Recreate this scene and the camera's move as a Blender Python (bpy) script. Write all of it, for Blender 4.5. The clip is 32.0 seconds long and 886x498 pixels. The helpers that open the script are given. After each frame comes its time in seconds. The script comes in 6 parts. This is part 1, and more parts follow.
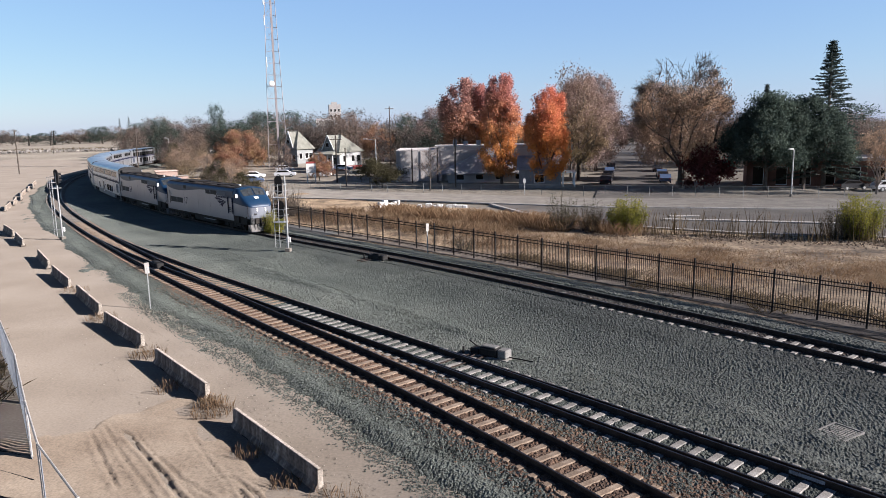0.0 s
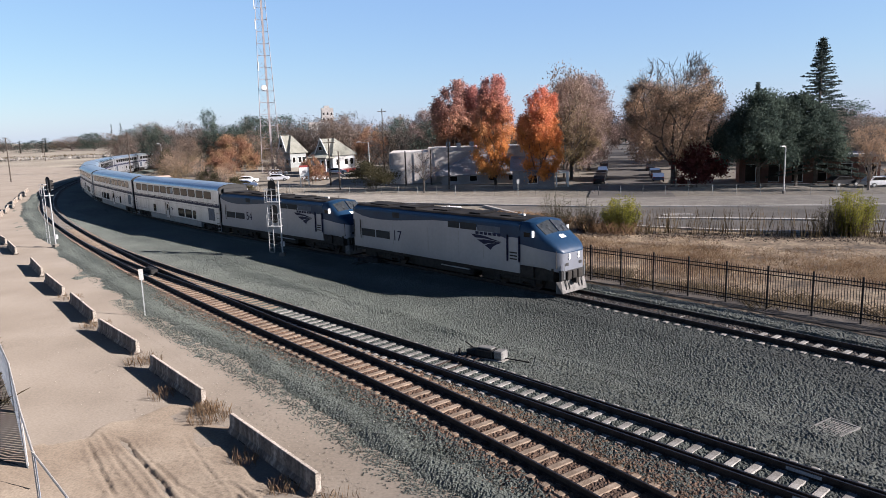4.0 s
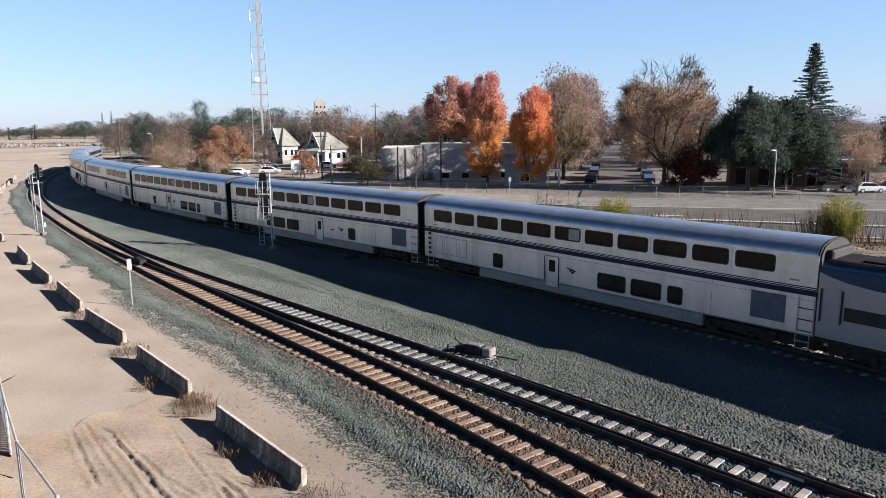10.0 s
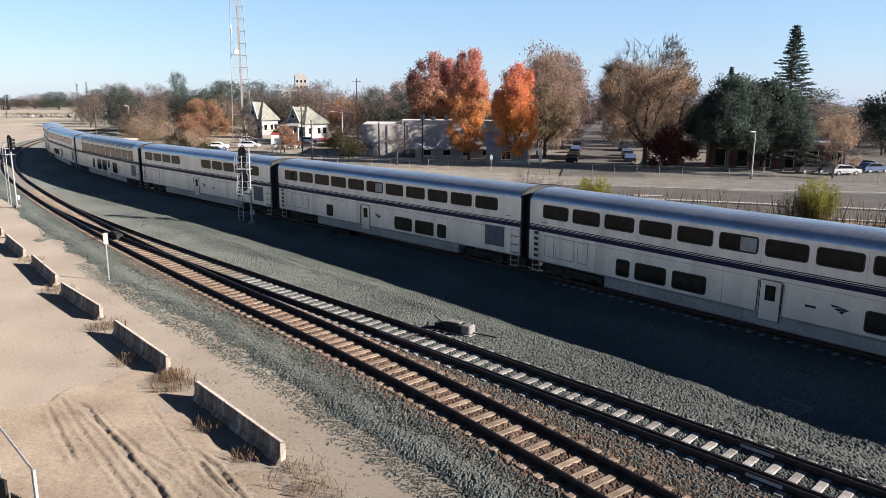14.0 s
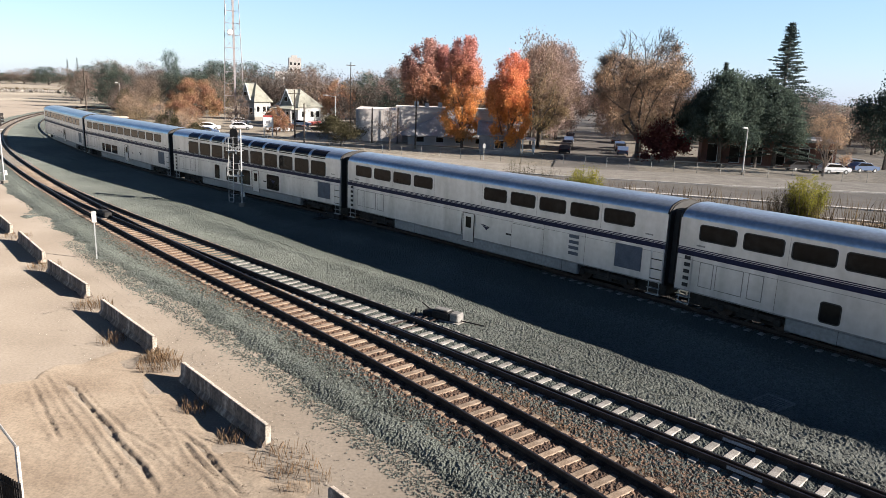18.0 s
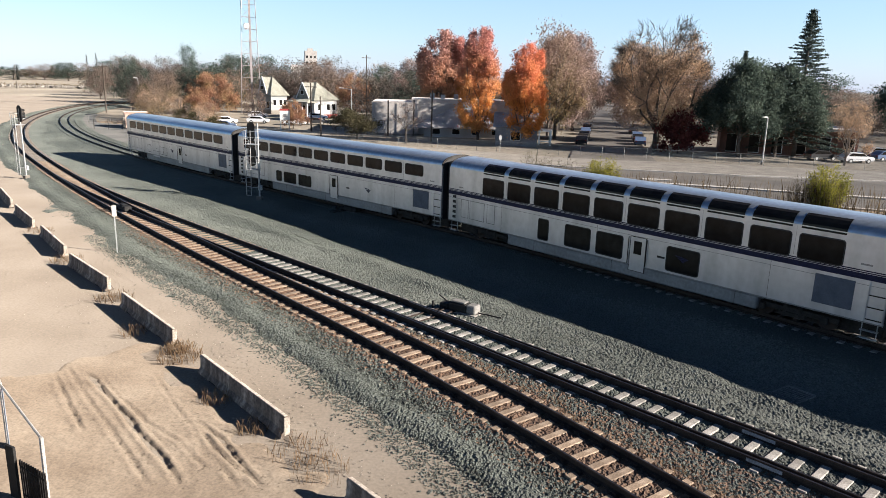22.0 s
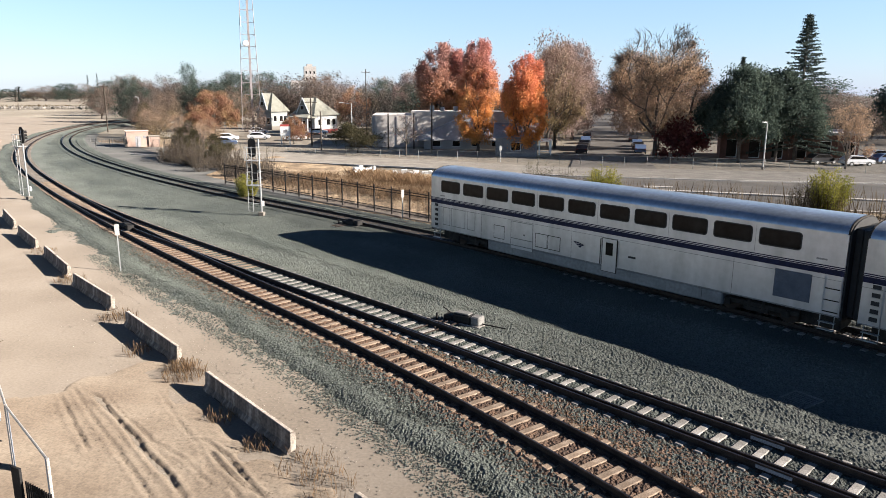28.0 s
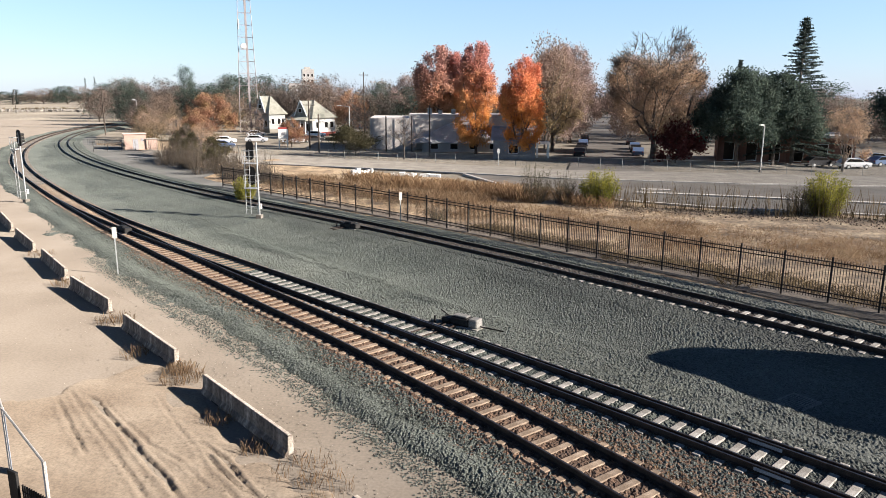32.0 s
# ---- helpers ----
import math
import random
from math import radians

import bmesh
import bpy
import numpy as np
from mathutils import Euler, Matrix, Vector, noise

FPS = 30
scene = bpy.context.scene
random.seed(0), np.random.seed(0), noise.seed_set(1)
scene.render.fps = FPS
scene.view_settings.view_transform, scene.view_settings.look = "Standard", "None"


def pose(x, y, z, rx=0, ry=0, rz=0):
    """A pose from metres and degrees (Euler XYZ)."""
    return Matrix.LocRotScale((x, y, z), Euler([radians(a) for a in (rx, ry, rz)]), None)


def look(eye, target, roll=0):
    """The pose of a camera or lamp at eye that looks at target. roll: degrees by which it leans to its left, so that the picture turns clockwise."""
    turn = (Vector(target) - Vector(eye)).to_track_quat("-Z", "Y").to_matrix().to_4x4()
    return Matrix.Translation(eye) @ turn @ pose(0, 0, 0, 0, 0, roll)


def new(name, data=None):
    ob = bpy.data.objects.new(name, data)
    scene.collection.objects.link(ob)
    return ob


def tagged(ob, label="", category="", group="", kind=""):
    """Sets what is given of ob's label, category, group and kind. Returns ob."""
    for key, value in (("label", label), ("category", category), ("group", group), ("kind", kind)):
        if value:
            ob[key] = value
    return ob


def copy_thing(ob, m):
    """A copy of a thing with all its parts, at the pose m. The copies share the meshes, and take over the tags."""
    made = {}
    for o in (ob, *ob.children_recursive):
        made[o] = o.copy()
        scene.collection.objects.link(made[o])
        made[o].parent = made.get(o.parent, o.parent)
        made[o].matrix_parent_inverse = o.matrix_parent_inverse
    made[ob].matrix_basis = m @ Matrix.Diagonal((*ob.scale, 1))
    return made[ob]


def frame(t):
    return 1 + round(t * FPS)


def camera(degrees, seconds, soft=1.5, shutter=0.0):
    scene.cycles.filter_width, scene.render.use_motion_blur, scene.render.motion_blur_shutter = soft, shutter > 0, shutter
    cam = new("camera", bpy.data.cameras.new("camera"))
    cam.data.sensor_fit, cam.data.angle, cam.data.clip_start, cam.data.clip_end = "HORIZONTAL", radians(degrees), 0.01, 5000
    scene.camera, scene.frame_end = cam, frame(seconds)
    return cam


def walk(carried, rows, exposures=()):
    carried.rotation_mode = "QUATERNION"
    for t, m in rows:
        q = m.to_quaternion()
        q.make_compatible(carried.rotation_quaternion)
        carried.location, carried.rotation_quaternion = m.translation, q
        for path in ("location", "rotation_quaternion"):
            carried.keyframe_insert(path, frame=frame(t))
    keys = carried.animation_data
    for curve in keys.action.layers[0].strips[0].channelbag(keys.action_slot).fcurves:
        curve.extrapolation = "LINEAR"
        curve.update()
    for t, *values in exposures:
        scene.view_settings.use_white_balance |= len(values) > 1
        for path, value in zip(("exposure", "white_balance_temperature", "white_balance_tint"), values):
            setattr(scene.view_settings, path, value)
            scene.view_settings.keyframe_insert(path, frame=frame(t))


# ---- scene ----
# ------------------------------------------------------------------ camera
EYE_HEIGHT = 9.907
cam = camera(64.5, 32.0, soft=0.75)
# seconds, yaw, pitch, roll of the hand-held camera, which stays on one spot
PATH = [
    (0.0, -0.095, -9.956, 1.006), (0.5, -1.034, -10.393, 0.849), (1.0, -1.547, -10.222, 2.700), (1.5, -2.516, -10.452, 2.084),
    (2.0, -1.030, -11.480, 2.412), (2.5, 0.526, -10.275, 2.141), (3.0, 0.896, -10.255, 2.528), (3.5, -0.360, -9.859, 2.329),
    (5.5, -0.637, -9.776, 0.757), (6.0, -1.259, -10.085, 0.012), (6.5, -1.568, -10.022, -0.060), (7.0, -1.923, -9.782, 0.057),
    (7.5, -1.783, -9.880, 0.107), (8.0, -1.758, -9.824, 0.197), (8.5, -1.737, -9.959, 0.099), (9.0, -1.516, -10.078, 0.263),
    (9.5, -1.133, -9.909, 0.492), (10.0, -1.224, -10.125, 0.446), (10.5, -1.470, -10.438, 0.380), (11.0, -1.382, -10.459, -0.005),
    (11.5, -1.830, -10.690, -0.502), (12.0, -1.838, -10.800, -0.698), (12.5, -2.140, -10.888, -0.270), (13.0, -2.576, -10.955, -0.438),
    (13.5, -3.039, -10.980, 0.019), (14.0, -2.669, -11.967, -0.431), (14.5, -2.161, -12.422, -0.600), (15.0, -2.849, -12.313, -1.149),
    (15.5, -3.087, -12.356, -1.520), (17.5, -3.187, -12.792, -1.882), (18.0, -3.116, -12.967, -2.104), (18.5, -3.007, -13.157, -1.989),
    (19.0, -3.047, -13.258, -2.006), (19.5, -3.162, -13.487, -2.152), (20.0, -3.154, -13.454, -2.236), (20.5, -2.938, -13.461, -2.045),
    (21.0, -2.668, -13.530, -1.966), (21.5, -2.264, -13.590, -1.791), (22.0, -1.857, -13.646, -1.542), (22.5, -1.685, -13.390, -1.222),
    (23.0, -1.858, -13.150, -0.989), (23.5, -1.748, -13.233, -0.614), (24.0, -1.422, -13.194, -0.820), (24.5, -1.444, -13.116, -0.495),
    (25.0, -1.175, -13.167, -0.798), (25.5, -1.461, -13.367, -1.091), (27.5, -1.764, -12.925, -0.473), (28.0, -1.926, -12.682, -0.297),
    (28.5, -2.149, -12.565, -0.171), (29.0, -2.254, -12.597, -0.287), (29.5, -2.237, -12.564, -0.366), (30.0, -2.170, -12.523, -0.401),
    (30.5, -2.129, -12.557, -0.468), (31.0, -2.084, -12.620, -0.504), (31.5, -2.187, -12.490, -0.305), (32.0, -2.100, -12.460, -0.310),
]
walk(cam, [(t, pose(0, 0, EYE_HEIGHT, 90 + pitch, roll, yaw)) for t, yaw, pitch, roll in PATH],
     [(0, 1.44, 5640, 16), (2, 1.48, 5660, 16), (5.5, 1.54, 5700, 16), (9, 1.6, 5700, 16), (13, 1.68, 5850, 14), (15.5, 1.75, 5950, 13), (19, 1.90, 6050, 12), (32, 1.83, 6000, 12)])

# ------------------------------------------------------------------ light
SUN_FROM = Vector((0.95, -0.30, 0.0)).normalized()
SUN_EL = radians(23.5)
sun_dir = Vector((SUN_FROM.x * math.cos(SUN_EL), SUN_FROM.y * math.cos(SUN_EL), math.sin(SUN_EL)))
sun = new("sun", bpy.data.lights.new("sun", "SUN"))
sun.data.energy, sun.data.angle, sun.data.color = 5.0, radians(0.53), (1.0, 0.875, 0.72)
sun.matrix_basis = look(sun_dir * 400, (0, 0, 0))
world = bpy.data.worlds.new("sky")
world.use_nodes = True
scene.world = world
wn = world.node_tree
sky = wn.nodes.new("ShaderNodeTexSky")
sky.sky_type, sky.sun_disc = "NISHITA", False
sky.sun_elevation, sky.sun_rotation = SUN_EL, math.atan2(SUN_FROM.x, SUN_FROM.y)
sky.air_density, sky.dust_density, sky.ozone_density = 1.0, 0.3, 2.0
tint = wn.nodes.new("ShaderNodeMix")
tint.data_type, tint.blend_type = "RGBA", "MULTIPLY"
tint.inputs["Factor"].default_value = 1.0
tint.inputs[7].default_value = (0.85, 0.85, 0.45, 1)
haze = wn.nodes.new("ShaderNodeMix")          # clear winter air: blue all the way down
haze.data_type = "RGBA"
haze.inputs["Factor"].default_value = 0.5
haze.inputs[7].default_value = (2.0, 3.0, 6.3, 1)
wn.links.new(sky.outputs[0], tint.inputs[6])
wn.links.new(tint.outputs[2], haze.inputs[6])
coord, split, fade, deep = wn.nodes.new("ShaderNodeTexCoord"), wn.nodes.new("ShaderNodeSeparateXYZ"), wn.nodes.new("ShaderNodeMapRange"), wn.nodes.new("ShaderNodeVectorMath")
fade.inputs["From Min"].default_value, fade.inputs["From Max"].default_value = .18, .50      # the sky deepens towards the zenith
fade.inputs["To Min"].default_value, fade.inputs["To Max"].default_value = 1.0, .06
fade.interpolation_type = "SMOOTHSTEP"
deep.operation = "MULTIPLY"
wn.links.new(coord.outputs["Generated"], split.inputs[0])
wn.links.new(split.outputs["Z"], fade.inputs["Value"])
wn.links.new(haze.outputs[2], deep.inputs[0])
blue, join = wn.nodes.new("ShaderNodeMapRange"), wn.nodes.new("ShaderNodeCombineXYZ")      # and keeps its blue longest
blue.interpolation_type = "SMOOTHSTEP"
blue.inputs["From Min"].default_value, blue.inputs["From Max"].default_value = .18, .60
blue.inputs["To Min"].default_value, blue.inputs["To Max"].default_value = 1.0, .13
wn.links.new(split.outputs["Z"], blue.inputs["Value"])
wn.links.new(fade.outputs[0], join.inputs[0])
green = wn.nodes.new("ShaderNodeMapRange")
green.interpolation_type = "SMOOTHSTEP"
green.inputs["From Min"].default_value, green.inputs["From Max"].default_value = .18, .54
green.inputs["To Min"].default_value, green.inputs["To Max"].default_value = 1.0, .09
wn.links.new(split.outputs["Z"], green.inputs["Value"])
wn.links.new(green.outputs[0], join.inputs[1])
wn.links.new(blue.outputs[0], join.inputs[2])
wn.links.new(join.outputs[0], deep.inputs[1])
wn.links.new(deep.outputs[0], wn.nodes["Background"].inputs[0])
wn.nodes["Background"].inputs[1].default_value = 0.062

# ------------------------------------------------------------------ small tools
def part(name, bm, material, parent=None, label=""):
    me = bpy.data.meshes.new(name)
    if isinstance(bm, tuple):
        me.from_pydata(*bm)
    else:
        bm.to_mesh(me)
        bm.free()
    if material:
        me.materials.append(material)
    ob = new(name, me)
    if parent:
        ob.parent = parent
    return tagged(ob, label)


def thing(name, label, category, group="", kind="", at=None):
    ob = new(name)
    if at is not None:
        ob.matrix_basis = at
    return tagged(ob, label, category, group, kind)


def box(bm, x0, x1, y0, y1, z0, z1, bevel=0.0, m=None):
    r = bmesh.ops.create_cube(bm, size=1)
    vs = r["verts"]
    for v in vs:
        v.co = Vector((x0 + (v.co.x + .5) * (x1 - x0), y0 + (v.co.y + .5) * (y1 - y0), z0 + (v.co.z + .5) * (z1 - z0)))
    if bevel:
        es = {e for v in vs for e in v.link_edges}
        r2 = bmesh.ops.bevel(bm, geom=list(es), offset=bevel, segments=1, affect="EDGES")
        vs = r2["verts"]
    if m is not None:
        bmesh.ops.transform(bm, matrix=m, verts=list({v for v in vs}))
    return vs


def tube(bm, a, b, r0, r1=None, seg=8):
    a, b = Vector(a), Vector(b)
    d = b - a
    m = Matrix.Translation((a + b) / 2) @ d.to_track_quat("Z", "Y").to_matrix().to_4x4()
    bmesh.ops.create_cone(bm, cap_ends=True, segments=seg, radius1=r0, radius2=r0 if r1 is None else r1, depth=d.length, matrix=m)


def boxed(*dims, bevel=0.0):
    bm = bmesh.new()
    box(bm, *dims, bevel=bevel)
    return bm


def tubed(*a):
    bm = bmesh.new()
    tube(bm, *a)
    return bm


def extrude_profile(pts, axis_from, axis_to):
    """A closed profile of (y, z) pairs drawn out along x."""
    bm = bmesh.new()
    a = [bm.verts.new((axis_from, y, z)) for y, z in pts]
    b = [bm.verts.new((axis_to, y, z)) for y, z in pts]
    n = len(pts)
    for i in range(n):
        bm.faces.new((a[i], a[(i + 1) % n], b[(i + 1) % n], b[i]))
    bm.faces.new(a[::-1]), bm.faces.new(b)
    bmesh.ops.recalc_face_normals(bm, faces=bm.faces)
    return bm


# ------------------------------------------------------------------ materials
def mat(name, cols, scale=1.0, fine=12.0, rough=0.8, bump=0.3, dist=0.02, metal=0.0, island=0.0, obj=0.0, spec=0.5, cells=0.0, contrast=0.35, stretch=None):
    """Noise-mottled surface: cols from dark to light; scale and fine are the two sizes of variation, per metre."""
    m = bpy.data.materials.new(name)
    m.use_nodes = True
    nt = m.node_tree
    N, L = nt.nodes, nt.links
    bsdf = N["Principled BSDF"]
    bsdf.inputs["Roughness"].default_value, bsdf.inputs["Metallic"].default_value = rough, metal
    bsdf.inputs["Specular IOR Level"].default_value = spec
    tc = N.new("ShaderNodeTexCoord")
    vec = tc.outputs["Object"]
    if stretch:
        mp = N.new("ShaderNodeMapping")
        mp.inputs["Scale"].default_value = stretch
        L.new(vec, mp.inputs["Vector"])
        vec = mp.outputs[0]
    if rough >= .9:
        bsdf.inputs["Diffuse Roughness"].default_value = 1.0
    n1 = N.new("ShaderNodeTexNoise")
    n1.inputs["Scale"].default_value, n1.inputs["Detail"].default_value = scale, 5
    L.new(vec, n1.inputs["Vector"])
    ramp = N.new("ShaderNodeValToRGB")
    el = ramp.color_ramp.elements
    while len(el) < len(cols):
        el.new(0.5)
    for i, c in enumerate(cols):
        el[i].position, el[i].color = (0.3 + 0.4 * i / max(1, len(cols) - 1)), (*c, 1)
    L.new(n1.outputs["Fac"], ramp.inputs["Fac"])
    if cells:
        n2 = N.new("ShaderNodeTexVoronoi")
        n2.inputs["Scale"].default_value = cells
        L.new(tc.outputs["Object"], n2.inputs["Vector"])
        fac, hue = n2.outputs["Distance"], n2.outputs["Color"]
    else:
        n2 = N.new("ShaderNodeTexNoise")
        n2.inputs["Scale"].default_value, n2.inputs["Detail"].default_value = fine, 6
        L.new(tc.outputs["Object"], n2.inputs["Vector"])
        fac, hue = n2.outputs["Fac"], n2.outputs["Fac"]
    mr = N.new("ShaderNodeMapRange")
    mr.inputs["To Min"].default_value, mr.inputs["To Max"].default_value = 1 - contrast, 1 + contrast
    if not cells:
        mr.inputs["From Min"].default_value, mr.inputs["From Max"].default_value = 0.3, 0.7
    L.new(hue, mr.inputs["Value"])
    mul = N.new("ShaderNodeVectorMath")
    mul.operation = "MULTIPLY"
    L.new(ramp.outputs["Color"], mul.inputs[0])
    L.new(mr.outputs[0], mul.inputs[1])
    out = mul.outputs[0]
    for amount, node, sock in ((island, "ShaderNodeNewGeometry", "Random Per Island"), (obj, "ShaderNodeObjectInfo", "Random")):
        if amount:
            g = N.new(node)
            m2 = N.new("ShaderNodeMapRange")
            m2.inputs["To Min"].default_value, m2.inputs["To Max"].default_value = 1 - amount, 1 + amount
            L.new(g.outputs[sock], m2.inputs["Value"])
            mu = N.new("ShaderNodeVectorMath")
            mu.operation = "MULTIPLY"
            L.new(out, mu.inputs[0])
            L.new(m2.outputs[0], mu.inputs[1])
            out = mu.outputs[0]
    L.new(out, bsdf.inputs["Base Color"])
    if bump:
        b = N.new("ShaderNodeBump")
        b.inputs["Strength"].default_value, b.inputs["Distance"].default_value = bump, dist
        L.new(fac, b.inputs["Height"])
        L.new(b.outputs[0], bsdf.inputs["Normal"])
    return m


SAND = mat("sand", [(.118, .090, .064), (.152, .121, .089), (.188, .155, .117)], .35, 14, .95, .22, .012, contrast=.22)
PACKED = mat("packed_dirt", [(.132, .110, .086), (.155, .131, .104), (.176, .151, .122)], .22, 10, .95, .15, .01, contrast=.14)
GROUND = mat("dry_ground", [(.088, .076, .058), (.138, .120, .093), (.190, .168, .132)], .03, 1.2, .95, .4, .2)
GRAVEL = mat("gravel", [(.042, .050, .043), (.060, .069, .059), (.088, .098, .084)], .10, 9, .9, 1.0, .05, cells=16, contrast=.55)
GRAVEL_PALE = mat("dusty_fine_gravel", [(.062, .070, .060), (.079, .088, .076), (.100, .109, .094)], .25, 9, .9, .7, .03, cells=26, contrast=.32)
GRAVEL_BROWN = mat("brown_gravel", [(.058, .031, .017), (.090, .051, .029), (.130, .079, .048)], .8, 9, .9, 1.0, .05, cells=14, contrast=.5)
# dark gravel with the shade between the far rails put into its colour
GRAVEL_TROUGH = mat("shaded_trough_gravel", [(.016, .013, .011), (.026, .021, .018), (.042, .034, .029)], .8, 9, .85, 1.0, .05, cells=15, contrast=.5)
GRAVEL_DULL = mat("dull_fine_gravel", [(.026, .031, .027), (.036, .042, .036), (.050, .057, .048)], .2, 9, .9, .7, .03, cells=22, contrast=.35)
VERGE = mat("cinder_verge", [(.045, .036, .029), (.075, .060, .047), (.12, .098, .076)], .9, 7, .95, .7, .05, contrast=.45)
APRON = mat("apron_gravel", [(.052, .052, .049), (.074, .073, .068), (.10, .098, .090)], .2, 8, .95, .5, .04, cells=6, contrast=.3)
DRY_GRASS = mat("dry_grass", [(.085, .060, .036), (.205, .147, .090), (.33, .255, .16)], .45, 4, .95, .9, .10, contrast=.55)
ASPHALT = mat("asphalt", [(.060, .053, .046), (.084, .074, .064), (.114, .101, .088)], .25, 25, .9, .3, .01)
CONCRETE = mat("concrete", [(.125, .113, .095), (.170, .154, .130), (.215, .196, .166)], .5, 18, .9, .4, .01)
TIE = mat("concrete_tie", [(.130, .122, .110), (.190, .178, .162), (.245, .232, .215)], 2, 30, .85, .3, .01, obj=.22)
TIE_RUST = mat("rusty_tie", [(.133, .094, .062), (.195, .144, .101), (.257, .199, .148)], 2, 30, .85, .3, .01, obj=.2)
RAIL = mat("rail_steel", [(.017, .011, .009), (.028, .020, .016), (.043, .030, .023)], 3, 30, .7, .2, .005, spec=.2)
RAIL_TOP = mat("polished_rail_head", [(.078, .074, .070), (.133, .129, .125)], 6, 40, .35, .05, .002, metal=1)
IRON = mat("black_iron", [(.007, .006, .006), (.016, .014, .013)], 4, 40, .75, .1, .004, spec=.2)
STEEL = mat("galvanised_steel", [(.250, .257, .257), (.359, .367, .367)], 3, 30, .5, .1, .003, metal=.4)
WHITE = mat("white_paint", [(.515, .515, .499), (.640, .640, .624)], 1.2, 20, .6, .1, .004)

# ------------------------------------------------------------------ the lines of the tracks
class Line:
    """A centre line of straight and curved stretches: start, heading, and curvatures between the breaks."""
    def __init__(self, x, y, h, breaks, ks, length, before=0.0, step=0.5):
        self.before, self.step = before, step
        back = int(before / step)
        rows = [(x + i * step * math.cos(h), y + i * step * math.sin(h), h) for i in range(-back, 0)]
        for i in range(int(length / step) + 2):
            rows.append((x, y, h))
            k = ks[int(np.searchsorted(breaks, (i + .5) * step))]
            x, y, h = x + step * math.cos(h + k * step / 2), y + step * math.sin(h + k * step / 2), h + k * step
        self.rows = np.array(rows)

    def at(self, s, off=0.0):
        f = min(max((s + self.before) / self.step, 0), len(self.rows) - 1.001)
        i = int(f)
        x, y, h = self.rows[i] * (1 - f + i) + self.rows[i + 1] * (f - i)
        return x - off * math.sin(h), y + off * math.cos(h), h


FAR = Line(19.367, 25.124, 2.20848, [45, 100, 150], [.003356, -.003154, -.003707, -.004864], 420, 300)
MAIN = Line(7.085, 13.686, 2.13388, [22, 50, 85], [.005852, -.001586, -.001358, -.003174], 260, 120)
mx, my, mh = MAIN.at(72.21)
SIDE = Line(mx, my, mh + math.pi, [20, 36, 50], [.00414, .002138, .00055, -.001225], 130)
RAIL_TOP_Z = 0.225

# ------------------------------------------------------------------ ground
def sheet(name, left, right, z, material, label, category, n=60, wave=0.0, kind="structure"):
    """A strip between two lines of (x, y) corners, in n steps and 6 across."""
    def along(pts, f):
        pts = np.array(pts, float)
        d = np.r_[0, np.cumsum(np.hypot(*np.diff(pts, axis=0).T))]
        return np.interp(f * d[-1], d, pts[:, 0]), np.interp(f * d[-1], d, pts[:, 1])
    vs, fs = [], []
    for i in range(n + 1):
        a, b = along(left, i / n), along(right, i / n)
        for j in range(7):
            x, y = a[0] + (b[0] - a[0]) * j / 6, a[1] + (b[1] - a[1]) * j / 6
            dz = wave * noise.noise((x * .15, y * .15, 0)) if wave else 0
            vs.append((x, y, z + dz))
    for i in range(n):
        for j in range(6):
            k = i * 7 + j
            fs.append((k, k + 1, k + 8, k + 7))
    ob = part(name, (vs, [], fs), material)
    bm = bmesh.new()
    bm.from_mesh(ob.data)
    bmesh.ops.recalc_face_normals(bm, faces=bm.faces)
    if bm.faces[0].normal.z < 0:
        bmesh.ops.reverse_faces(bm, faces=bm.faces)
    bm.to_mesh(ob.data)
    bm.free()
    return tagged(ob, label, category, kind=kind)


def ballast_bed():
    """Crushed stone, shaped across: shoulders beside each track, a shallow swale between, and every stone a bump."""
    coarse = np.arange(-60, 262, 1.5)
    A, B = [], []
    for s in coarse:
        ax, ay, h = MAIN.at(s)
        A.append(MAIN.at(s, 5.2 if s > 0 else 4.6)[:2])
        # the far edge, found across from the same place
        q = FAR.rows[:, :2] - (ax, ay)
        d = np.array((math.cos(h), math.sin(h)))
        i = int(np.argmin(np.abs(q @ d) + (q @ np.array((-d[1], d[0])) > 0) * 1e6))
        fx, fy, fh = FAR.rows[i]
        B.append((fx + 4.4 * math.sin(fh), fy - 4.4 * math.cos(fh)))
    A, B = np.array(A), np.array(B)
    ss = np.r_[np.arange(-60, -16, .5), np.arange(-16, 45, .065), np.arange(45, 90, .14), np.arange(90, 260, .6)]
    a = np.stack([np.interp(ss, coarse, A[:, k]) for k in (0, 1)], 1)
    b = np.stack([np.interp(ss, coarse, B[:, k]) for k in (0, 1)], 1)
    K = 340
    rng = np.random.default_rng(8)
    f = np.linspace(0, 1, K + 1)[None, :] + rng.uniform(-.4, .4, (len(ss), K + 1)) / K
    w = np.linalg.norm(b - a, axis=1)[:, None]
    P = a[:, None, :] + (b - a)[:, None, :] * f[..., None]
    e, g = f * w, w - f * w
    z = np.full(e.shape, -.02)
    gap = np.array([side_gap(s)[0] if s < 72 else 0.0 for s in ss])[:, None]
    past = e - 5.2 - gap                     # how far beyond the diverging track's centre
    mid = (e > 11) & (g > 7.5)
    z = np.where(mid, -.02 - .27 * np.interp(ss, [30, 52], [1, .15])[:, None] * np.sin(math.pi * np.clip((e - 11) / np.maximum(.1, w - 18.5), 0, 1)), z)
    z = np.where(g < 2.7, -.30 + .36 * np.clip(g / 1.5, 0, 1), z)
    z = np.where(e < 2.6, -.26 + .24 * np.clip(e / 2.2, 0, 1), z)
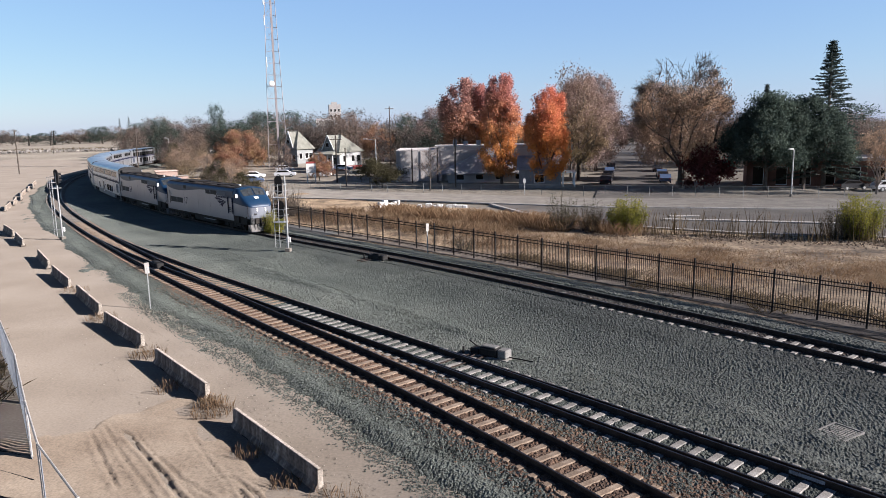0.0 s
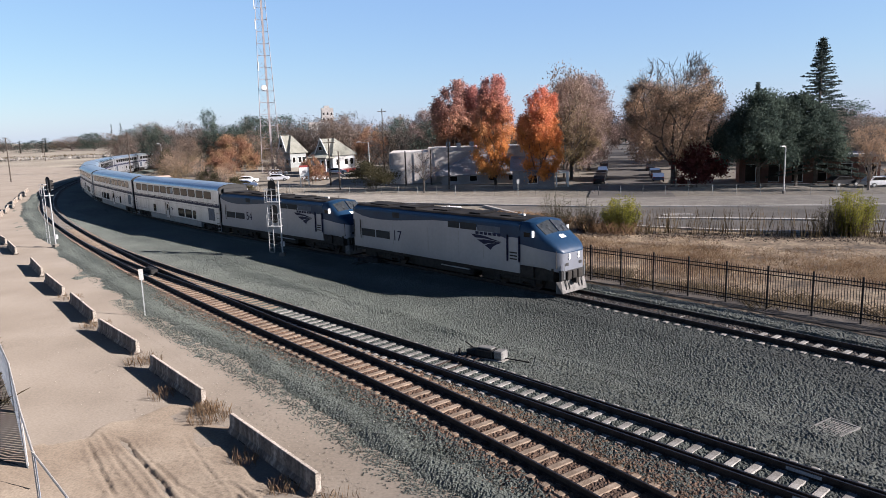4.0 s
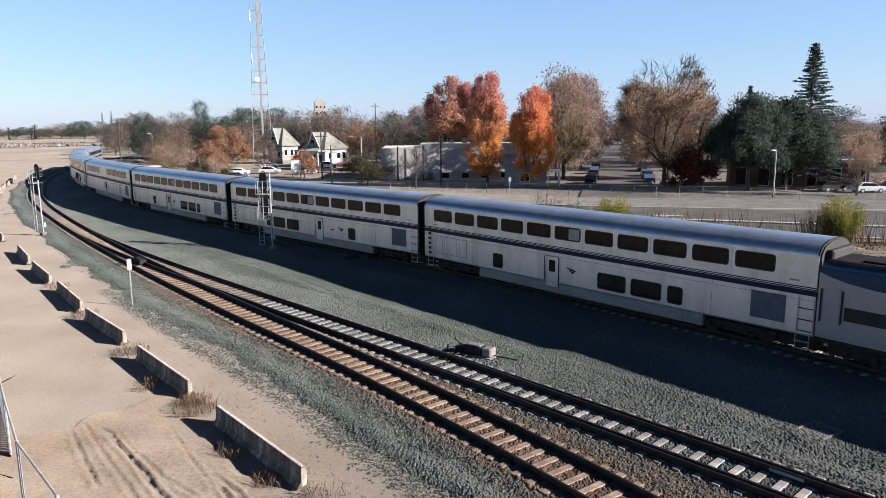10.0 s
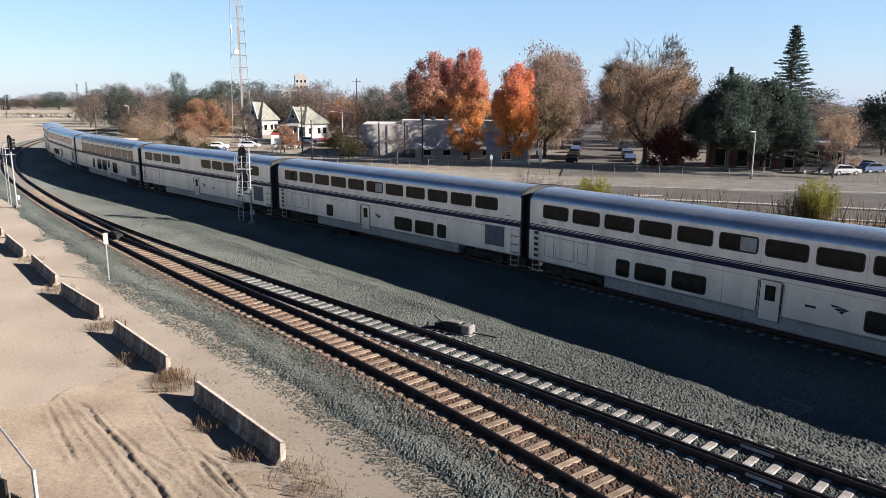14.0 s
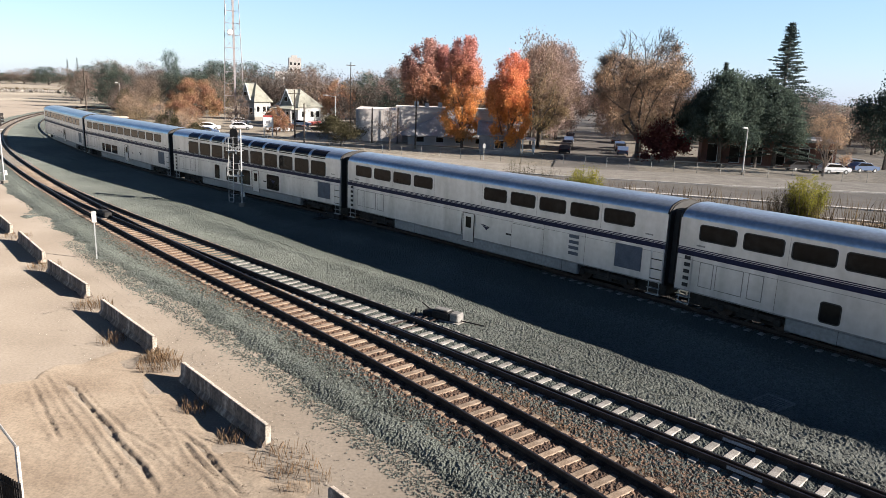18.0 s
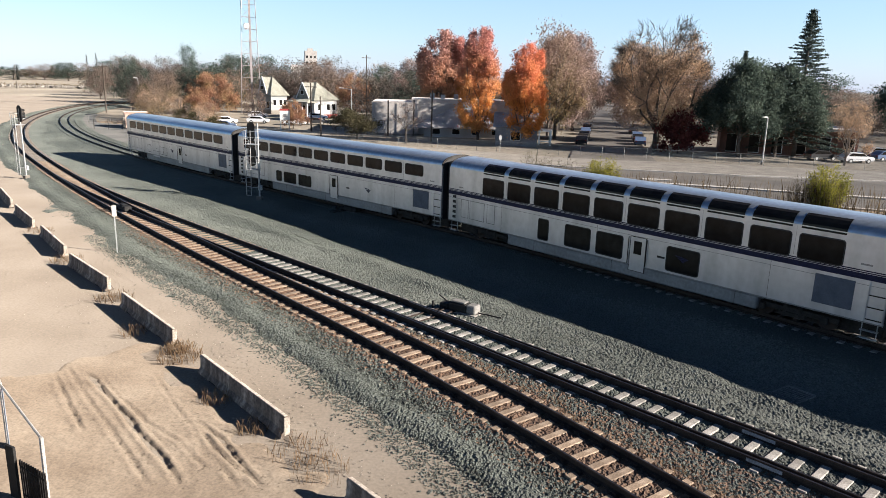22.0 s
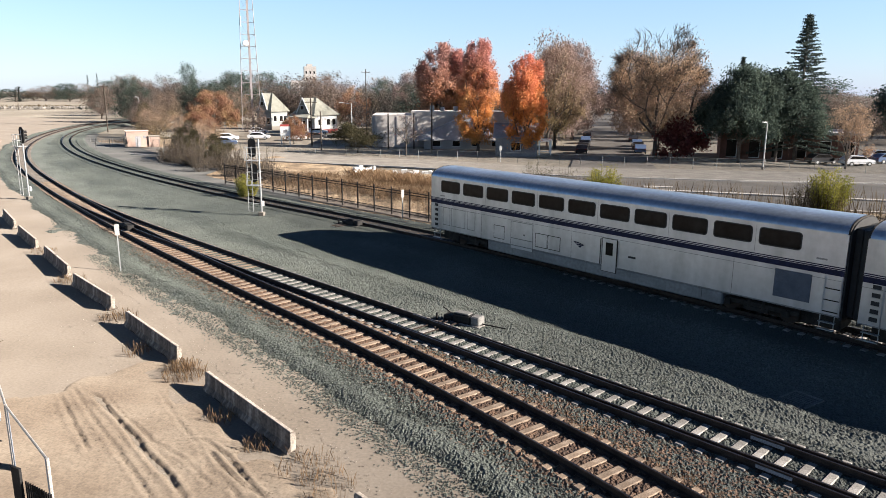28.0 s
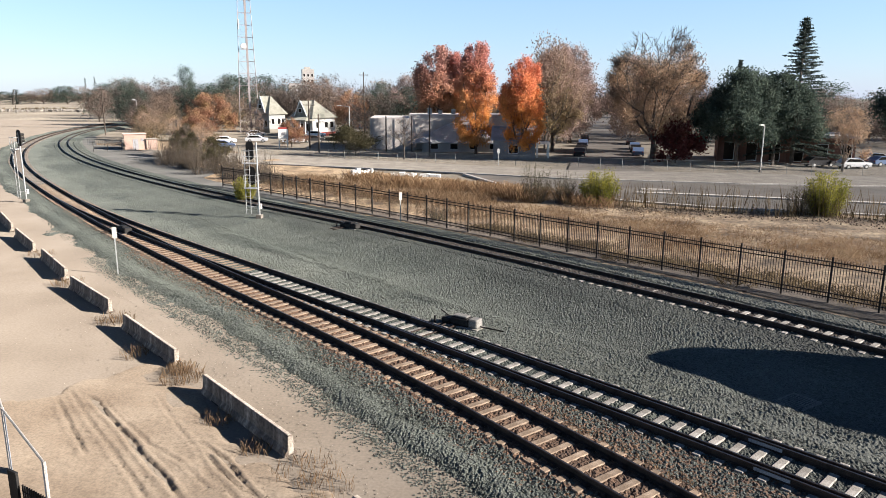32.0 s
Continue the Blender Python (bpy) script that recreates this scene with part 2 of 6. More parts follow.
    z += .025 * np.sin(P[..., 0] * 1.3 + 2 * np.sin(P[..., 1] * .7)) * np.sin(P[..., 1] * 1.1 + P[..., 0] * .4) * ((e < 3) | (g < 3) | mid)
    ragged = sum(np.sin(P[..., 0] * k * 1.3 + 1.7 * np.sin(P[..., 1] * k)) * np.sin(P[..., 1] * k * 1.2 + k) / k ** .6 for k in (.8, 1.9, 4.3))
    z += .035 * ragged * (e < 3.2) + .05 * np.sin(e * 3.3 + .8 * np.sin(P[..., 1] * .35)) * (e < 4)
    z += rng.uniform(-1, 1, e.shape) * np.interp(ss, [28, 62], [.026, .010])[:, None]
    heap = np.exp(-((past - 4.1 - .35 * np.sin(P[..., 1] * .55)) / .55) ** 2) * np.interp(ss, [-10, 0, 34, 48], [0, 1, 1, 0])[:, None]
    z += heap * (.10 + .05 * np.sin(P[..., 1] * 1.9 + 2 * np.sin(P[..., 0] * .8)))
    track = (np.abs(past) < 1.3) | (np.abs(e - 5.2) < 1.3) | (np.abs(g - 4.4) < 1.3)
    z += np.where(track, .012, 0)
    # the far track's ties lie buried along the curve
    z += np.where((np.abs(g - 4.4) < .70) & (P[..., 1] > 31.6), .045, 0) + np.where((g < 3.65) & (g > 2.8) & (P[..., 1] > 31.6), .05, 0) + np.where((g > 5.1) & (g < 6.0) & (P[..., 1] > 37.5), .045, 0)
    n = len(ss)
    vs = np.stack([P[..., 0], P[..., 1], z], -1).reshape(-1, 3)
    i, j = np.meshgrid(np.arange(n - 1), np.arange(K), indexing="ij")
    k = (i * (K + 1) + j).ravel()
    fs = np.stack([k, k + K + 1, k + K + 2, k + 1], 1)
    me = bpy.data.meshes.new("ballast_bed")
    me.from_pydata(vs.tolist(), [], fs.tolist())
    me.materials.append(GRAVEL)
    me.materials.append(GRAVEL_BROWN)
    me.materials.append(GRAVEL_PALE)
    me.materials.append(GRAVEL_TROUGH)
    me.materials.append(GRAVEL_DULL)
    rust = (np.abs(e - 5.2) < 1.25 + rng.uniform(-.3, .35, e.shape)) | ((np.abs(g - 4.4) < .9 + rng.uniform(-.3, .3, e.shape)) & (rng.uniform(0, 1, e.shape) < .3))
    rust &= (ss[:, None] < 66 + rng.uniform(-12, 12, e.shape))
    grime = rng.uniform(0, 1, e.shape)
    rust |= (e > 6.3) & (past < -1.1) & (grime < .5) & (gap > 1.8)
    rust |= (e < 4.0) & (e > 2.7) & (grime < .55 * (e - 2.7) / 1.3) & (ss[:, None] < 40)
    fine = (past > 1.25 + rng.uniform(-.1, .1, e.shape)) & (past < 3.2 + .5 * np.sin(P[..., 1] * .5) + rng.uniform(-.4, .4, e.shape)) & (g > 7)
    fine |= (g < 2.6 + rng.uniform(-.2, .2, e.shape)) & (g > .8) & (ss[:, None] < 60)
    # the far track's trough is coloured as if in shadow
    trough_shade = (np.abs(g - 4.4) < .85 + rng.uniform(-.2, .2, e.shape)) & (P[..., 1] < 70 + rng.uniform(-12, 12, e.shape)) & (rng.uniform(0, 1, e.shape) < .85)
    dull = (g > 5.5) & (g < 8.2 + .6 * np.sin(P[..., 1] * .4) + rng.uniform(-.6, .6, e.shape)) & (P[..., 1] < 60)
    me.polygons.foreach_set("material_index", np.where(trough_shade, 3, np.where(rust, 1, np.where(fine, 2, np.where(dull, 4, 0))))[:-1, :-1].astype(np.int32).ravel())
    if me.polygons[0].normal.z < 0:
        me.flip_normals()
    tagged(new("ballast_bed", me), "grey-green crushed stone ballast, rust-brown between the rails", "gravel", kind="structure")


def build_ground():
    edge = [-2400, -1200, -600, -300] + list(np.linspace(-200, 200, 81)) + [300, 600, 1200, 2400]
    m = len(edge)
    vs = []
    for y in edge:
        for x in edge:
            far = max(0, math.hypot(x, y) - 160) / 600
            near = min(np.min(np.hypot(MAIN.rows[::8, 0] - x, MAIN.rows[::8, 1] - y - 40)), np.min(np.hypot(FAR.rows[::8, 0] - x, FAR.rows[::8, 1] - y - 40)))
            vs.append((x, y + 40, (-.22 if near > 16 else -.44) + .06 * noise.noise((x * .1, y * .1, 3)) + min(1, far) * 2 * noise.noise((x * .004, y * .004, 1))))
    fs = [(i * m + j, i * m + j + 1, (i + 1) * m + j + 1, (i + 1) * m + j) for i in range(m - 1) for j in range(m - 1)]
    tagged(part("ground", (vs, [], fs), GROUND), "dry tan open ground with sparse weeds", "ground", kind="structure")
    ballast_bed()
    yard = [(-1.5, -2), (0, 8), (2.9, 15.5), (-1.3, 21.4), (-4.9, 26.2), (-10.8, 33.5), (-19.4, 46), (-36.2, 66.5), (-52, 90), (-66, 118), (-84, 165), (-95, 230)]
    yard2 = [(-25, -20), (-30, 8), (-40, 20), (-50, 40), (-60, 55), (-75, 75), (-90, 100), (-105, 125), (-120, 150), (-135, 180), (-150, 220), (-170, 280)]
    sheet("dirt_yard", yard, yard2, -.10, PACKED, "pale tan packed dirt yard", "dirt", 90, .05)
    sheet("dry_grass_field", [FAR.at(s, -3.2)[:2] for s in np.arange(-16, 150, 6)],
          [(80, 30), (62, 48), (40, 57.5), (24, 64), (10, 80), (-14, 99), (-34, 128), (-45, 160)], -.10, DRY_GRASS, "dry brown grass strip beside the railway", "grass", 80, .06)
    sheet("fence_verge", [FAR.at(s, -4.0)[:2] for s in np.arange(-16, 60, 4)], [FAR.at(s, -6.2)[:2] for s in np.arange(-16, 60, 4)], -.06, VERGE, "dark dirt and cinder verge under the iron fence", "dirt", 60, .04)
    sheet("gravel_apron", [FAR.at(s, -2.6)[:2] for s in np.arange(50, 176, 6)], [FAR.at(s, -10.5 if 74 < s < 140 else -5.5)[:2] for s in np.arange(50, 176, 6)], -.03, APRON, "grey-mauve gravel apron beside the curve", "gravel", 60, .03)
    sheet("road", [(150, 12), (75, 42), (40, 57.8), (26.4, 62.6), (20.2, 66.4), (13, 73), (9, 80), (6, 90)],
          [(165, 56), (95, 69), (52, 77), (37, 79.4), (26, 82), (18, 84), (12, 87), (6, 90.5)], -.09, ASPHALT, "grey worn asphalt road", "road")
    sheet("pavement", [(165, 56.2), (95, 69.2), (52, 77.2), (37, 79.6), (18, 84.2), (-3, 94.5), (-22, 102), (-45, 112), (-70, 128)],
          [(172, 68), (102, 81), (59, 87.2), (42, 90.8), (20, 94.8), (-3, 106.5), (-22, 117), (-45, 127), (-70, 140)], -.085, CONCRETE, "pale sun-bleached concrete pavement strip", "pavement")
    sheet("side_street", [(19.9, 92.5), (25.3, 113.5), (48.4, 202), (64.4, 263), (90, 360)], [(31.2, 90.4), (36.6, 113.5), (59.4, 201), (75.4, 261), (101, 358)], -.09, ASPHALT, "asphalt side street running away between trees", "road", 40)


def build_track(line, s0, s1, spacing, name, label, tie_mat, extra=None, skip=None, detail=300):
    tr = thing(name, label, "railway track", kind="structure")
    # rails: foot, web and head swept along the line
    prof = [(-.08, .02), (.08, .02), (.08, .04), (.012, .065), (.012, .172), (.038, .185), (.038, .218), (-.038, .218), (-.038, .185), (-.012, .172), (-.012, .065), (-.08, .04)]
    ss = np.arange(s0, s1, 1.0)
    for side in (.755, -.755):
        vs, fs, n = [], [], len(prof)
        hv, hf = [], []
        for i, s in enumerate(ss):
            for y, z in prof:
                x, yy, _ = line.at(s, side + y)
                vs.append((x, yy, z))
            for y, z in ((-.018, .2185), (-.018, .223), (.018, .223), (.018, .2185)):
                x, yy, _ = line.at(s, side + y)
                hv.append((x, yy, z))
            if i:
                for j in range(n):
                    a, b = (i - 1) * n + j, (i - 1) * n + (j + 1) % n
                    fs.append((a, b, b + n, a + n))
                for j in range(3):
                    a = (i - 1) * 4 + j
                    hf.append((a, a + 1, a + 5, a + 4))
        rail = part("rail", (vs, [], fs), RAIL, tr)
        part("rail_head", (hv, [], hf), RAIL_TOP, rail, "polished steel rail head")
    # ties
    me = {}
    def tie_mesh(length):
        key = round(length, 1)
        if key not in me:
            bm = bmesh.new()
            box(bm, -.125, .125, -key / 2, key / 2, -.16, .022, .02)
            o = part("tie", bm, tie_mat)
            me[key] = o.data
            bpy.data.objects.remove(o)
        return me[key]
    rv, rf, count = [], [], 0
    pv, pf = [], []
    for i, s in enumerate(np.arange(s0, s1, spacing)):
        if skip and skip(s):
            continue
        length, shift = extra(s) if extra else (2.6, 0)
        # wide dark plates and clips broaden the dark band along each rail
        if -14 < s < 90:
            m = pose(*line.at(s)[:2], 0, 0, 0, math.degrees(line.at(s)[2]))
            for side in (-.755, .755):
                k = len(pv)
                pv += [tuple(m @ Vector((a, side + b, c))) for a in (-.13, .13) for b in (-.23, .23) for c in (.0, .034)]
                pf += [tuple(k + q for q in f) for f in ((0, 1, 3, 2), (4, 6, 7, 5), (0, 4, 5, 1), (2, 3, 7, 6), (1, 5, 7, 3))]
                for b in (-.12, .12):
                    k = len(pv)
                    pv += [tuple(m @ Vector((a, side + b + e, c))) for a in (-.06, .06) for e in (-.035, .035) for c in (.03, .085)]
                    pf += [tuple(k + q for q in f) for f in ((0, 1, 3, 2), (4, 6, 7, 5), (0, 4, 5, 1), (2, 3, 7, 6), (1, 5, 7, 3))]
        x, y, h = line.at(s, shift)
        if -12 < s < 80 and count < detail:
            o = new("tie", tie_mesh(length))
            o.parent = tr
            o.matrix_basis = pose(x, y, random.uniform(-.006, .006), 0, 0, math.degrees(h) + random.uniform(-.8, .8))
            count += 1
        else:
            m = pose(x, y, 0, 0, 0, math.degrees(h))
            k = len(rv)
            for a in (-.125, .125):
                for b in (-1.3, 1.3):
                    for c in (-.15, .022):
                        rv.append(tuple(m @ Vector((a, b, c))))
            for f in ((0, 1, 3, 2), (4, 6, 7, 5), (0, 4, 5, 1), (2, 3, 7, 6), (1, 5, 7, 3)):
                rf.append(tuple(k + q for q in f))
    tagged(part("rail_fastening", (pv, [], pf), RAIL, tr, "wide dark tie plates and rail clips"), kind="stuff")
    if rv:
        tagged(part("far_ties", (rv, [], rf), FAR_TIE, tr), kind="stuff")
    return tr


def side_gap(s):
    """How far the side track's centre stands from the main track's, abreast of s on the main."""
    x, y, h = MAIN.at(s)
    q = SIDE.rows[:, :2] - (x, y)
    along = q @ np.array((math.cos(h), math.sin(h)))
    i = int(np.argmin(np.abs(along)))
    return abs(float(q[i] @ np.array((-math.sin(h), math.cos(h))))), i * SIDE.step


def turnout_tie(s):
    if s > 72:
        return 2.6, 0
    g = side_gap(s)[0]
    return (2.6 + g, -g / 2) if g < 1.9 else (2.6, 0)


def point_rails(tr):
    """The switch rails that part from the diverging track's rails towards the next turnout."""
    prof = [(-.07, .02), (.07, .02), (.07, .04), (.012, .065), (.012, .165), (.036, .18), (.036, .214), (-.036, .214), (-.036, .18), (-.012, .165), (-.012, .065), (-.07, .04)]
    ss, n = np.arange(55.0, 104, 1.0), len(prof)
    for side in (.755, -.755):
        vs, hv, hf = [], [], []
        off = lambda s: side - .085 - .125 * min(1.0, (s - 55) / 9.5)
        for s in ss:
            vs += [(*SIDE.at(s, off(s) + y)[:2], z) for y, z in prof]
            hv += [(*SIDE.at(s, off(s) + y)[:2], z) for y, z in ((-.022, .2145), (-.022, .219), (.022, .219), (.022, .2145))]
        fs = [((i - 1) * n + j, (i - 1) * n + (j + 1) % n, i * n + (j + 1) % n, i * n + j) for i in range(1, len(ss)) for j in range(n)] + [tuple(range(n - 1, -1, -1))]
        hf = [((i - 1) * 4 + j, (i - 1) * 4 + j + 1, i * 4 + j + 1, i * 4 + j) for i in range(1, len(ss)) for j in range(3)]
        rail = part("point_rail", (vs, [], fs), RAIL, tr, "dark switch point rail")
        part("rail_head", (hv, [], hf), RAIL_TOP, rail, "polished steel rail head")
        x, y, h = SIDE.at(70.6 if side > 0 else 71.4, off(70.6) - .03)
        part("joint_bar", boxed(-.48, .48, -.012, .012, .06, .16, bevel=.004), PALE_BAR, rail, "pale grey insulated joint bar").matrix_basis = pose(x, y, 0, 0, 0, math.degrees(h))
    for u in (56.2, 56.9):
        x, y, h = SIDE.at(u, .2)
        part("throw_rod", boxed(-.03, .03, -1.2, 1.9, .035, .075), RAIL, tr).matrix_basis = pose(x, y, 0, 0, 0, math.degrees(h))


PALE_BAR = mat("pale_joint_bar", [(.20, .20, .21), (.29, .29, .30)], 3, 20, .7, .1, .004)
FAR_TIE = mat("dusty_tie", [(.078, .066, .055), (.117, .10, .086), (.156, .14, .12)], 1, 10, .9, .2, .01)
build_ground()
build_track(MAIN, -14, 250, .61, "near_track", "railway track with rusty-stained concrete ties on grey ballast", TIE_RUST, turnout_tie)
first = next(s for s in np.arange(71, -10, -.3) if side_gap(s)[0] >= 1.9)
side_from = side_gap(first)[1]
point_rails(build_track(SIDE, .5, 104, .61, "diverging_track", "diverging railway track with pale concrete ties", TIE, skip=lambda s: s < side_from))
build_track(FAR, -40, 300, .61, "far_track", "railway track with pale concrete ties beside the fence", TIE)

# ------------------------------------------------------------------ the train
STAINLESS = mat("stainless_side", [(.40, .405, .42), (.485, .49, .51), (.55, .555, .575)], .9, 3.2, .36, .04, .004, metal=.72, contrast=.07, stretch=(1.6, 1, .35))
ROOF_STEEL = mat("steel_roof", [(.38, .43, .46), (.50, .55, .58)], .5, 5, .34, .05, .004, metal=.8, contrast=.14, stretch=(1.2, 1, .5))
SKIRT = mat("grey_skirt", [(.165, .17, .18), (.235, .24, .25)], .8, 6, .5, .05, .003, metal=.55, contrast=.18)
NAVY = mat("navy_stripe", [(.008, .009, .030), (.013, .014, .045)], 2, 10, .6, 0, spec=.2)
PANE = mat("dark_tinted_window", [(.006, .006, .006), (.016, .015, .014)], .8, 3, .10, 0, spec=.12)
RUBBER = mat("black_rubber", [(.008, .008, .009), (.018, .018, .018)], 3, 30, .75, .1, .01)
BOGIE = mat("grimy_bogie_steel", [(.014, .013, .012), (.036, .031, .027)], 3, 20, .8, .3, .01, spec=.2)
LOUVRE = mat("blue_grey_grille", [(.045, .055, .075), (.075, .088, .115)], 2, 60, .6, .3, .01)
SILVER = mat("silver_loco_paint", [(.20, .213, .25), (.25, .263, .30)], .4, 4, .34, .02, .003, metal=.5, contrast=.05, stretch=(1, 1, .5))
BLUE = mat("loco_blue_paint", [(.006, .022, .056), (.010, .033, .072)], .8, 9, .45, .03, .003, contrast=.12, spec=.3)
LOCO_ROOF = mat("sooty_loco_roof", [(.006, .006, .007), (.013, .012, .012), (.032, .028, .025)], .7, 6, .9, .2, .01, spec=.15)
PILOT = mat("scuffed_grey_pilot", [(.05, .047, .044), (.13, .122, .115)], 2.5, 20, .7, .2, .01)
# base colour lifted above the other panes for reflected sun haze and dust
WINDSHIELD = mat("glare_windshield", [(.02, .024, .028), (.05, .055, .06)], 1.5, 6, .12, 0, spec=.5)
LAMP_GLASS = mat("lamp_glass", [(.75, .75, .72), (.9, .9, .88)], 3, 20, .15, 0)


def side_box(name, u, z, w, h, material, parent, depth=.012, bevel=.0, y=1.55, label=""):
    """A flat piece on both long sides of a vehicle, centred at u along it and z up."""
    obs = []
    for sg in (-1, 1):
        obs.append(part(name, boxed(u - w / 2, u + w / 2, sg * y - (depth if sg < 0 else .01), sg * y + (depth if sg > 0 else .01), z - h / 2, z + h / 2, bevel=bevel), material, parent, label))
    return obs


def bogie(parent, x, wheelbase=2.6, r=.46):
    """A four-wheel truck: frame, wheels, axle boxes and springs."""
    z0 = RAIL_TOP_Z
    bm = bmesh.new()
    for sg in (-1, 1):
        box(bm, x - wheelbase / 2 - .55, x + wheelbase / 2 + .55, sg * 1.08 - .07, sg * 1.08 + .07, z0 + .42, z0 + .66, .03)
        box(bm, x - .55, x + .55, sg * 1.08 - .09, sg * 1.08 + .09, z0 + .25, z0 + .45, .03)
    box(bm, x - .25, x + .25, -1.05, 1.05, z0 + .42, z0 + .68, .02)
    frame_ob = part("bogie", bm, BOGIE, parent, "grimy steel bogie")
    for dx in (-wheelbase / 2, wheelbase / 2):
        for sg in (-1, 1):
            bm = bmesh.new()
            tube(bm, (x + dx, sg * .70, z0 + r), (x + dx, sg * .83, z0 + r), r, r, 20)
            tube(bm, (x + dx, sg * .83, z0 + r), (x + dx, sg * .87, z0 + r), r * .45, r * .35, 14)
            part("wheel", bm, RAIL, frame_ob)
            bm = bmesh.new()
            box(bm, x + dx - .16, x + dx + .16, sg * 1.16 - .1, sg * 1.16 + .08, z0 + .3, z0 + .62, .04)
            part("axle_box", bm, BOGIE, frame_ob)
        part("axle", tubed((x + dx, -.75, z0 + r), (x + dx, .75, z0 + r), .08), RAIL, frame_ob)
    for dx in (-.32, .32):
        for sg in (-1, 1):
            part("spring", tubed((x + dx, sg * 1.08, z0 + .25), (x + dx, sg * 1.08, z0 + .8), .11), BOGIE, frame_ob)
    return frame_ob


WING = (((0, 1), (.25, .99), (.5, .92), (.75, .77), (1, .66), (.78, .68), (.5, .76), (.3, .77), (.15, .75)),
        ((.2, .62), (.42, .69), (.65, .68), (.97, .62), (.76, .54), (.56, .46), (.43, .34)),
        ((.45, .27), (.58, .43), (.78, .54), (.96, .59), (.80, .42), (.69, .22), (.63, 0)))


def wing_logo(u, z, size, parent, front):
    """A swept emblem of three narrowing bars, drawn as plain shapes on both sides."""
    for sg in (-1, 1):
        bm = bmesh.new()
        for blade in WING:
            q = []
            for px_, pz in blade:
                q.append((u + front * (px_ - .5) * size, z + (pz - .5) * size * .42))
            va = [bm.verts.new((x, sg * 1.5625 if parent["half"] > 1.5 else sg * 1.5125, zz)) for x, zz in q]
            vb = [bm.verts.new((x, (1.552 if parent["half"] > 1.5 else 1.502) * sg, zz)) for x, zz in q]
            n = len(q)
            bm.faces.new(va), bm.faces.new(vb[::-1])
            for i in range(n):
                bm.faces.new((va[i], va[(i + 1) % n], vb[(i + 1) % n], vb[i]))
        bmesh.ops.recalc_face_normals(bm, faces=bm.faces)
        part("emblem", bm, NAVY, parent, "dark blue swept emblem")


PITCH = 2.063
FULL = [1.32 + 1.7 + PITCH * i for i in range(11)]


def rounded(w, h, r=.13, seg=3):
    pts = []
    for k, (cx, cz) in enumerate(((1, 1), (-1, 1), (-1, -1), (1, -1))):
        for i in range(seg + 1):
            a = math.pi / 2 * (k + i / seg)
            pts.append((cx * (w / 2 - r) + r * math.cos(a), cz * (h / 2 - r) + r * math.sin(a)))
    return pts


def window(u, z, w, h, parent):
    """A rubber-framed window with rounded corners on both sides."""
    r = min(.095, w * .16)
    for sg in (-1, 1):
        y0, y1, yf = sg * 1.548, sg * 1.556, sg * 1.562
        outer, inner = rounded(w + .10, h + .10, r + .05), rounded(w, h, r)
        n = len(outer)
        vs = [(u + a, yf, z + b) for a, b in outer] + [(u + a, yf, z + b) for a, b in inner] + [(u + a, y0, z + b) for a, b in outer] + [(u + a, y0, z + b) for a, b in inner]
        fs = []
        for k in range(n):
            m = (k + 1) % n
            fs += [(k, m, n + m, n + k), (k, 2 * n + k, 2 * n + m, m), (n + k, n + m, 3 * n + m, 3 * n + k)]
        fr = part("window", (vs, [], fs), RUBBER, parent)
        vs = [(u + a, y1, z + b) for a, b in inner] + [(u + a, y0, z + b) for a, b in inner]
        part("pane", (vs, [], [tuple(range(n)), tuple(range(2 * n - 1, n - 1, -1))]), PANE, fr)


def superliner(kind, label):
    """A two-level steel passenger car; u runs from the leading end backwards, here x = 12.955 - u."""
    car = thing("passenger_car", label, "train car", "cars of the train")
    car["half"] = 1.55
    X = lambda u: 12.955 - u
    side = 1.55
    roof = [(side, 4.50), (1.52, 4.62), (1.42, 4.76), (1.22, 4.90), (.9, 5.01), (.5, 5.08), (0, 5.10)]
    prof = [(-side, 1.12), (side, 1.12), (side, 4.50), (-side, 4.50)]
    part("body", extrude_profile(prof, -12.55, 12.55), STAINLESS, car)
    rp = roof + [(-y, z) for y, z in roof[-2::-1]]
    roof_ob = part("roof", extrude_profile(rp, -12.52, 12.52), ROOF_STEEL, car, "smooth steel roof")
    for p in roof_ob.data.polygons:
        p.use_smooth = True
    roof_ob.data.set_sharp_from_angle(angle=radians(35))
    part("belly", boxed(X(20.3), X(5.3), -1.50, 1.50, .50, 1.13, bevel=.06), SKIRT, car, "grey lower skirt")
    for sg in (-1, 1):
        part("roof_gutter", boxed(-12.5, 12.5, sg * 1.55 - .02, sg * 1.55 + .02, 4.485, 4.53), STAINLESS, car)
    side_box("stripe", 0, 2.93, 25.1, .23, NAVY, car, .005, label="dark blue stripe")
    for z in (3.085, 3.16):
        side_box("pinstripe", 0, z, 25.1, .045, NAVY, car, .005)
    side_box("ledge", 0, .98 + .17, 25.1, .05, SKIRT, car, .014)
    shape = [(-1.46, 1.0), (1.46, 1.0)] + [(y * .955, z - .05) for y, z in rp]
    for e in (12.5, -12.62):
        part("end_wall", extrude_profile(shape, e, e + .12), RUBBER, car)
    for sg in (-1, 1):
        part("diaphragm", boxed(min(sg * 12.6, sg * 12.92), max(sg * 12.6, sg * 12.92), -1.1, 1.1, 1.1, 4.72, bevel=.06), RUBBER, car)
        part("coupler", boxed(min(sg * 12.4, sg * 12.95), max(sg * 12.4, sg * 12.95), -.15, .15, .75, 1.05, bevel=.03), BOGIE, car)
        bogie(car, sg * 9.05)
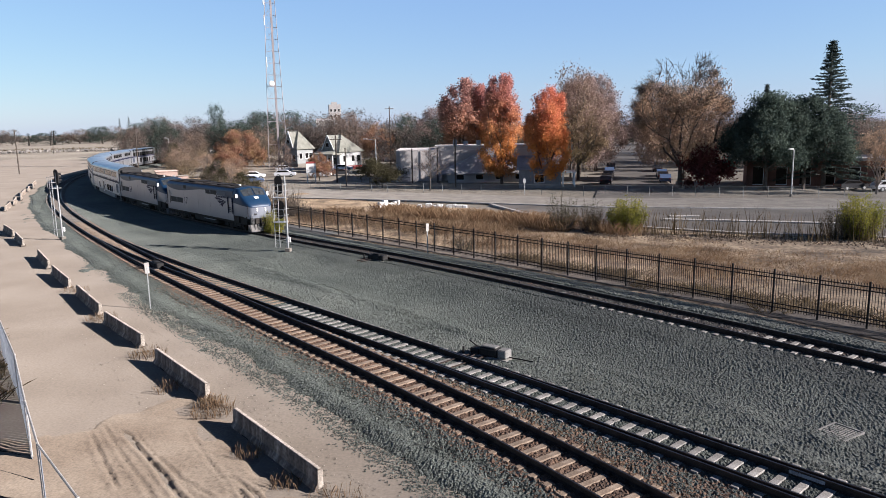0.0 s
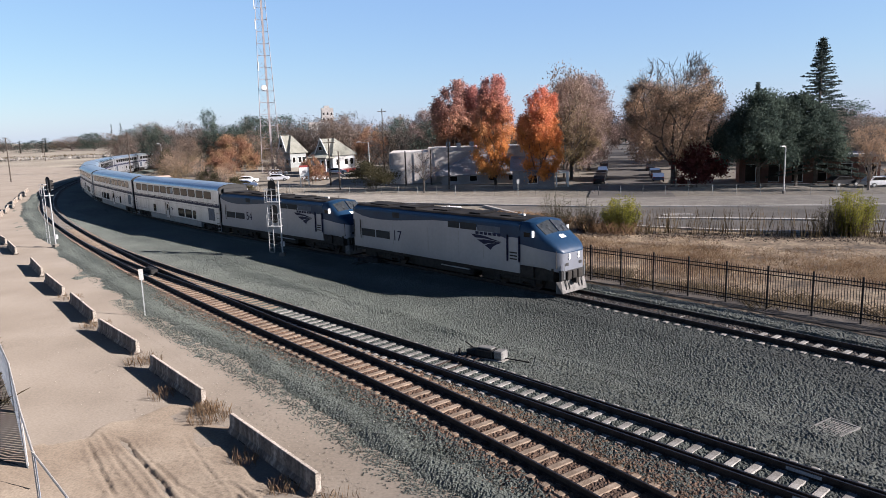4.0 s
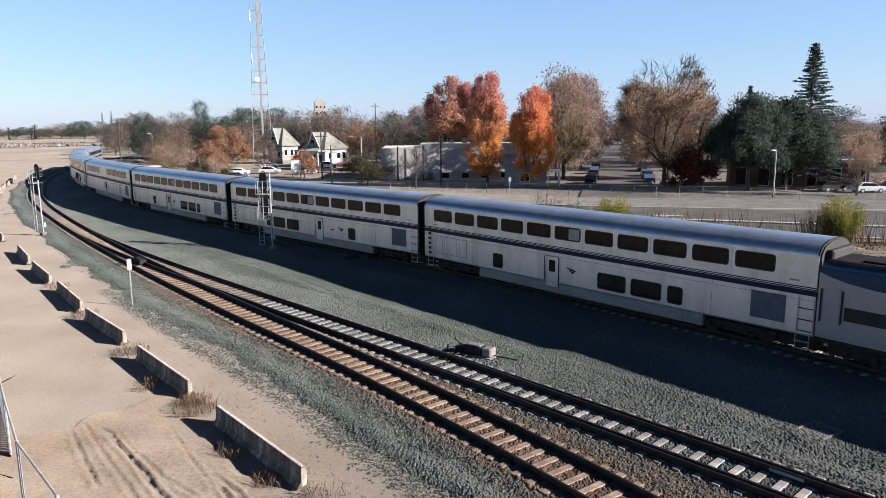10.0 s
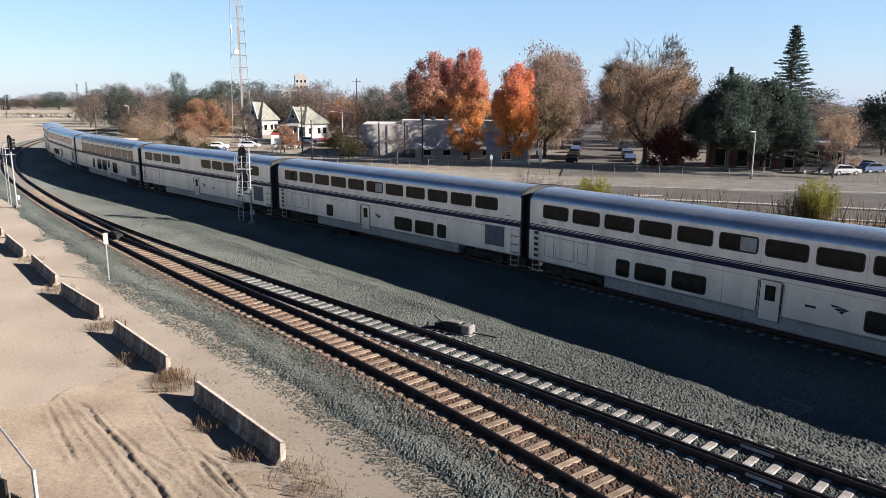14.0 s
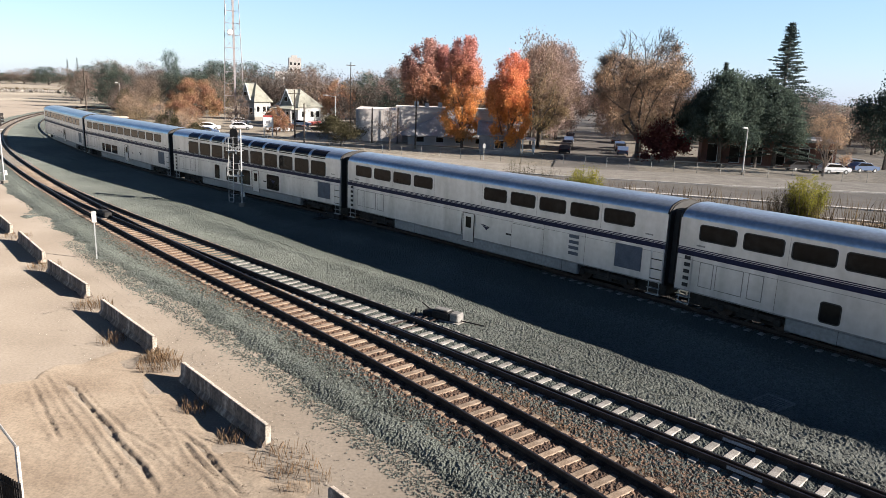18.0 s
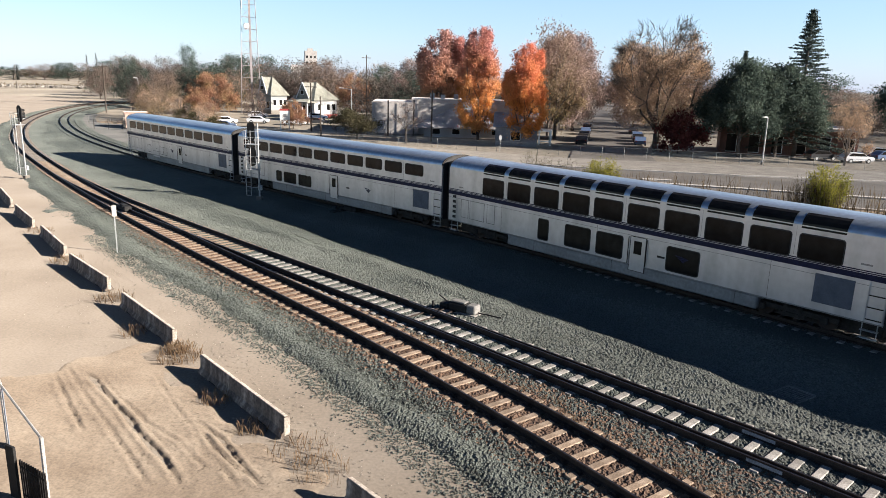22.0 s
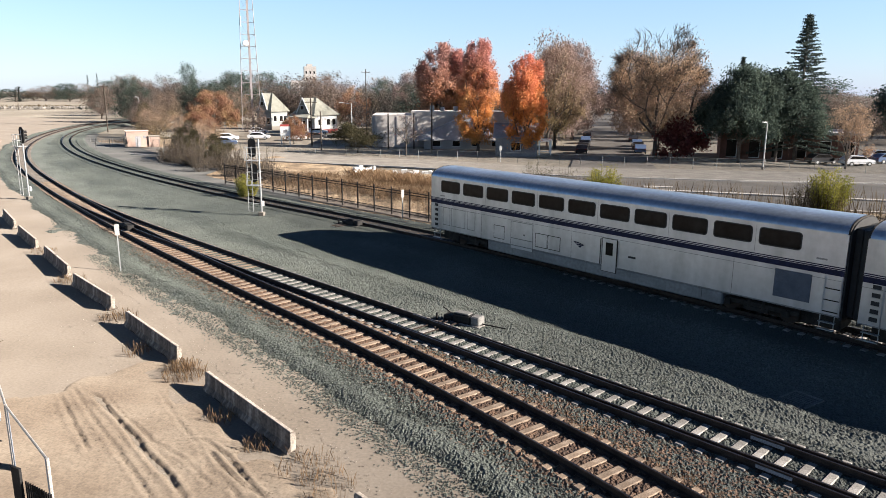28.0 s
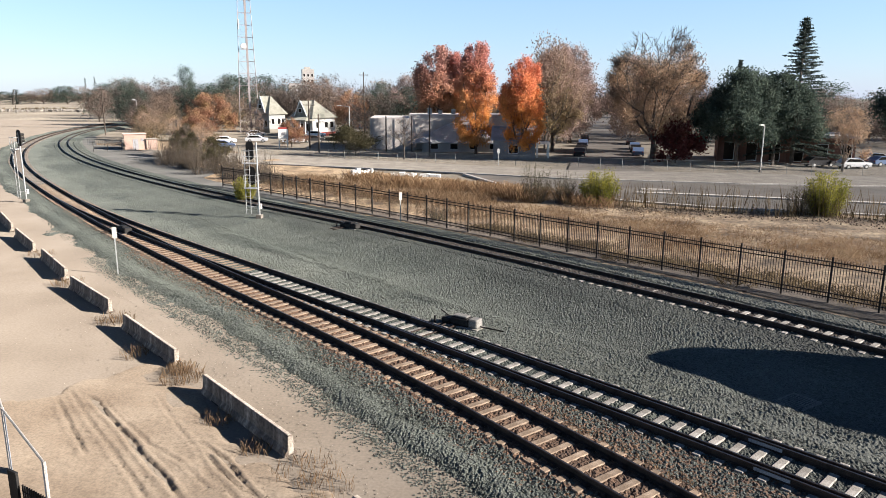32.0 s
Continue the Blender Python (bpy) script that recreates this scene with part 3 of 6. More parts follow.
        # added solid blocks keep sunlight out of the dark space below the floor
        part("underfloor_filler", boxed(*sorted((sg * 5.2, sg * 12.35)), -.62, .62, .30, 1.1, bevel=.05), BOGIE, car)
        for e in (-1, 1):
            part("underfloor_side_filler", boxed(*sorted((sg * 5.25, sg * 7.2)), *sorted((e * .9, e * 1.42)), .55, 1.08, bevel=.05), BOGIE, car, "dark block added under the floor to close the sunlit gap")
            bm = bmesh.new()
            for x in (11.8, 12.35):
                tube(bm, (sg * x, e * 1.42, 1.14), (sg * x, e * 1.42, .52), .022, .022, 5)
            box(bm, *sorted((sg * 11.76, sg * 12.4)), e * 1.42 - .12, e * 1.42 + .05, .49, .53)
            box(bm, *sorted((sg * 11.76, sg * 12.4)), e * 1.42 - .12, e * 1.42 + .05, .80, .83)
            part("end_step", bm, STEEL, car, "steel end step")
        bm = extrude_profile([(y * 1.004, z + .01) for y, z in rp], *sorted((sg * 12.50, sg * 12.56)))
        part("roof_rim", bm, BOGIE, car, "dark roof end rim")
    for i, u in enumerate(FULL):
        if kind == "diner" and i in (5, 6):
            continue
        if kind == "lounge":
            if i == 10:
                continue
            window(X(u), 3.66, 1.68, .98, car)
        else:
            window(X(u), 3.96, 1.68, .66, car)
            if (kind, i) in (("coach_b", 5), ("sleeper", 5)):
                side_box("drawn_curtain", X(u) + .45, 3.96, .72, .60, SKIRT, car, .0105, label="pale curtain drawn half across the window")
    for u in (4.05, 8.2, 12.3, 16.4, 20.5):
        side_box("panel_joint", X(u), 3.86, .014, 1.22, SKIRT, car, .003)
    for u in (6.3, 12.9, 18.2):
        side_box("skirt_joint", X(u), .83, .016, .55, BOGIE, car, .003, y=1.50)
    side_box("rub_strip", 0, 2.62, 25.1, .018, SKIRT, car, .006)
    if kind == "lounge":
        arc = [(1.565, 4.40), (1.54, 4.62), (1.44, 4.77), (1.24, 4.915), (1.05, 4.98)]
        for i, u in enumerate(FULL[:10]):
            for sg in (-1, 1):
                vs = [(X(u) + e * .86, sg * y, z) for e in (-1, 1) for y, z in arc] + [(X(u) + e * .86, sg * (y - .05), z - .05) for e in (-1, 1) for y, z in arc]
                n = len(arc)
                fs = [(j, j + 1, n + j + 1, n + j) for j in range(n - 1)] + [(2 * n + j, 3 * n + j, 3 * n + j + 1, 2 * n + j + 1) for j in range(n - 1)]
                part("skylight", (vs, [], fs), PANE, car, "curved dark skylight pane")
    low = {"coach": [(15.52, 1.65), (17.58, 1.65), (19.16, .72)], "coach_b": [(15.52, 1.65), (17.58, 1.65), (19.16, .72), (7.67, .74)],
           "sleeper": [(6.75, .72), (8.35, 1.65), (10.4, 1.65), (18.6, .74)], "diner": [], "lounge": [(8.96, 1.64), (13.1, 1.57), (15.15, 1.64), (17.54, .7)],
           "last": []}[kind]
    for u, w in low:
        window(X(u), 1.74 if kind != "lounge" else 1.88, w, .78 if kind != "lounge" else 1.12, car)
    du = {"coach": 11.75, "coach_b": 11.75, "sleeper": 14.35, "diner": 13.3, "lounge": 11.4, "last": 11.45}[kind]
    side_box("door_gap", X(du), 1.72, .93, 1.76, BOGIE, car, .006)
    for d in side_box("door", X(du), 1.72, .85, 1.70, STAINLESS, car, .02, label="boarding door"):
        y = d.bound_box[0][1]
        sg = -1 if y < 0 else 1
        part("door_window", boxed(X(du) - .22, X(du) + .22, sg * 1.55 - .026, sg * 1.55 + .026, 1.72, 2.38), PANE, d)
        for dx in (-.52, .52):
            part("handrail", tubed((X(du) + dx, sg * 1.61, 1.2), (X(du) + dx, sg * 1.61, 2.55), .022), BOGIE, d)
    logo_u = {"coach": 9.0, "coach_b": 9.0, "sleeper": 13.0, "diner": 11.9, "lounge": 9.0, "last": 13.4}[kind]
    wing_logo(X(logo_u) + (1.2 if kind == "coach" else 0), 1.95, .75, car, 1)
    side_box("grille", X(2.33), 2.08, 1.5, 1.2, LOUVRE, car, .012, label="blue-grey ventilation grille")
    for z in (1.40, 1.72, 2.04, 2.36, 2.68):
        # flat black plate stands for the shade of a recessed pocket
        side_box("step_pocket_shade", X(24.98), z, .30, .20, RUBBER, car, .006)
        side_box("step", X(24.98), z - .09, .34, .035, STAINLESS, car, .05)
    for z in (1.30, 1.78, 2.26):
        side_box("hand_grip", X(.75), z, .62, .035, BOGIE, car, .05)
    for u in (.44, 1.06, 24.72):
        for e in (-1, 1):
            part("grab_iron", tubed((X(u), e * 1.60, 1.2), (X(u), e * 1.60, 2.75), .018, .018, 5), STAINLESS, car)
    for u in (22.0, 22.9, 23.5, 24.3):
        side_box("locker_gap", X(u - .3), 2.05, .68, 1.16, SKIRT, car, .005)
        side_box("locker_door", X(u - .3), 2.05, .60, 1.08, STAINLESS, car, .010)
    for u in (4.9, 13.9, 20.8) if kind != "diner" else (7.6, 9.9, 4.9):
        side_box("panel_seam", X(u), 2.0, .012, 1.7, BOGIE, car, .003)
    if kind == "last":
        for u, w in ((19.3, .80), (16.02, .82), (15.1, .82)):       # plated-over windows
            side_box("blank_frame", X(u), 1.74, w + .07, .80, RUBBER, car, .006)
            side_box("blank_plate", X(u), 1.74, w, .73, STAINLESS, car, .010, label="plated-over window")
        side_box("baggage_door_gap", X(17.5), 1.76, 1.72, 1.62, SKIRT, car, .005)
        for z, h in ((2.06, .94), (1.26, .56)):
            side_box("baggage_door", X(17.5), z, 1.64, h, STAINLESS, car, .010, label="baggage door leaf")
        side_box("latch", X(17.3), 1.85, .10, .10, RUBBER, car, .016)
    if kind == "diner":
        for z in (2.52, 2.22, 1.92, 1.62):
            side_box("louvre", X(5.6), z, .62, .17, LOUVRE, car, .014)
        side_box("ledge", X(8.75), 2.55, 2.3, .02, BOGIE, car, .004)
    side_box("number_bar", X(1.3), 3.40, .42, .07, SKIRT, car, .004)
    side_box("number_bar", X(24.4), 3.34, .42, .07, SKIRT, car, .004)
    side_box("mail_slot", X(10.1), 1.85, .42, .10, RUBBER, car, .006)
    return car


def letters(text, size, material, m, parent):
    cu = bpy.data.curves.new("number", "FONT")
    cu.body, cu.size, cu.extrude, cu.align_x, cu.align_y = text, size, .004, "CENTER", "CENTER"
    tmp = new("number", cu)
    me = bpy.data.meshes.new_from_object(tmp)
    bpy.data.objects.remove(tmp)
    me.materials.clear()
    me.materials.append(material)
    ob = new("number", me)
    ob.parent, ob.matrix_basis = parent, m
    return ob


def locomotive(number, label):
    """A sloped-nose diesel; x forward, nose at 10.4."""
    lo = thing("locomotive", label, "locomotive", "locomotives of the train")
    lo["half"] = 1.5
    W = 1.5
    part("hood", extrude_profile([(-W, 1.2), (W, 1.2), (W, 4.15), (W - .04, 4.3), (W - .45, 4.62), (-W + .45, 4.62), (-W + .04, 4.3), (-W, 4.15)], -10.2, 6.6), SILVER, lo)
    part("roof", extrude_profile([(W - .30, 4.54), (W - .42, 4.64), (W - .5, 4.68), (-W + .5, 4.68), (-W + .42, 4.64), (-W + .30, 4.54)], -10.1, 6.7), LOCO_ROOF, lo, "sooty dark roof")
    # nose: lower silver block and upper blue wedge
    def loft(sections):
        bm = bmesh.new()
        rings = [[bm.verts.new(v) for v in s] for s in sections]
        for a, b in zip(rings, rings[1:]):
            for i in range(len(a)):
                bm.faces.new((a[i], a[(i + 1) % len(a)], b[(i + 1) % len(b)], b[i]))
        bm.faces.new(rings[0]), bm.faces.new(rings[-1][::-1])
        bmesh.ops.recalc_face_normals(bm, faces=bm.faces)
        return bm
    def ring(x0, x1, w0, w1, z0, z1):
        return [(x0, -w0, z0), (x0, w0, z0), (x1, w1, z1), (x1, -w1, z1)]
    for sg in (-1, 1):
        part("cab_window", boxed(6.95, 7.42, sg * W - .012, sg * W + .012, 3.45, 3.80), PANE, lo)
        part("mirror", boxed(7.75, 7.87, sg * 1.62 - .1, sg * 1.62 + .1, 3.5, 4.0, bevel=.02), LAMP_GLASS, lo, "bright side mirror")
        # blue upper band with a waved lower edge
        low = [(-10.2, 4.04), (-9.7, 3.82), (-9.0, 3.62), (-8, 3.48), (-6.8, 3.44), (-5, 3.52), (-3, 3.74), (-1, 3.95), (.6, 4.0), (1.6, 3.94), (3, 3.78), (4.3, 3.52), (5.6, 3.12), (6.6, 2.847)]
        top = [(x, 4.16) for x, _ in low]
        n = len(low)
        vs = [(x, sg * (W + .006), z) for x, z in low] + [(x, sg * (W + .006), z) for x, z in top]
        ob = part("blue_band", (vs, [], [(i, i + 1, n + i + 1, n + i) if sg < 0 else (n + i, n + i + 1, i + 1, i) for i in range(n - 1)]), BLUE, lo, "blue upper band")
        so = ob.modifiers.new("thick", "SOLIDIFY")
        so.thickness = .004
        vs2 = [(x, sg * (W + .006 - (.0 if k == 0 else .04 if k == 1 else .45)), z) for x in (-10.2, 6.6) for k, z in enumerate((4.155, 4.305, 4.628))]
        part("blue_shoulder", (vs2, [], [(0, 1, 4, 3), (1, 2, 5, 4)]), BLUE, lo)
    for u, w, h, z, m_ in ((-8.35, 1.6, .72, 2.02, RUBBER), (-6.6, 1.6, .72, 2.02, RUBBER), (.95, 1.05, .55, 3.78, RUBBER), (2.3, 1.45, .55, 3.78, RUBBER), (4.1, 1.95, .50, 3.74, LOUVRE), (-5.0, .75, .5, 4.02, RUBBER)):
        side_box("side_grille", u, z, w, h, m_, lo, .014, y=W)
    for sg in (-1, 1):
        part("side_door", boxed(5.75, 6.5, sg * W - .02, sg * W + .02, 1.35, 3.3), SILVER, lo)
        for dx in (5.66, 6.6):
            part("grab_rail", tubed((dx, sg * 1.56, 1.4), (dx, sg * 1.56, 3.45), .05), NAVY, lo, "dark blue grab rail")
        for z in (1.55, 1.8, 2.05):
            part("step", boxed(5.85, 6.4, sg * W - .05, sg * W + .05, z, z + .1), RUBBER, lo)
        part("fuel_tank_step", boxed(-.4, 2.3, sg * 1.42 - .06, sg * 1.42 + .04, .86, .91), STEEL, lo, "bright steel step edge")
        m = pose(-4.95, sg * (W + .006), 2.05, 90, 0, 0 if sg < 0 else 180)
        letters(number, 1.05, NAVY, m, lo)
        side = boxed(-9.95, -9.35, sg * W - .02, sg * W + .02, 1.4, 3.3)
        part("rear_door", side, SILVER, lo)
        for dx in (-10.05, -9.25):
            part("grab_rail", tubed((dx, sg * 1.56, 1.4), (dx, sg * 1.56, 3.2), .03), BOGIE, lo)
        for k in range(6):
            part("name_bar", boxed(2.95 + .37 * k, 3.23 + .37 * k, sg * (W + .006) - .008, sg * (W + .006) + .008, 3.22, 3.44), NAVY, lo, "dark blue lettering bar")
    wing_logo(3.9, 2.62, 2.7, lo, 1)
    part("fuel_tank", boxed(-3.3, 2.4, -1.35, 1.35, .45, 1.22, bevel=.15), BOGIE, lo)
    part("underframe", boxed(-10.2, 9.6, -1.3, 1.3, .95, 1.22), BOGIE, lo)
    part("pilot", loft([ring(9.9, 9.9, 1.3, 1.3, .32, .98), ring(10.45, 10.2, 1.15, 1.1, .30, 1.0)]), PILOT, lo, "grey snow plough pilot")
    part("coupler", boxed(10.1, 10.75, -.16, .16, .82, 1.12, bevel=.04), BOGIE, lo)
    part("coupler", boxed(-10.7, -10.1, -.16, .16, .82, 1.12, bevel=.04), BOGIE, lo)
    part("end_wall", boxed(-10.28, -10.19, -1.4, 1.4, 1.2, 4.5), RUBBER, lo)
    for y in (-.75, -.45, .45, .75):
        part("air_hose", tubed((10.3, y, 1.05), (10.4, y, .5), .035), RUBBER, lo)
    bm = bmesh.new()
    for x, l, w, h in ((-7.8, 2.2, .8, .10), (-4.4, 1.8, .9, .14), (-1.2, 1.4, .7, .10), (2.2, 1.0, .8, .12), (4.6, .9, .5, .10)):
        box(bm, x - l / 2, x + l / 2, -w, w, 4.67, 4.68 + h, .03)
    part("roof_hatch", bm, LOCO_ROOF, lo)
    part("horn", tubed((5.5, -.3, 4.86), (6.0, -.3, 4.9), .05, .1), STEEL, lo)
    part("antenna", tubed((6.3, .4, 4.66), (6.3, .4, 5.05), .02), BOGIE, lo)
    # low body over a high sill, short nose
    for o in lo.children:
        if o.name.split(".")[0] == "number":
            o.location.z = 1.72 + (o.location.z - 1.2) * .765
            continue
        for v in o.data.vertices:
            if v.co.z > 1.21:
                v.co.z = 1.72 + (v.co.z - 1.2) * .765
            if v.co.x > 7.6:
                v.co.x = 7.6 + (v.co.x - 7.6) * .68
    # rounded nose: silver below a falling line, blue above it
    xs = (6.58, 7.15, 7.5, 7.9, 8.35, 8.8, 9.1, 9.3, 9.42)
    tops = (4.36, 4.37, 4.33, 3.99, 3.60, 3.30, 3.07, 2.86, 2.68)
    wide = (1.505, 1.505, 1.50, 1.475, 1.43, 1.34, 1.22, 1.07, .90)
    belts = (2.98, 2.92, 2.88, 2.83, 2.77, 2.72, 2.68, 2.64, 2.60)
    lower, upper = [], []
    for x, t, w, b in zip(xs, tops, wide, belts):
        f = max(0, (x - 8.3) / 1.12)
        lower.append([(x, -w * .97, 1.72 - .25 * f), (x, -w, 1.95), (x, -w, b), (x, w, b), (x, w, 1.95), (x, w * .97, 1.72 - .25 * f)])
        half_ring = [(w + .003, b), (w + .003, b + .5 * (t - b)), (w * .95, b + .78 * (t - b)), (w * .82, b + .94 * (t - b)), (w * .5, t), (w * .18, t + .03)]
        upper.append([(x, -y, z) for y, z in half_ring] + [(x, y, z) for y, z in half_ring[::-1]])
    for name, rings, m_, lab in (("nose_lower", lower, SILVER, "silver lower nose"), ("cab", upper, BLUE, "blue rounded sloping cab")):
        ob = part(name, loft(rings), m_, lo, lab)
        for p in ob.data.polygons:
            p.use_smooth = True
        ob.data.set_sharp_from_angle(angle=radians(38))
    for sg in (-1, 1):
        vs = [(8.30, sg * .07, 3.685), (8.26, sg * 1.12, 3.60), (7.62, sg * 1.18, 4.13), (7.58, sg * .07, 4.315)]
        vs = [(x + .03, y, z + .04) for x, y, z in vs] + vs
        part("windshield", (vs, [], [(0, 1, 2, 3), (4, 7, 6, 5), (0, 4, 5, 1), (1, 5, 6, 2), (2, 6, 7, 3), (3, 7, 4, 0)]), WINDSHIELD, lo, "windshield pane paled for sun glare and dust")
        part("wiper", tubed((8.36, sg * .5, 3.70), (7.95, sg * .7, 4.04), .015, .015, 5), RUBBER, lo)
        for z in (2.30, 2.48):
            part("headlight", tubed((9.38, sg * .42, z), (9.47, sg * .42, z), .085, .085, 14), LAMP_GLASS, lo)
        part("ditch_light", boxed(9.38, 9.46, sg * .62 - .13, sg * .62 + .13, 1.86, 2.04, bevel=.02), RUBBER, lo)
        part("nose_seam", boxed(9.10, 9.13, sg * 1.205 - .02, sg * 1.205 + .02, 1.75, 2.75), BOGIE, lo)
        part("corner_handrail", tubed((9.50, sg * .95, 1.15), (9.50, sg * .95, 2.0), .02, .02, 6), STEEL, lo)
    part("nose_emblem", boxed(-.14, .14, -.22, .22, -.006, .006), LAMP_GLASS, lo, "pale emblem on the nose").matrix_basis = pose(8.62, 0, 3.465, 0, 34, 0)
    for x in (-9.0, -5.4, -1.6, 1.4, 3.6):
        for sg in (-1, 1):
            part("panel_joint", boxed(x - .008, x + .008, sg * W - .006, sg * W + .006, 1.75, 3.3), SKIRT, lo)
    part("sill", boxed(-10.15, 7.6, -1.44, 1.44, 1.05, 1.74), BOGIE, lo, "grimy dark side sill")
    # added blocks fill the dark void under the locomotive against sunlight
    for x0, x1 in ((-10.0, -3.6), (2.6, 8.6)):
        part("underfloor_filler", boxed(x0, x1, -.66, .66, .30, 1.15, bevel=.05), BOGIE, lo, "dark block added between the wheels to close the sunlit gap")
    part("anticlimber", boxed(9.2, 9.44, -1.12, 1.12, 1.02, 1.62, bevel=.05), RUBBER, lo, "black coupler pocket and anticlimber")
    for y in (-.5, .0, .5):
        part("equipment_box", boxed(9.42, 9.56, y - .2, y + .2, 1.05, 1.55, bevel=.03), BOGIE, lo)
    bogie(lo, 6.0, 2.75, .51)
    bogie(lo, -6.6, 2.75, .51)
    return lo


# where the nose stands along the far track, in metres, at each second
NOSE_T = [0, 1.5, 3.5, 5.5, 6, 9, 11, 13, 15.5, 17.5, 19, 21.5, 24, 25.5, 28, 30, 31, 32]
NOSE_S = [53.4, 39.7, 21.4, 2.9, -1.6, -29.1, -47.7, -66.1, -88.5, -106.4, -119.6, -141.1, -163.1, -175.8, -195.5, -211.3, -218.8, -226.2]

TRAIN = [(locomotive("17", "silver and blue diesel locomotive numbered 17 leading the train"), 11.4, 6.6),
         (locomotive("54", "silver and blue diesel locomotive numbered 54 coupled second"), 32.2, 6.6)]
for i, (kind, label) in enumerate((("sleeper", "two-level stainless steel sleeping car behind the locomotives"),
                                   ("coach_b", "two-level stainless steel coach with a blue stripe"),
                                   ("sleeper", "two-level stainless steel sleeping car with a blue stripe"),
                                   ("diner", "two-level stainless steel dining car with a gap between its windows"),
                                   ("lounge", "two-level steel lounge car with tall windows and curved skylights"),
                                   ("coach", "two-level stainless steel coach with a blue stripe"),
                                   ("last", "last two-level stainless steel coach of the train"))):
    TRAIN.append((superliner(kind, label), 42.06 + 25.91 * i + 12.955 + .1, 9.05))


def motions():
    for vehicle, u, half in TRAIN:
        rows = []
        for k in range(65):
            t = k / 2
            s = float(np.interp(t, NOSE_T, NOSE_S)) + u
            ax, ay, _ = FAR.at(s - half)
            bx, by, _ = FAR.at(s + half)
            rows.append((t, pose((ax + bx) / 2, (ay + by) / 2, 0, 0, 0, math.degrees(math.atan2(ay - by, ax - bx)))))
        walk(vehicle, rows)

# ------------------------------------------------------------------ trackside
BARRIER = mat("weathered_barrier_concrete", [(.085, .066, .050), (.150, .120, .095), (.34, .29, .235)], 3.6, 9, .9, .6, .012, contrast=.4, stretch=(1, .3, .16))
# lighter copy of the barrier concrete, with sunlight put into its colour
LIT_EDGE = mat("sunlit_barrier_concrete", [(.22, .19, .155), (.36, .32, .27)], 4, 14, .9, .4, .01)
GREEN_METAL = mat("dark_sheet_metal", [(.010, .010, .011), (.024, .023, .022)], 2, 20, .7, .1, .004, spec=.15)
PIPE_DARK = mat("weathered_iron", [(.11, .107, .10), (.17, .165, .155)], 2, 20, .8, .2, .004)
PIPE = mat("weathered_pipe", [(.281, .265, .242), (.390, .367, .335)], 2, 20, .6, .2, .004)


def barrier_at(ax, ay, bx, by):
    """A concrete highway barrier between two ends, z of its foot following the yard."""
    L = math.hypot(bx - ax, by - ay)
    prof = [(-.20, 0), (.20, 0), (.20, .06), (.10, .20), (.075, .59), (.055, .62), (-.055, .62), (-.075, .59), (-.10, .20), (-.20, .06)]
    bm = extrude_profile(prof, -L / 2, L / 2)
    m = pose((ax + bx) / 2, (ay + by) / 2, -.04, 0, 0, math.degrees(math.atan2(by - ay, bx - ax)))
    ob = thing("concrete_barrier", "weathered concrete traffic barrier standing on the dirt beside the ballast", "barrier", "row of concrete barriers", at=m)
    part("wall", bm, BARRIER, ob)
    # top and ends take the lighter copy so that they look sunlit
    part("top_edge", boxed(-L / 2 + .02, L / 2 - .02, -.062, .062, .60, .632, bevel=.015), LIT_EDGE, ob, "top edge coloured paler as if sunlit")
    for e in (-1, 1):
        part("end_face", boxed(*sorted((e * (L / 2 - .01), e * (L / 2 + .012))), -.085, .085, .05, .60, bevel=.01), LIT_EDGE, ob, "end face coloured paler as if sunlit")
    # slots are not cut: dark boxes stand for the shade inside them
    for e in (-L / 2 + .012, L / 2 - .012):
        part("end_slot_shade", boxed(e - .016, e + .016, -.02, .02, .22, .5), GREEN_METAL, ob)
    for e in (-L * .3, L * .3):
        part("foot_slot_shade", boxed(e - .25, e + .25, -.204, .204, 0, .05), GREEN_METAL, ob)
    return ob


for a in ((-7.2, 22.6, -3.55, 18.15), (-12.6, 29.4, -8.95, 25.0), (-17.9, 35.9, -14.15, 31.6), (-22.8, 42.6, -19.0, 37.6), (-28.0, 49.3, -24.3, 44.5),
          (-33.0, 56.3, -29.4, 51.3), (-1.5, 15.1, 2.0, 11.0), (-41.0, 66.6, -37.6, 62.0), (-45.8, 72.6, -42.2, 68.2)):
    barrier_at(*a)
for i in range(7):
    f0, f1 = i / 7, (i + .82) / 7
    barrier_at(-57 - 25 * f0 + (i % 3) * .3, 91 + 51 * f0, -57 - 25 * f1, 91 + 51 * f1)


def sign_post(x, y, h, label):
    s = thing("marker_post", label, "sign", "trackside markers", at=pose(x, y, -.05, 0, 0, 28))
    part("post", boxed(-.03, .03, -.025, .025, -.2, h - .1), STEEL, s)
    part("plate", boxed(-.12, .12, -.04, -.028, h - .62, h, bevel=.003), PIPE, s, "weathered white marker plate")
    part("band", boxed(-.04, .04, -.0445, -.0405, h - .5, h - .12), mat("faded_mark", [(.234, .234, .234), (.390, .390, .374)], 4, 20, .7, 0), s, "faded grey mark on the plate")


sign_post(-16.8, 38.9, 2.65, "white plate on a thin steel post in the ballast")
sign_post(-1.3, 54.8, 2.40, "white plate on a thin steel post beside the iron fence")


def signal_mast(x, y, h, heads, face, label, side):
    m = thing("railway_signal", label, "railway signal", "railway signals", at=pose(x, y, -.05, 0, 0, face))
    part("mast", tubed((0, 0, .2), (0, 0, h), .075, .065, 12), STEEL, m, "galvanised steel mast")
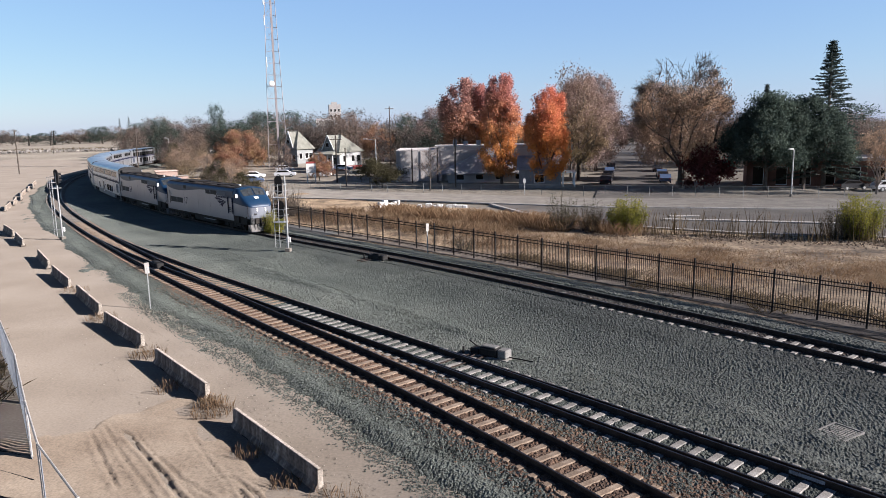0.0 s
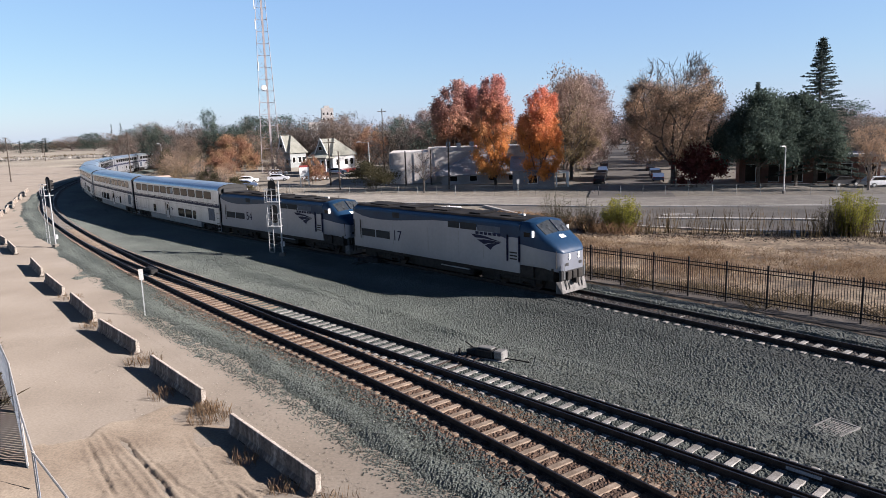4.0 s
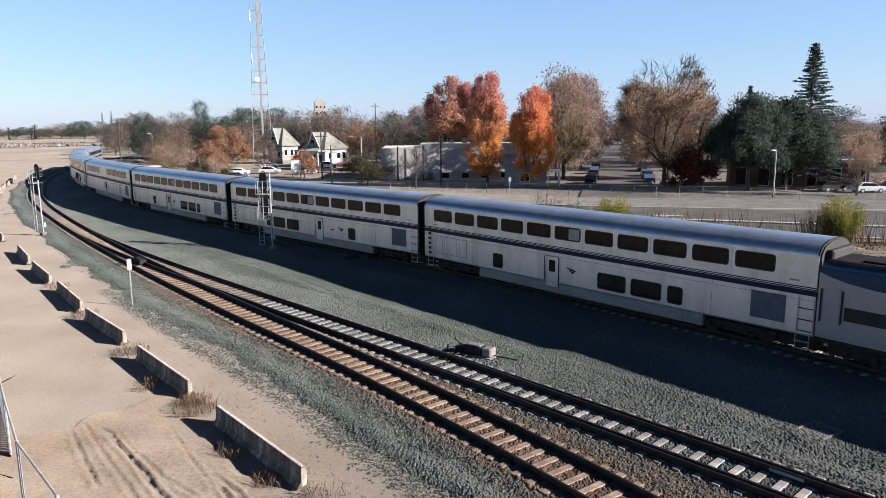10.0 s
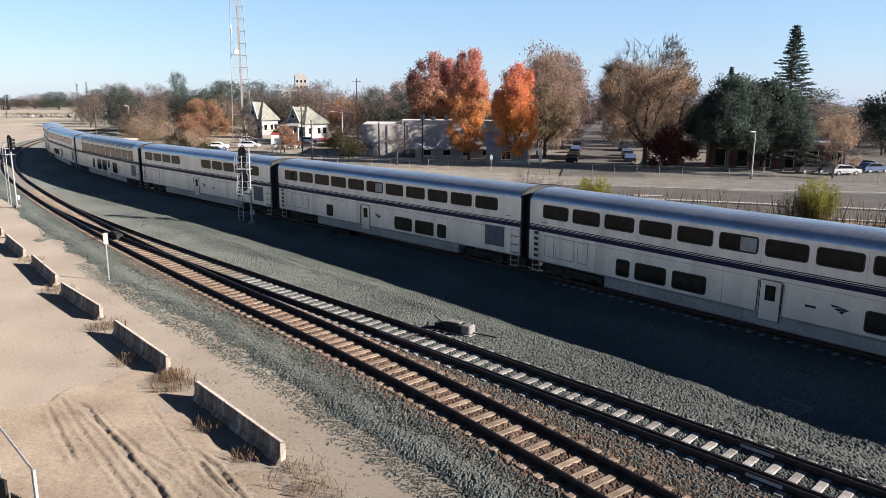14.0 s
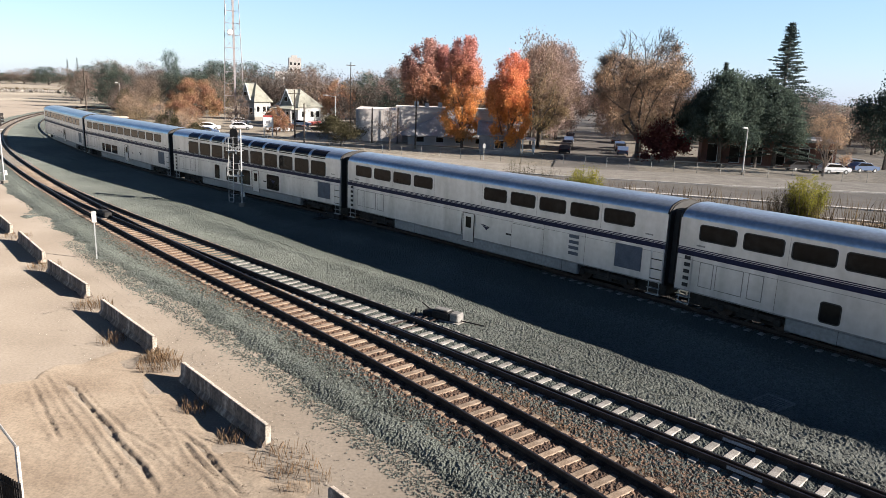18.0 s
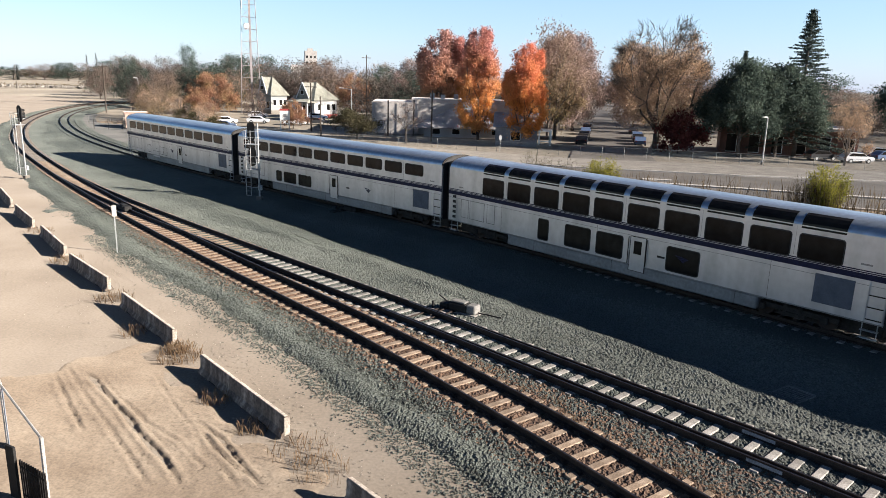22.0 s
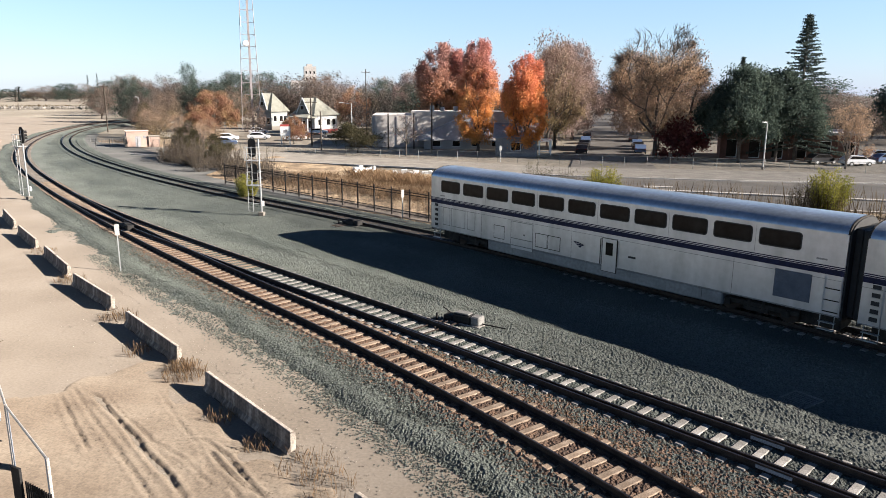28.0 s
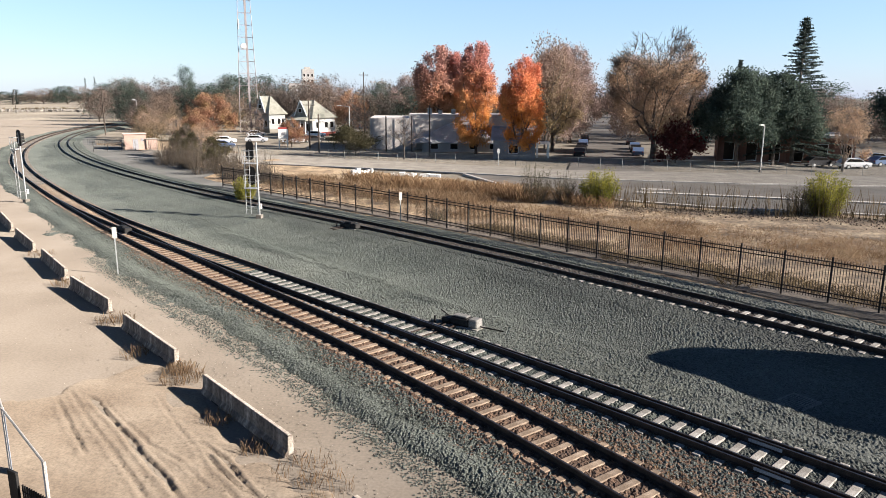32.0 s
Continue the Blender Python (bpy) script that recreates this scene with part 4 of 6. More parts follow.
    part("base", boxed(-.22, .22, -.22, .22, -.3, .28, bevel=.03), CONCRETE, m)
    part("junction_box", boxed(-.16, .16, -.24, -.07, .75, 1.15, bevel=.015), WHITE, m, "white junction box")
    for hx, hz in heads:
        head = part("signal_head", boxed(hx - .16, hx + .16, -.16, .02, hz - .48, hz + .48, bevel=.03), GREEN_METAL, m, "black signal head")
        bm = bmesh.new()
        r = []
        for k in range(24):
            a = 2 * math.pi * k / 24
            r.append((hx + .33 * math.cos(a), hz + (.42 if math.sin(a) > 0 else -.42) + .33 * math.sin(a)))
        va = [bm.verts.new((a, .03, b)) for a, b in r]
        vb = [bm.verts.new((a, .05, b)) for a, b in r]
        bm.faces.new(va), bm.faces.new(vb[::-1])
        for k in range(24):
            bm.faces.new((va[k], vb[k], vb[(k + 1) % 24], va[(k + 1) % 24]))
        bmesh.ops.recalc_face_normals(bm, faces=bm.faces)
        part("backplate", bm, GREEN_METAL, head)
        for dz in (-.28, 0, .28):
            part("hood", tubed((hx, -.15, hz + dz), (hx, -.42, hz + dz + .02), .11, .12, 12), GREEN_METAL, head)
        part("bracket", tubed((0, 0, hz + .2), (hx, 0, hz + .2), .035), STEEL, m)
        # a railed platform round each head
        far_x, zp = hx + .45 if hx > .3 else hx + .7, hz - 1.0
        for dz in (0, .55, 1.05):
            bm = bmesh.new()
            ring = [(-.02, -.42), (far_x, -.42), (far_x, .5), (-.02, .5)]
            for p, q in zip(ring, ring[1:] + ring[:1]):
                tube(bm, (*p, zp + dz), (*q, zp + dz), .020)
            part("platform_rail", bm, STEEL, m)
        for p in ((far_x, -.42), (far_x, .5), (-.02, .5)):
            part("platform_post", tubed((*p, zp), (*p, zp + 1.05), .018), STEEL, m)
        part("platform_floor", boxed(-.02, far_x, -.3, .5, zp - .03, zp), STEEL, m)
    for sx in (-.2, .2):
        part("ladder_rail", tubed((side + sx, .35, .4), (side * .9 + sx, .35, h - .6), .034), STEEL, m)
    z = .35
    while z < h - .7:
        f = z / (h - .6)
        xx = side * (1 - .1 * f)
        part("rung", tubed((xx - .2, .35, z), (xx + .2, .35, z), .022, .022, 5), STEEL, m)
        z += .36
    part("ladder_tie", tubed((0, 0, 1.0), (side, .35, .95), .02), STEEL, m)
    return m


signal_mast(-36.0, 65.6, 6.35, [(-.05, 5.85)], 150, "trackside signal mast with one black head and a ladder", .45)
signal_mast(-12.8, 56.9, 6.15, [(.55, 5.45), (.50, 3.45)], 168, "trackside signal mast with two black heads and a ladder", .75)


def iron_fence():
    fe = thing("iron_fence", "black iron picket fence along the railway", "fence")
    D = 2.235
    pts = np.array([(-21.0, 76.6), (-14.7, 70.5), (-7.1, 62.6), (-1.6, 56.7), (2.8, 51.9), (7.4, 46.7), (12.0, 41.7), (16.6, 36.6), (21.2, 31.6), (26.0, 26.2), (31, 20), (38, 11)])
    cum = np.r_[0, np.cumsum(np.hypot(*np.diff(pts, axis=0).T))]
    at = lambda s: (float(np.interp(s, cum, pts[:, 0])), float(np.interp(s, cum, pts[:, 1])))
    n = int(cum[-1] / D)
    rest_v, rest_f, made = [], [], 0
    pick = None
    for i in range(n + 1):
        x, y = at(i * D)
        x2, y2 = at(i * D + .1)
        h = math.degrees(math.atan2(y2 - y, x2 - x))
        part("post", boxed(-.045, .045, -.045, .045, -.3, 2.24, bevel=.01), IRON, fe).matrix_basis = pose(x, y, 0, 0, 0, h)
        if i == n:
            break
        xn, yn = at((i + 1) * D)
        h = math.degrees(math.atan2(yn - y, xn - x))
        for z in (.22, .42, 1.78, 1.98):
            part("fence_rail", boxed(.03, D - .03, -.024, .024, z - .026, z + .026), IRON, fe).matrix_basis = pose(x, y, 0, 0, 0, h)
        for k in range(1, 17):
            f = k / 17
            px_, py = x + (xn - x) * f, y + (yn - y) * f
            if py < 47 and made < 290:
                if pick is None:
                    pick = boxed(-.0125, .0125, -.0125, .0125, .08, 2.14)
                    o = part("picket", pick, IRON, fe)
                    pick = o.data
                else:
                    o = new("picket", pick)
                    o.parent = fe
                o.matrix_basis = pose(px_, py, 0, 0, 0, h)
                made += 1
            else:
                b = len(rest_v)
                for dx, dy in ((-.012, -.012), (.012, -.012), (.012, .012), (-.012, .012)):
                    rest_v += [(px_ + dx, py + dy, .08), (px_ + dx, py + dy, 2.14)]
                for q in range(4):
                    a, c = b + 2 * q, b + 2 * ((q + 1) % 4)
                    rest_f.append((a, c, c + 1, a + 1))
    tagged(part("picket_run", (rest_v, [], rest_f), IRON, fe), kind="stuff")


iron_fence()


def switch_machine(x, y, h, label, pale=False):
    s = thing("switch_machine", label, "switch machine", "switch machines", at=pose(x, y, 0, 0, 0, h))
    part("motor_case", boxed(-.50, .40, -.28, .28, .02, .40, bevel=.06), GREEN_METAL, s)
    part("lid", boxed(.42, .86, -.26, .26, .04, .42, bevel=.05), PIPE_DARK if pale else GREEN_METAL, s, "grey sheet-metal cover" if pale else "")
    part("gear_box", boxed(-1.0, -.5, -.24, .24, .02, .28, bevel=.05), GREEN_METAL, s)
    part("hand_lever", tubed((-.75, .1, .25), (-1.35, .3, .42), .03, .025, 6), GREEN_METAL, s)
    part("top_cover", boxed(-.42, .30, -.2, .2, .40, .47, bevel=.03), PIPE_DARK if pale else GREEN_METAL, s)
    part("junction_post", tubed((-1.25, -.35, 0), (-1.25, -.35, .32), .06, .05, 8), GREEN_METAL, s)
    part("throw_rod", tubed((-.6, -.2, .08), (-.6, -1.5, .08), .03), RAIL, s)
    part("throw_rod", tubed((-.2, -.2, .06), (-.2, -1.5, .06), .03), RAIL, s)
    part("mounting_board", boxed(-1.0, .9, -.33, .33, -.05, .025), TIE, s)
    part("cable", tubed((.75, 0, .1), (1.9, .25, .02), .03), GREEN_METAL, s)


switch_machine(2.0, 29.3, -36, "dark switch machine with a pale cover beside the diverging track", True)
switch_machine(-5.0, 52.3, -45, "dark switch machine in the ballast beside the far track")
switch_machine(-21.2, 50.8, -50, "small dark switch box in the ballast beside the near track")


def drain_grate():
    g = thing("drain_grate", "thin steel drain frame set flush in the ballast", "drain grate", at=pose(12.88, 21.7, -.275, 0, 0, 32))
    for a in ((-.66, .66, -.5, -.44), (-.66, .66, .44, .5), (-.66, -.60, -.44, .44), (.60, .66, -.44, .44)):
        part("frame", boxed(*a, -.06, .04), PIPE_DARK, g)
    for k in range(9):
        y = -.38 + k * .095
        part("bar", boxed(-.60, .60, y - .014, y + .014, -.03, .02), PIPE_DARK, g)
    # no hole is cut: a dark slab stands for the shaded pit
    part("pit_shade", boxed(-.6, .6, -.44, .44, -.2, -.045), GREEN_METAL, g)


drain_grate()


YARD_POSTS = [(-8.36, 14.64), (-10.88, 17.48), (-12.99, 20.51), (-16.06, 25.09), (-20.51, 31.17), (-25.68, 37.82), (-30.49, 44.19), (-35.3, 50.55)]
RAILING = [(-9.16, 15.07), (-8.3, 14.49)]


def yard_fence():
    """Chain-link fence with faded screening at the edge of the yard, and a picket gate below it."""
    fe = thing("screened_fence", "chain-link fence with pipe posts and faded blue-grey screening", "fence")
    SCREEN = leaf_mat("faded_screen", [(.20, .22, .25), (.27, .29, .32), (.33, .35, .38)])
    top = YARD_POSTS
    for i, (x, y) in enumerate(top):
        part("post", tubed((x, y, -.4), (x, y, 1.82), .04), PIPE, fe)
        if i + 1 == len(top):
            break
        xn, yn = top[i + 1]
        part("top_rail", tubed((x, y, 1.78), (xn, yn, 1.78), .032), PIPE, fe, "weathered pipe rail")
        L = math.hypot(xn - x, yn - y)
        turn = math.degrees(math.atan2(yn - y, xn - x))
        if i > 1:
            k = 0
            while .06 + k * .24 < L - .14:      # upright slats with gaps between
                u = .06 + k * .24
                part("slat", boxed(u, u + .14, -.008, .008, -.1, 1.72), SCREEN, fe).matrix_basis = pose(x, y, 0, 0, 0, turn)
                k += 1
        else:
            for u in (.07, L - .22):
                part("screen_strip", boxed(u, u + .15, -.008, .008, -.1, 1.72), SCREEN, fe).matrix_basis = pose(x, y, 0, 0, 0, turn)
    ga = thing("picket_railing", "short dark picket railing beside the yard fence", "railing")
    (x, y), (xn, yn) = RAILING
    for k in range(12):
        f = k / 11
        px_, py = x + (xn - x) * f, y + (yn - y) * f
        part("picket", boxed(px_ - .016, px_ + .016, py - .016, py + .016, -.15, 1.0), IRON, ga)
    for z in (.1, .82):
        part("rail", tubed((x, y, z), (xn, yn, z), .02), IRON, ga)
    part("end_panel", boxed(-.03, .03, -.16, .16, -.3, 1.3), GREEN_METAL, ga).matrix_basis = pose(x - .25, y + .1, 0, 0, 0, 60)


for run in [[(-17.17, 22.28), (-14.52, 21.16), (-13.34, 20.61)], [(-16.15, 20.81), (-13.88, 19.84), (-12.09, 19.03)], [(-14.59, 19.06), (-13.19, 18.46), (-12.04, 17.9)]]:
    bm = bmesh.new()
    for a, b in zip(run, run[1:]):
        tube(bm, (*a, -.07), (*b, -.07), .035, .035, 6)
    tagged(part("ground_cable", bm, GREEN_METAL), "dark cable lying on the dirt behind the fence", "cable", "cables on the dirt")


# wheel ruts in the yard: their line, half width and depth
RUTS = [(((-11.15, 22.55), (-8.81, 19.72), (-7.48, 17.98), (-6.59, 16.96), (-5.71, 15.68)), .07, .105),
        (((-12.2, 22.51), (-10.42, 19.9), (-9.14, 18.14)), .06, .06),
        (((-12.05, 23.07), (-10.05, 20.35), (-8.76, 18.71), (-7.43, 16.96), (-6.42, 15.61)), .06, .05),
        (((-9.18, 20.6), (-7.75, 18.92), (-6.6, 17.99), (-5.23, 16.34)), .05, .045),
        (((-6.43, 19.14), (-5.36, 18.01), (-4.25, 16.35), (-3.67, 15.61)), .06, .10),
        (((-6.32, 18.94), (-5.39, 17.48), (-4.66, 16.66), (-4.06, 15.9)), .05, .08),
        (((-5.12, 16.81), (-4.31, 15.61)), .06, .08),
        (((-10.62, 22.29), (-9.08, 20.37), (-8.45, 19.52)), .05, .04),
        (((-8.92, 22.61), (-7.27, 19.97), (-6.4, 18.74), (-5.5, 16.97)), .05, .035)]


def rutted_patch():
    """The near yard: soft dirt with tyre ruts, modelled on a fine grid."""
    d = np.array((-.614, .789))
    n = np.array((-.789, -.614))
    origin = np.array((2.6, 11.6))
    rng = np.random.default_rng(31)
    ruts = [(np.array(line, float), width, depth) for line, width, depth in RUTS]
    A, B, st = 270, 142, .07
    aa, bb = np.meshgrid(np.arange(A) * st, .75 + np.arange(B) * st, indexing="ij")
    X = origin[0] + d[0] * aa + n[0] * bb
    Y = origin[1] + d[1] * aa + n[1] * bb
    Z = np.full(X.shape, -.05)
    wob = np.array([[noise.noise((x * .9, y * .9, 2)) for x, y in zip(r, q)] for r, q in zip(X, Y)])
    fine_ = np.array([[noise.noise((x * 3.3, y * 3.3, 9)) for x, y in zip(r, q)] for r, q in zip(X, Y)])
    Z += .018 * wob + .012 * fine_ + rng.normal(0, .003, X.shape)
    crumb = np.array([[noise.noise((x * 8.5, y * 8.5, 4)) for x, y in zip(r, q)] for r, q in zip(X, Y)])
    churned = np.zeros(X.shape)
    for line, width, depth in ruts:
        near, along = np.full(X.shape, 9.0), np.zeros(X.shape)
        total = float(np.sum(np.hypot(*np.diff(line, axis=0).T)))
        done = 0.0
        for a, b in zip(line, line[1:]):
            v = b - a
            L = float(np.hypot(*v))
            v = v / L
            t = np.clip((X - a[0]) * v[0] + (Y - a[1]) * v[1], 0, L)
            q = np.hypot(X - a[0] - v[0] * t, Y - a[1] - v[1] * t)
            closer = q < near
            near, along = np.where(closer, q, near), np.where(closer, done + t, along)
            done += L
        off = near + .05 * wob + .03 * fine_
        ends = np.clip(along / .9, 0, 1) * np.clip((total - along) / .7, 0, 1) * np.clip(.9 + .4 * fine_, .5, 1.1)
        Z += ends * depth * .75 * (-np.exp(-(off / width) ** 2) + .5 * np.exp(-((off - 2.2 * width) / width) ** 2))
        churned = np.maximum(churned, ends * np.exp(-(near / .45) ** 2))
    Z += churned * (.016 * crumb + rng.normal(0, .004, X.shape)) + .006 * crumb
    edge = np.minimum(np.minimum(aa, A * st - st - aa), np.minimum(bb - .75, B * st - st + .75 - bb)) + 1.3 * wob - .35
    Z -= .14 * np.clip(1 - edge / .9, 0, 1.1) ** 2
    vs = [(float(x), float(y), float(z)) for x, y, z in zip(X.ravel(), Y.ravel(), Z.ravel())]
    fs = [(i * B + j, i * B + j + 1, (i + 1) * B + j + 1, (i + 1) * B + j) for i in range(A - 1) for j in range(B - 1)]
    ob = part("rutted_dirt", (vs, [], fs), SAND)
    for p in ob.data.polygons:
        p.use_smooth = True
    if ob.data.polygons[0].normal.z < 0:
        ob.data.flip_normals()
    tagged(ob, "soft tan dirt with tyre ruts in the yard", "dirt", kind="structure")


rutted_patch()


def stones(name, label, count, place, smin, smax, material, seed):
    """Loose angular stones, one object."""
    rng = np.random.default_rng(seed)
    vs, fs = [], []
    base = np.array([(1, 0, 0), (-1, 0, 0), (0, 1, 0), (0, -1, 0), (0, 0, .8), (0, 0, -.6)])
    for _ in range(count):
        x, y, z = place(rng)
        s = rng.uniform(smin, smax)
        k = len(vs)
        p = (base + rng.normal(0, .28, (6, 3))) * s
        vs += [(x + a, y + b, z + c) for a, b, c in p]
        fs += [(k + a, k + b, k + c) for a, b, c in ((0, 2, 4), (2, 1, 4), (1, 3, 4), (3, 0, 4), (2, 0, 5), (1, 2, 5), (3, 1, 5), (0, 3, 5))]
    tagged(part(name, (vs, [], fs), material), label, "stones", kind="stuff")


STONE = mat("ballast_stone", [(.056, .064, .054), (.080, .090, .076), (.120, .130, .112)], 1.5, 20, .9, .2, .01, island=.55)


def on_ballast(rng):
    s = rng.uniform(-3, 62) * rng.uniform(.25, 1)
    off = rng.uniform(1.4, 4.9) if rng.uniform() < .5 else rng.uniform(-6.5, -1.4)
    x, y, _ = MAIN.at(s, off)
    e = 5.2 - off
    z = -.26 + .245 * min(1, e / 2.2) if e < 2.6 else -.02
    return x, y, z


stones("loose_ballast", "loose grey ballast stones over the trackbed", 30000, on_ballast, .018, .045, STONE, 41)
stones("spilled_ballast", "ballast stones spilled over the edge of the dirt", 8000, lambda rng: (*MAIN.at(rng.uniform(-2, 40), 4.0 + rng.normal(0, .27))[:2], -.085), .014, .036, STONE, 43)
stones("pebbles", "pale pebbles scattered over the dirt yard", 2600, lambda rng: (*MAIN.at(rng.uniform(-2, 34), 5.0 + abs(rng.normal(0, 2.2)))[:2], -.07), .008, .024,
       mat("pale_pebble", [(.156, .133, .109), (.265, .234, .195)], 2, 20, .9, .2, .01, island=.4), 42)
CLOD_LINES = [(line[k], line[k + 1]) for line, _, _ in RUTS for k in range(len(line) - 1)]


def beside_rut(rng):
    a, b = CLOD_LINES[int(rng.integers(len(CLOD_LINES)))]
    f = rng.uniform()
    return a[0] + (b[0] - a[0]) * f + rng.normal(0, .30), a[1] + (b[1] - a[1]) * f + rng.normal(0, .30), -.045


stones("dirt_clods", "crumbled clods of tan dirt along the tyre ruts", 2600, beside_rut, .006, .018, SAND, 51)

# ------------------------------------------------------------------ plants
def leaf_mat(name, cols, crest=None, z0=5.0, z1=14.0):
    """Leaves, turning towards the crest colour between the heights z0 and z1 of the crown."""
    m = mat(name, cols, .35, 3, .75, 0, island=.28, spec=.08, contrast=.25)
    nt = m.node_tree
    b = nt.nodes["Principled BSDF"]
    if crest:
        tc, sp, mr, bl, wob, add = [nt.nodes.new("ShaderNode" + k) for k in ("TexCoord", "SeparateXYZ", "MapRange", "Mix", "TexNoise", "Math")]
        bl.data_type = "RGBA"
        wob.inputs["Scale"].default_value = .5
        add.operation = "MULTIPLY_ADD"
        add.inputs[1].default_value = 8.0
        nt.links.new(tc.outputs["Object"], sp.inputs[0])
        nt.links.new(tc.outputs["Object"], wob.inputs["Vector"])
        nt.links.new(wob.outputs["Fac"], add.inputs[0])
        nt.links.new(sp.outputs["Z"], add.inputs[2])
        mr.inputs["From Min"].default_value, mr.inputs["From Max"].default_value = z0 + 4, z1 + 4
        nt.links.new(add.outputs[0], mr.inputs["Value"])
        nt.links.new(mr.outputs[0], bl.inputs["Factor"])
        nt.links.new(b.inputs["Base Color"].links[0].from_socket, bl.inputs[6])
        bl.inputs[7].default_value = (*crest, 1)
        nt.links.new(bl.outputs[2], b.inputs["Base Color"])
    thin, mix = nt.nodes.new("ShaderNodeBsdfTranslucent"), nt.nodes.new("ShaderNodeMixShader")
    mix.inputs[0].default_value = .45
    nt.links.new(b.inputs["Base Color"].links[0].from_socket, thin.inputs["Color"])
    nt.links.new(b.outputs[0], mix.inputs[1])
    nt.links.new(thin.outputs[0], mix.inputs[2])
    nt.links.new(mix.outputs[0], nt.nodes["Material Output"].inputs[0])
    return m


yard_fence()
BARK = mat("bark", [(.047, .037, .030), (.086, .070, .056), (.133, .113, .094)], 2, 18, .9, .6, .03)
BARK_PALE = mat("pale_bark", [(.125, .101, .082), (.195, .164, .136), (.265, .234, .203)], 2, 18, .9, .6, .03)
L_ORANGE = leaf_mat("orange_leaves", [(.46, .20, .07), (.60, .29, .095), (.68, .39, .15)], (.47, .225, .19), 6, 15)
L_RED = leaf_mat("red_orange_leaves", [(.50, .20, .06), (.62, .27, .08), (.68, .36, .12)], (.57, .20, .13), 5, 15)
L_RUST = leaf_mat("rust_leaves", [(.36, .18, .10), (.46, .25, .14), (.54, .32, .19)], (.38, .215, .18), 6, 14)
L_BROWN = leaf_mat("brown_leaves", [(.18, .150, .072), (.26, .20, .105), (.32, .25, .145)], (.27, .195, .16), 4, 11)
L_TAN = leaf_mat("tan_leaves", [(.27, .18, .12), (.37, .26, .175), (.45, .335, .24)])
L_ROUND = leaf_mat("orange_red_leaves", [(.23, .12, .085), (.29, .165, .105), (.33, .235, .12)])
# dark green lightened in the colour itself to stand for distance haze
L_DARK = leaf_mat("dark_green_leaves", [(.044, .062, .052), (.064, .086, .070), (.090, .115, .088)])
L_GREEN = leaf_mat("olive_leaves", [(.050, .046, .026), (.082, .074, .042), (.120, .108, .062)])
L_LIME = leaf_mat("yellow_green_leaves", [(.125, .130, .022), (.205, .200, .036), (.30, .262, .065)])
# needles lightened and blued for haze, likewise in the colour
L_CONIFER = leaf_mat("conifer_needles", [(.034, .046, .042), (.052, .068, .060), (.074, .092, .080)])
L_PINK = leaf_mat("dusky_twigs", [(.20, .145, .125), (.27, .20, .175), (.33, .25, .22)])
L_SCRUB = leaf_mat("scrub_leaves", [(.13, .105, .050), (.19, .15, .078), (.25, .195, .11)], (.22, .16, .12), 3, 10)
L_WEED = leaf_mat("orange_brown_weeds", [(.135, .082, .045), (.205, .132, .075), (.27, .185, .11)])
L_STRAW = leaf_mat("straw", [(.115, .076, .044), (.185, .125, .075), (.25, .182, .114)])
L_DULL = leaf_mat("dull_far_leaves", [(.13, .095, .078), (.18, .135, .11), (.235, .18, .15)])
L_GREY = leaf_mat("grey_twigs", [(.085, .070, .062), (.125, .105, .092), (.165, .140, .122)])
L_STEM = leaf_mat("dry_stems", [(.060, .046, .028), (.105, .080, .048), (.155, .120, .074)])


def sticks(rows, sides=5):
    """Tapered tubes in one mesh: rows of (start, end, radius at start, radius at end)."""
    vs, fs = [], []
    for a, b, r0, r1 in rows:
        a, b = np.array(a), np.array(b)
        d = b - a
        d = d / (np.linalg.norm(d) + 1e-9)
        u = np.cross(d, (0, 0, 1) if abs(d[2]) < .9 else (1, 0, 0))
        u /= np.linalg.norm(u)
        v = np.cross(d, u)
        k = len(vs)
        for p, r in ((a, r0), (b, r1)):
            for i in range(sides):
                t = 2 * math.pi * i / sides
                vs.append(tuple(p + r * (math.cos(t) * u + math.sin(t) * v)))
        for i in range(sides):
            j = (i + 1) % sides
            fs.append((k + i, k + j, k + sides + j, k + sides + i))
    return vs, [], fs


def leaf_cloud(rng, centres, spread, count, size, flat=1.0):
    """Small folded leaf quads strewn round the centres."""
    c = np.repeat(np.array(centres), count, axis=0)
    n = len(c)
    p = c + np.clip(rng.normal(0, 1, (n, 3)), -1.7, 1.7) * np.array((spread, spread, spread * flat)) * rng.uniform(.3, 1.1, (n, 1))
    a = rng.normal(0, 1, (n, 3))
    a /= np.linalg.norm(a, axis=1)[:, None]
    b = np.cross(a, rng.normal(0, 1, (n, 3)))
    b /= np.linalg.norm(b, axis=1)[:, None]
    s = size * rng.uniform(.55, 1.3, (n, 1))
    q = np.stack([p - a * s, p + b * s * .55, p + a * s, p - b * s * .55], 1).reshape(-1, 3)
    return [tuple(v) for v in q], [], [(4 * i, 4 * i + 1, 4 * i + 2, 4 * i + 3) for i in range(n)]


def grow(rng, h, w, levels=4, bare=.3, lean=.0, upright=.5):
    """A branching skeleton inside an egg of height h and width w. Returns its sticks and the tips."""
    rows, tips = [], []
    r0 = max(.08, h * .019)
    top = np.array((lean * h, 0, h * bare))
    rows.append(((0, 0, -.3), tuple(top * .5), r0 * 1.25, r0 * 1.02))
    rows.append((tuple(top * .5), tuple(top), r0 * 1.02, r0 * .85))

    def inside(p):
        z = (p[2] - h * bare * .6) / (h * (1 - bare * .6))
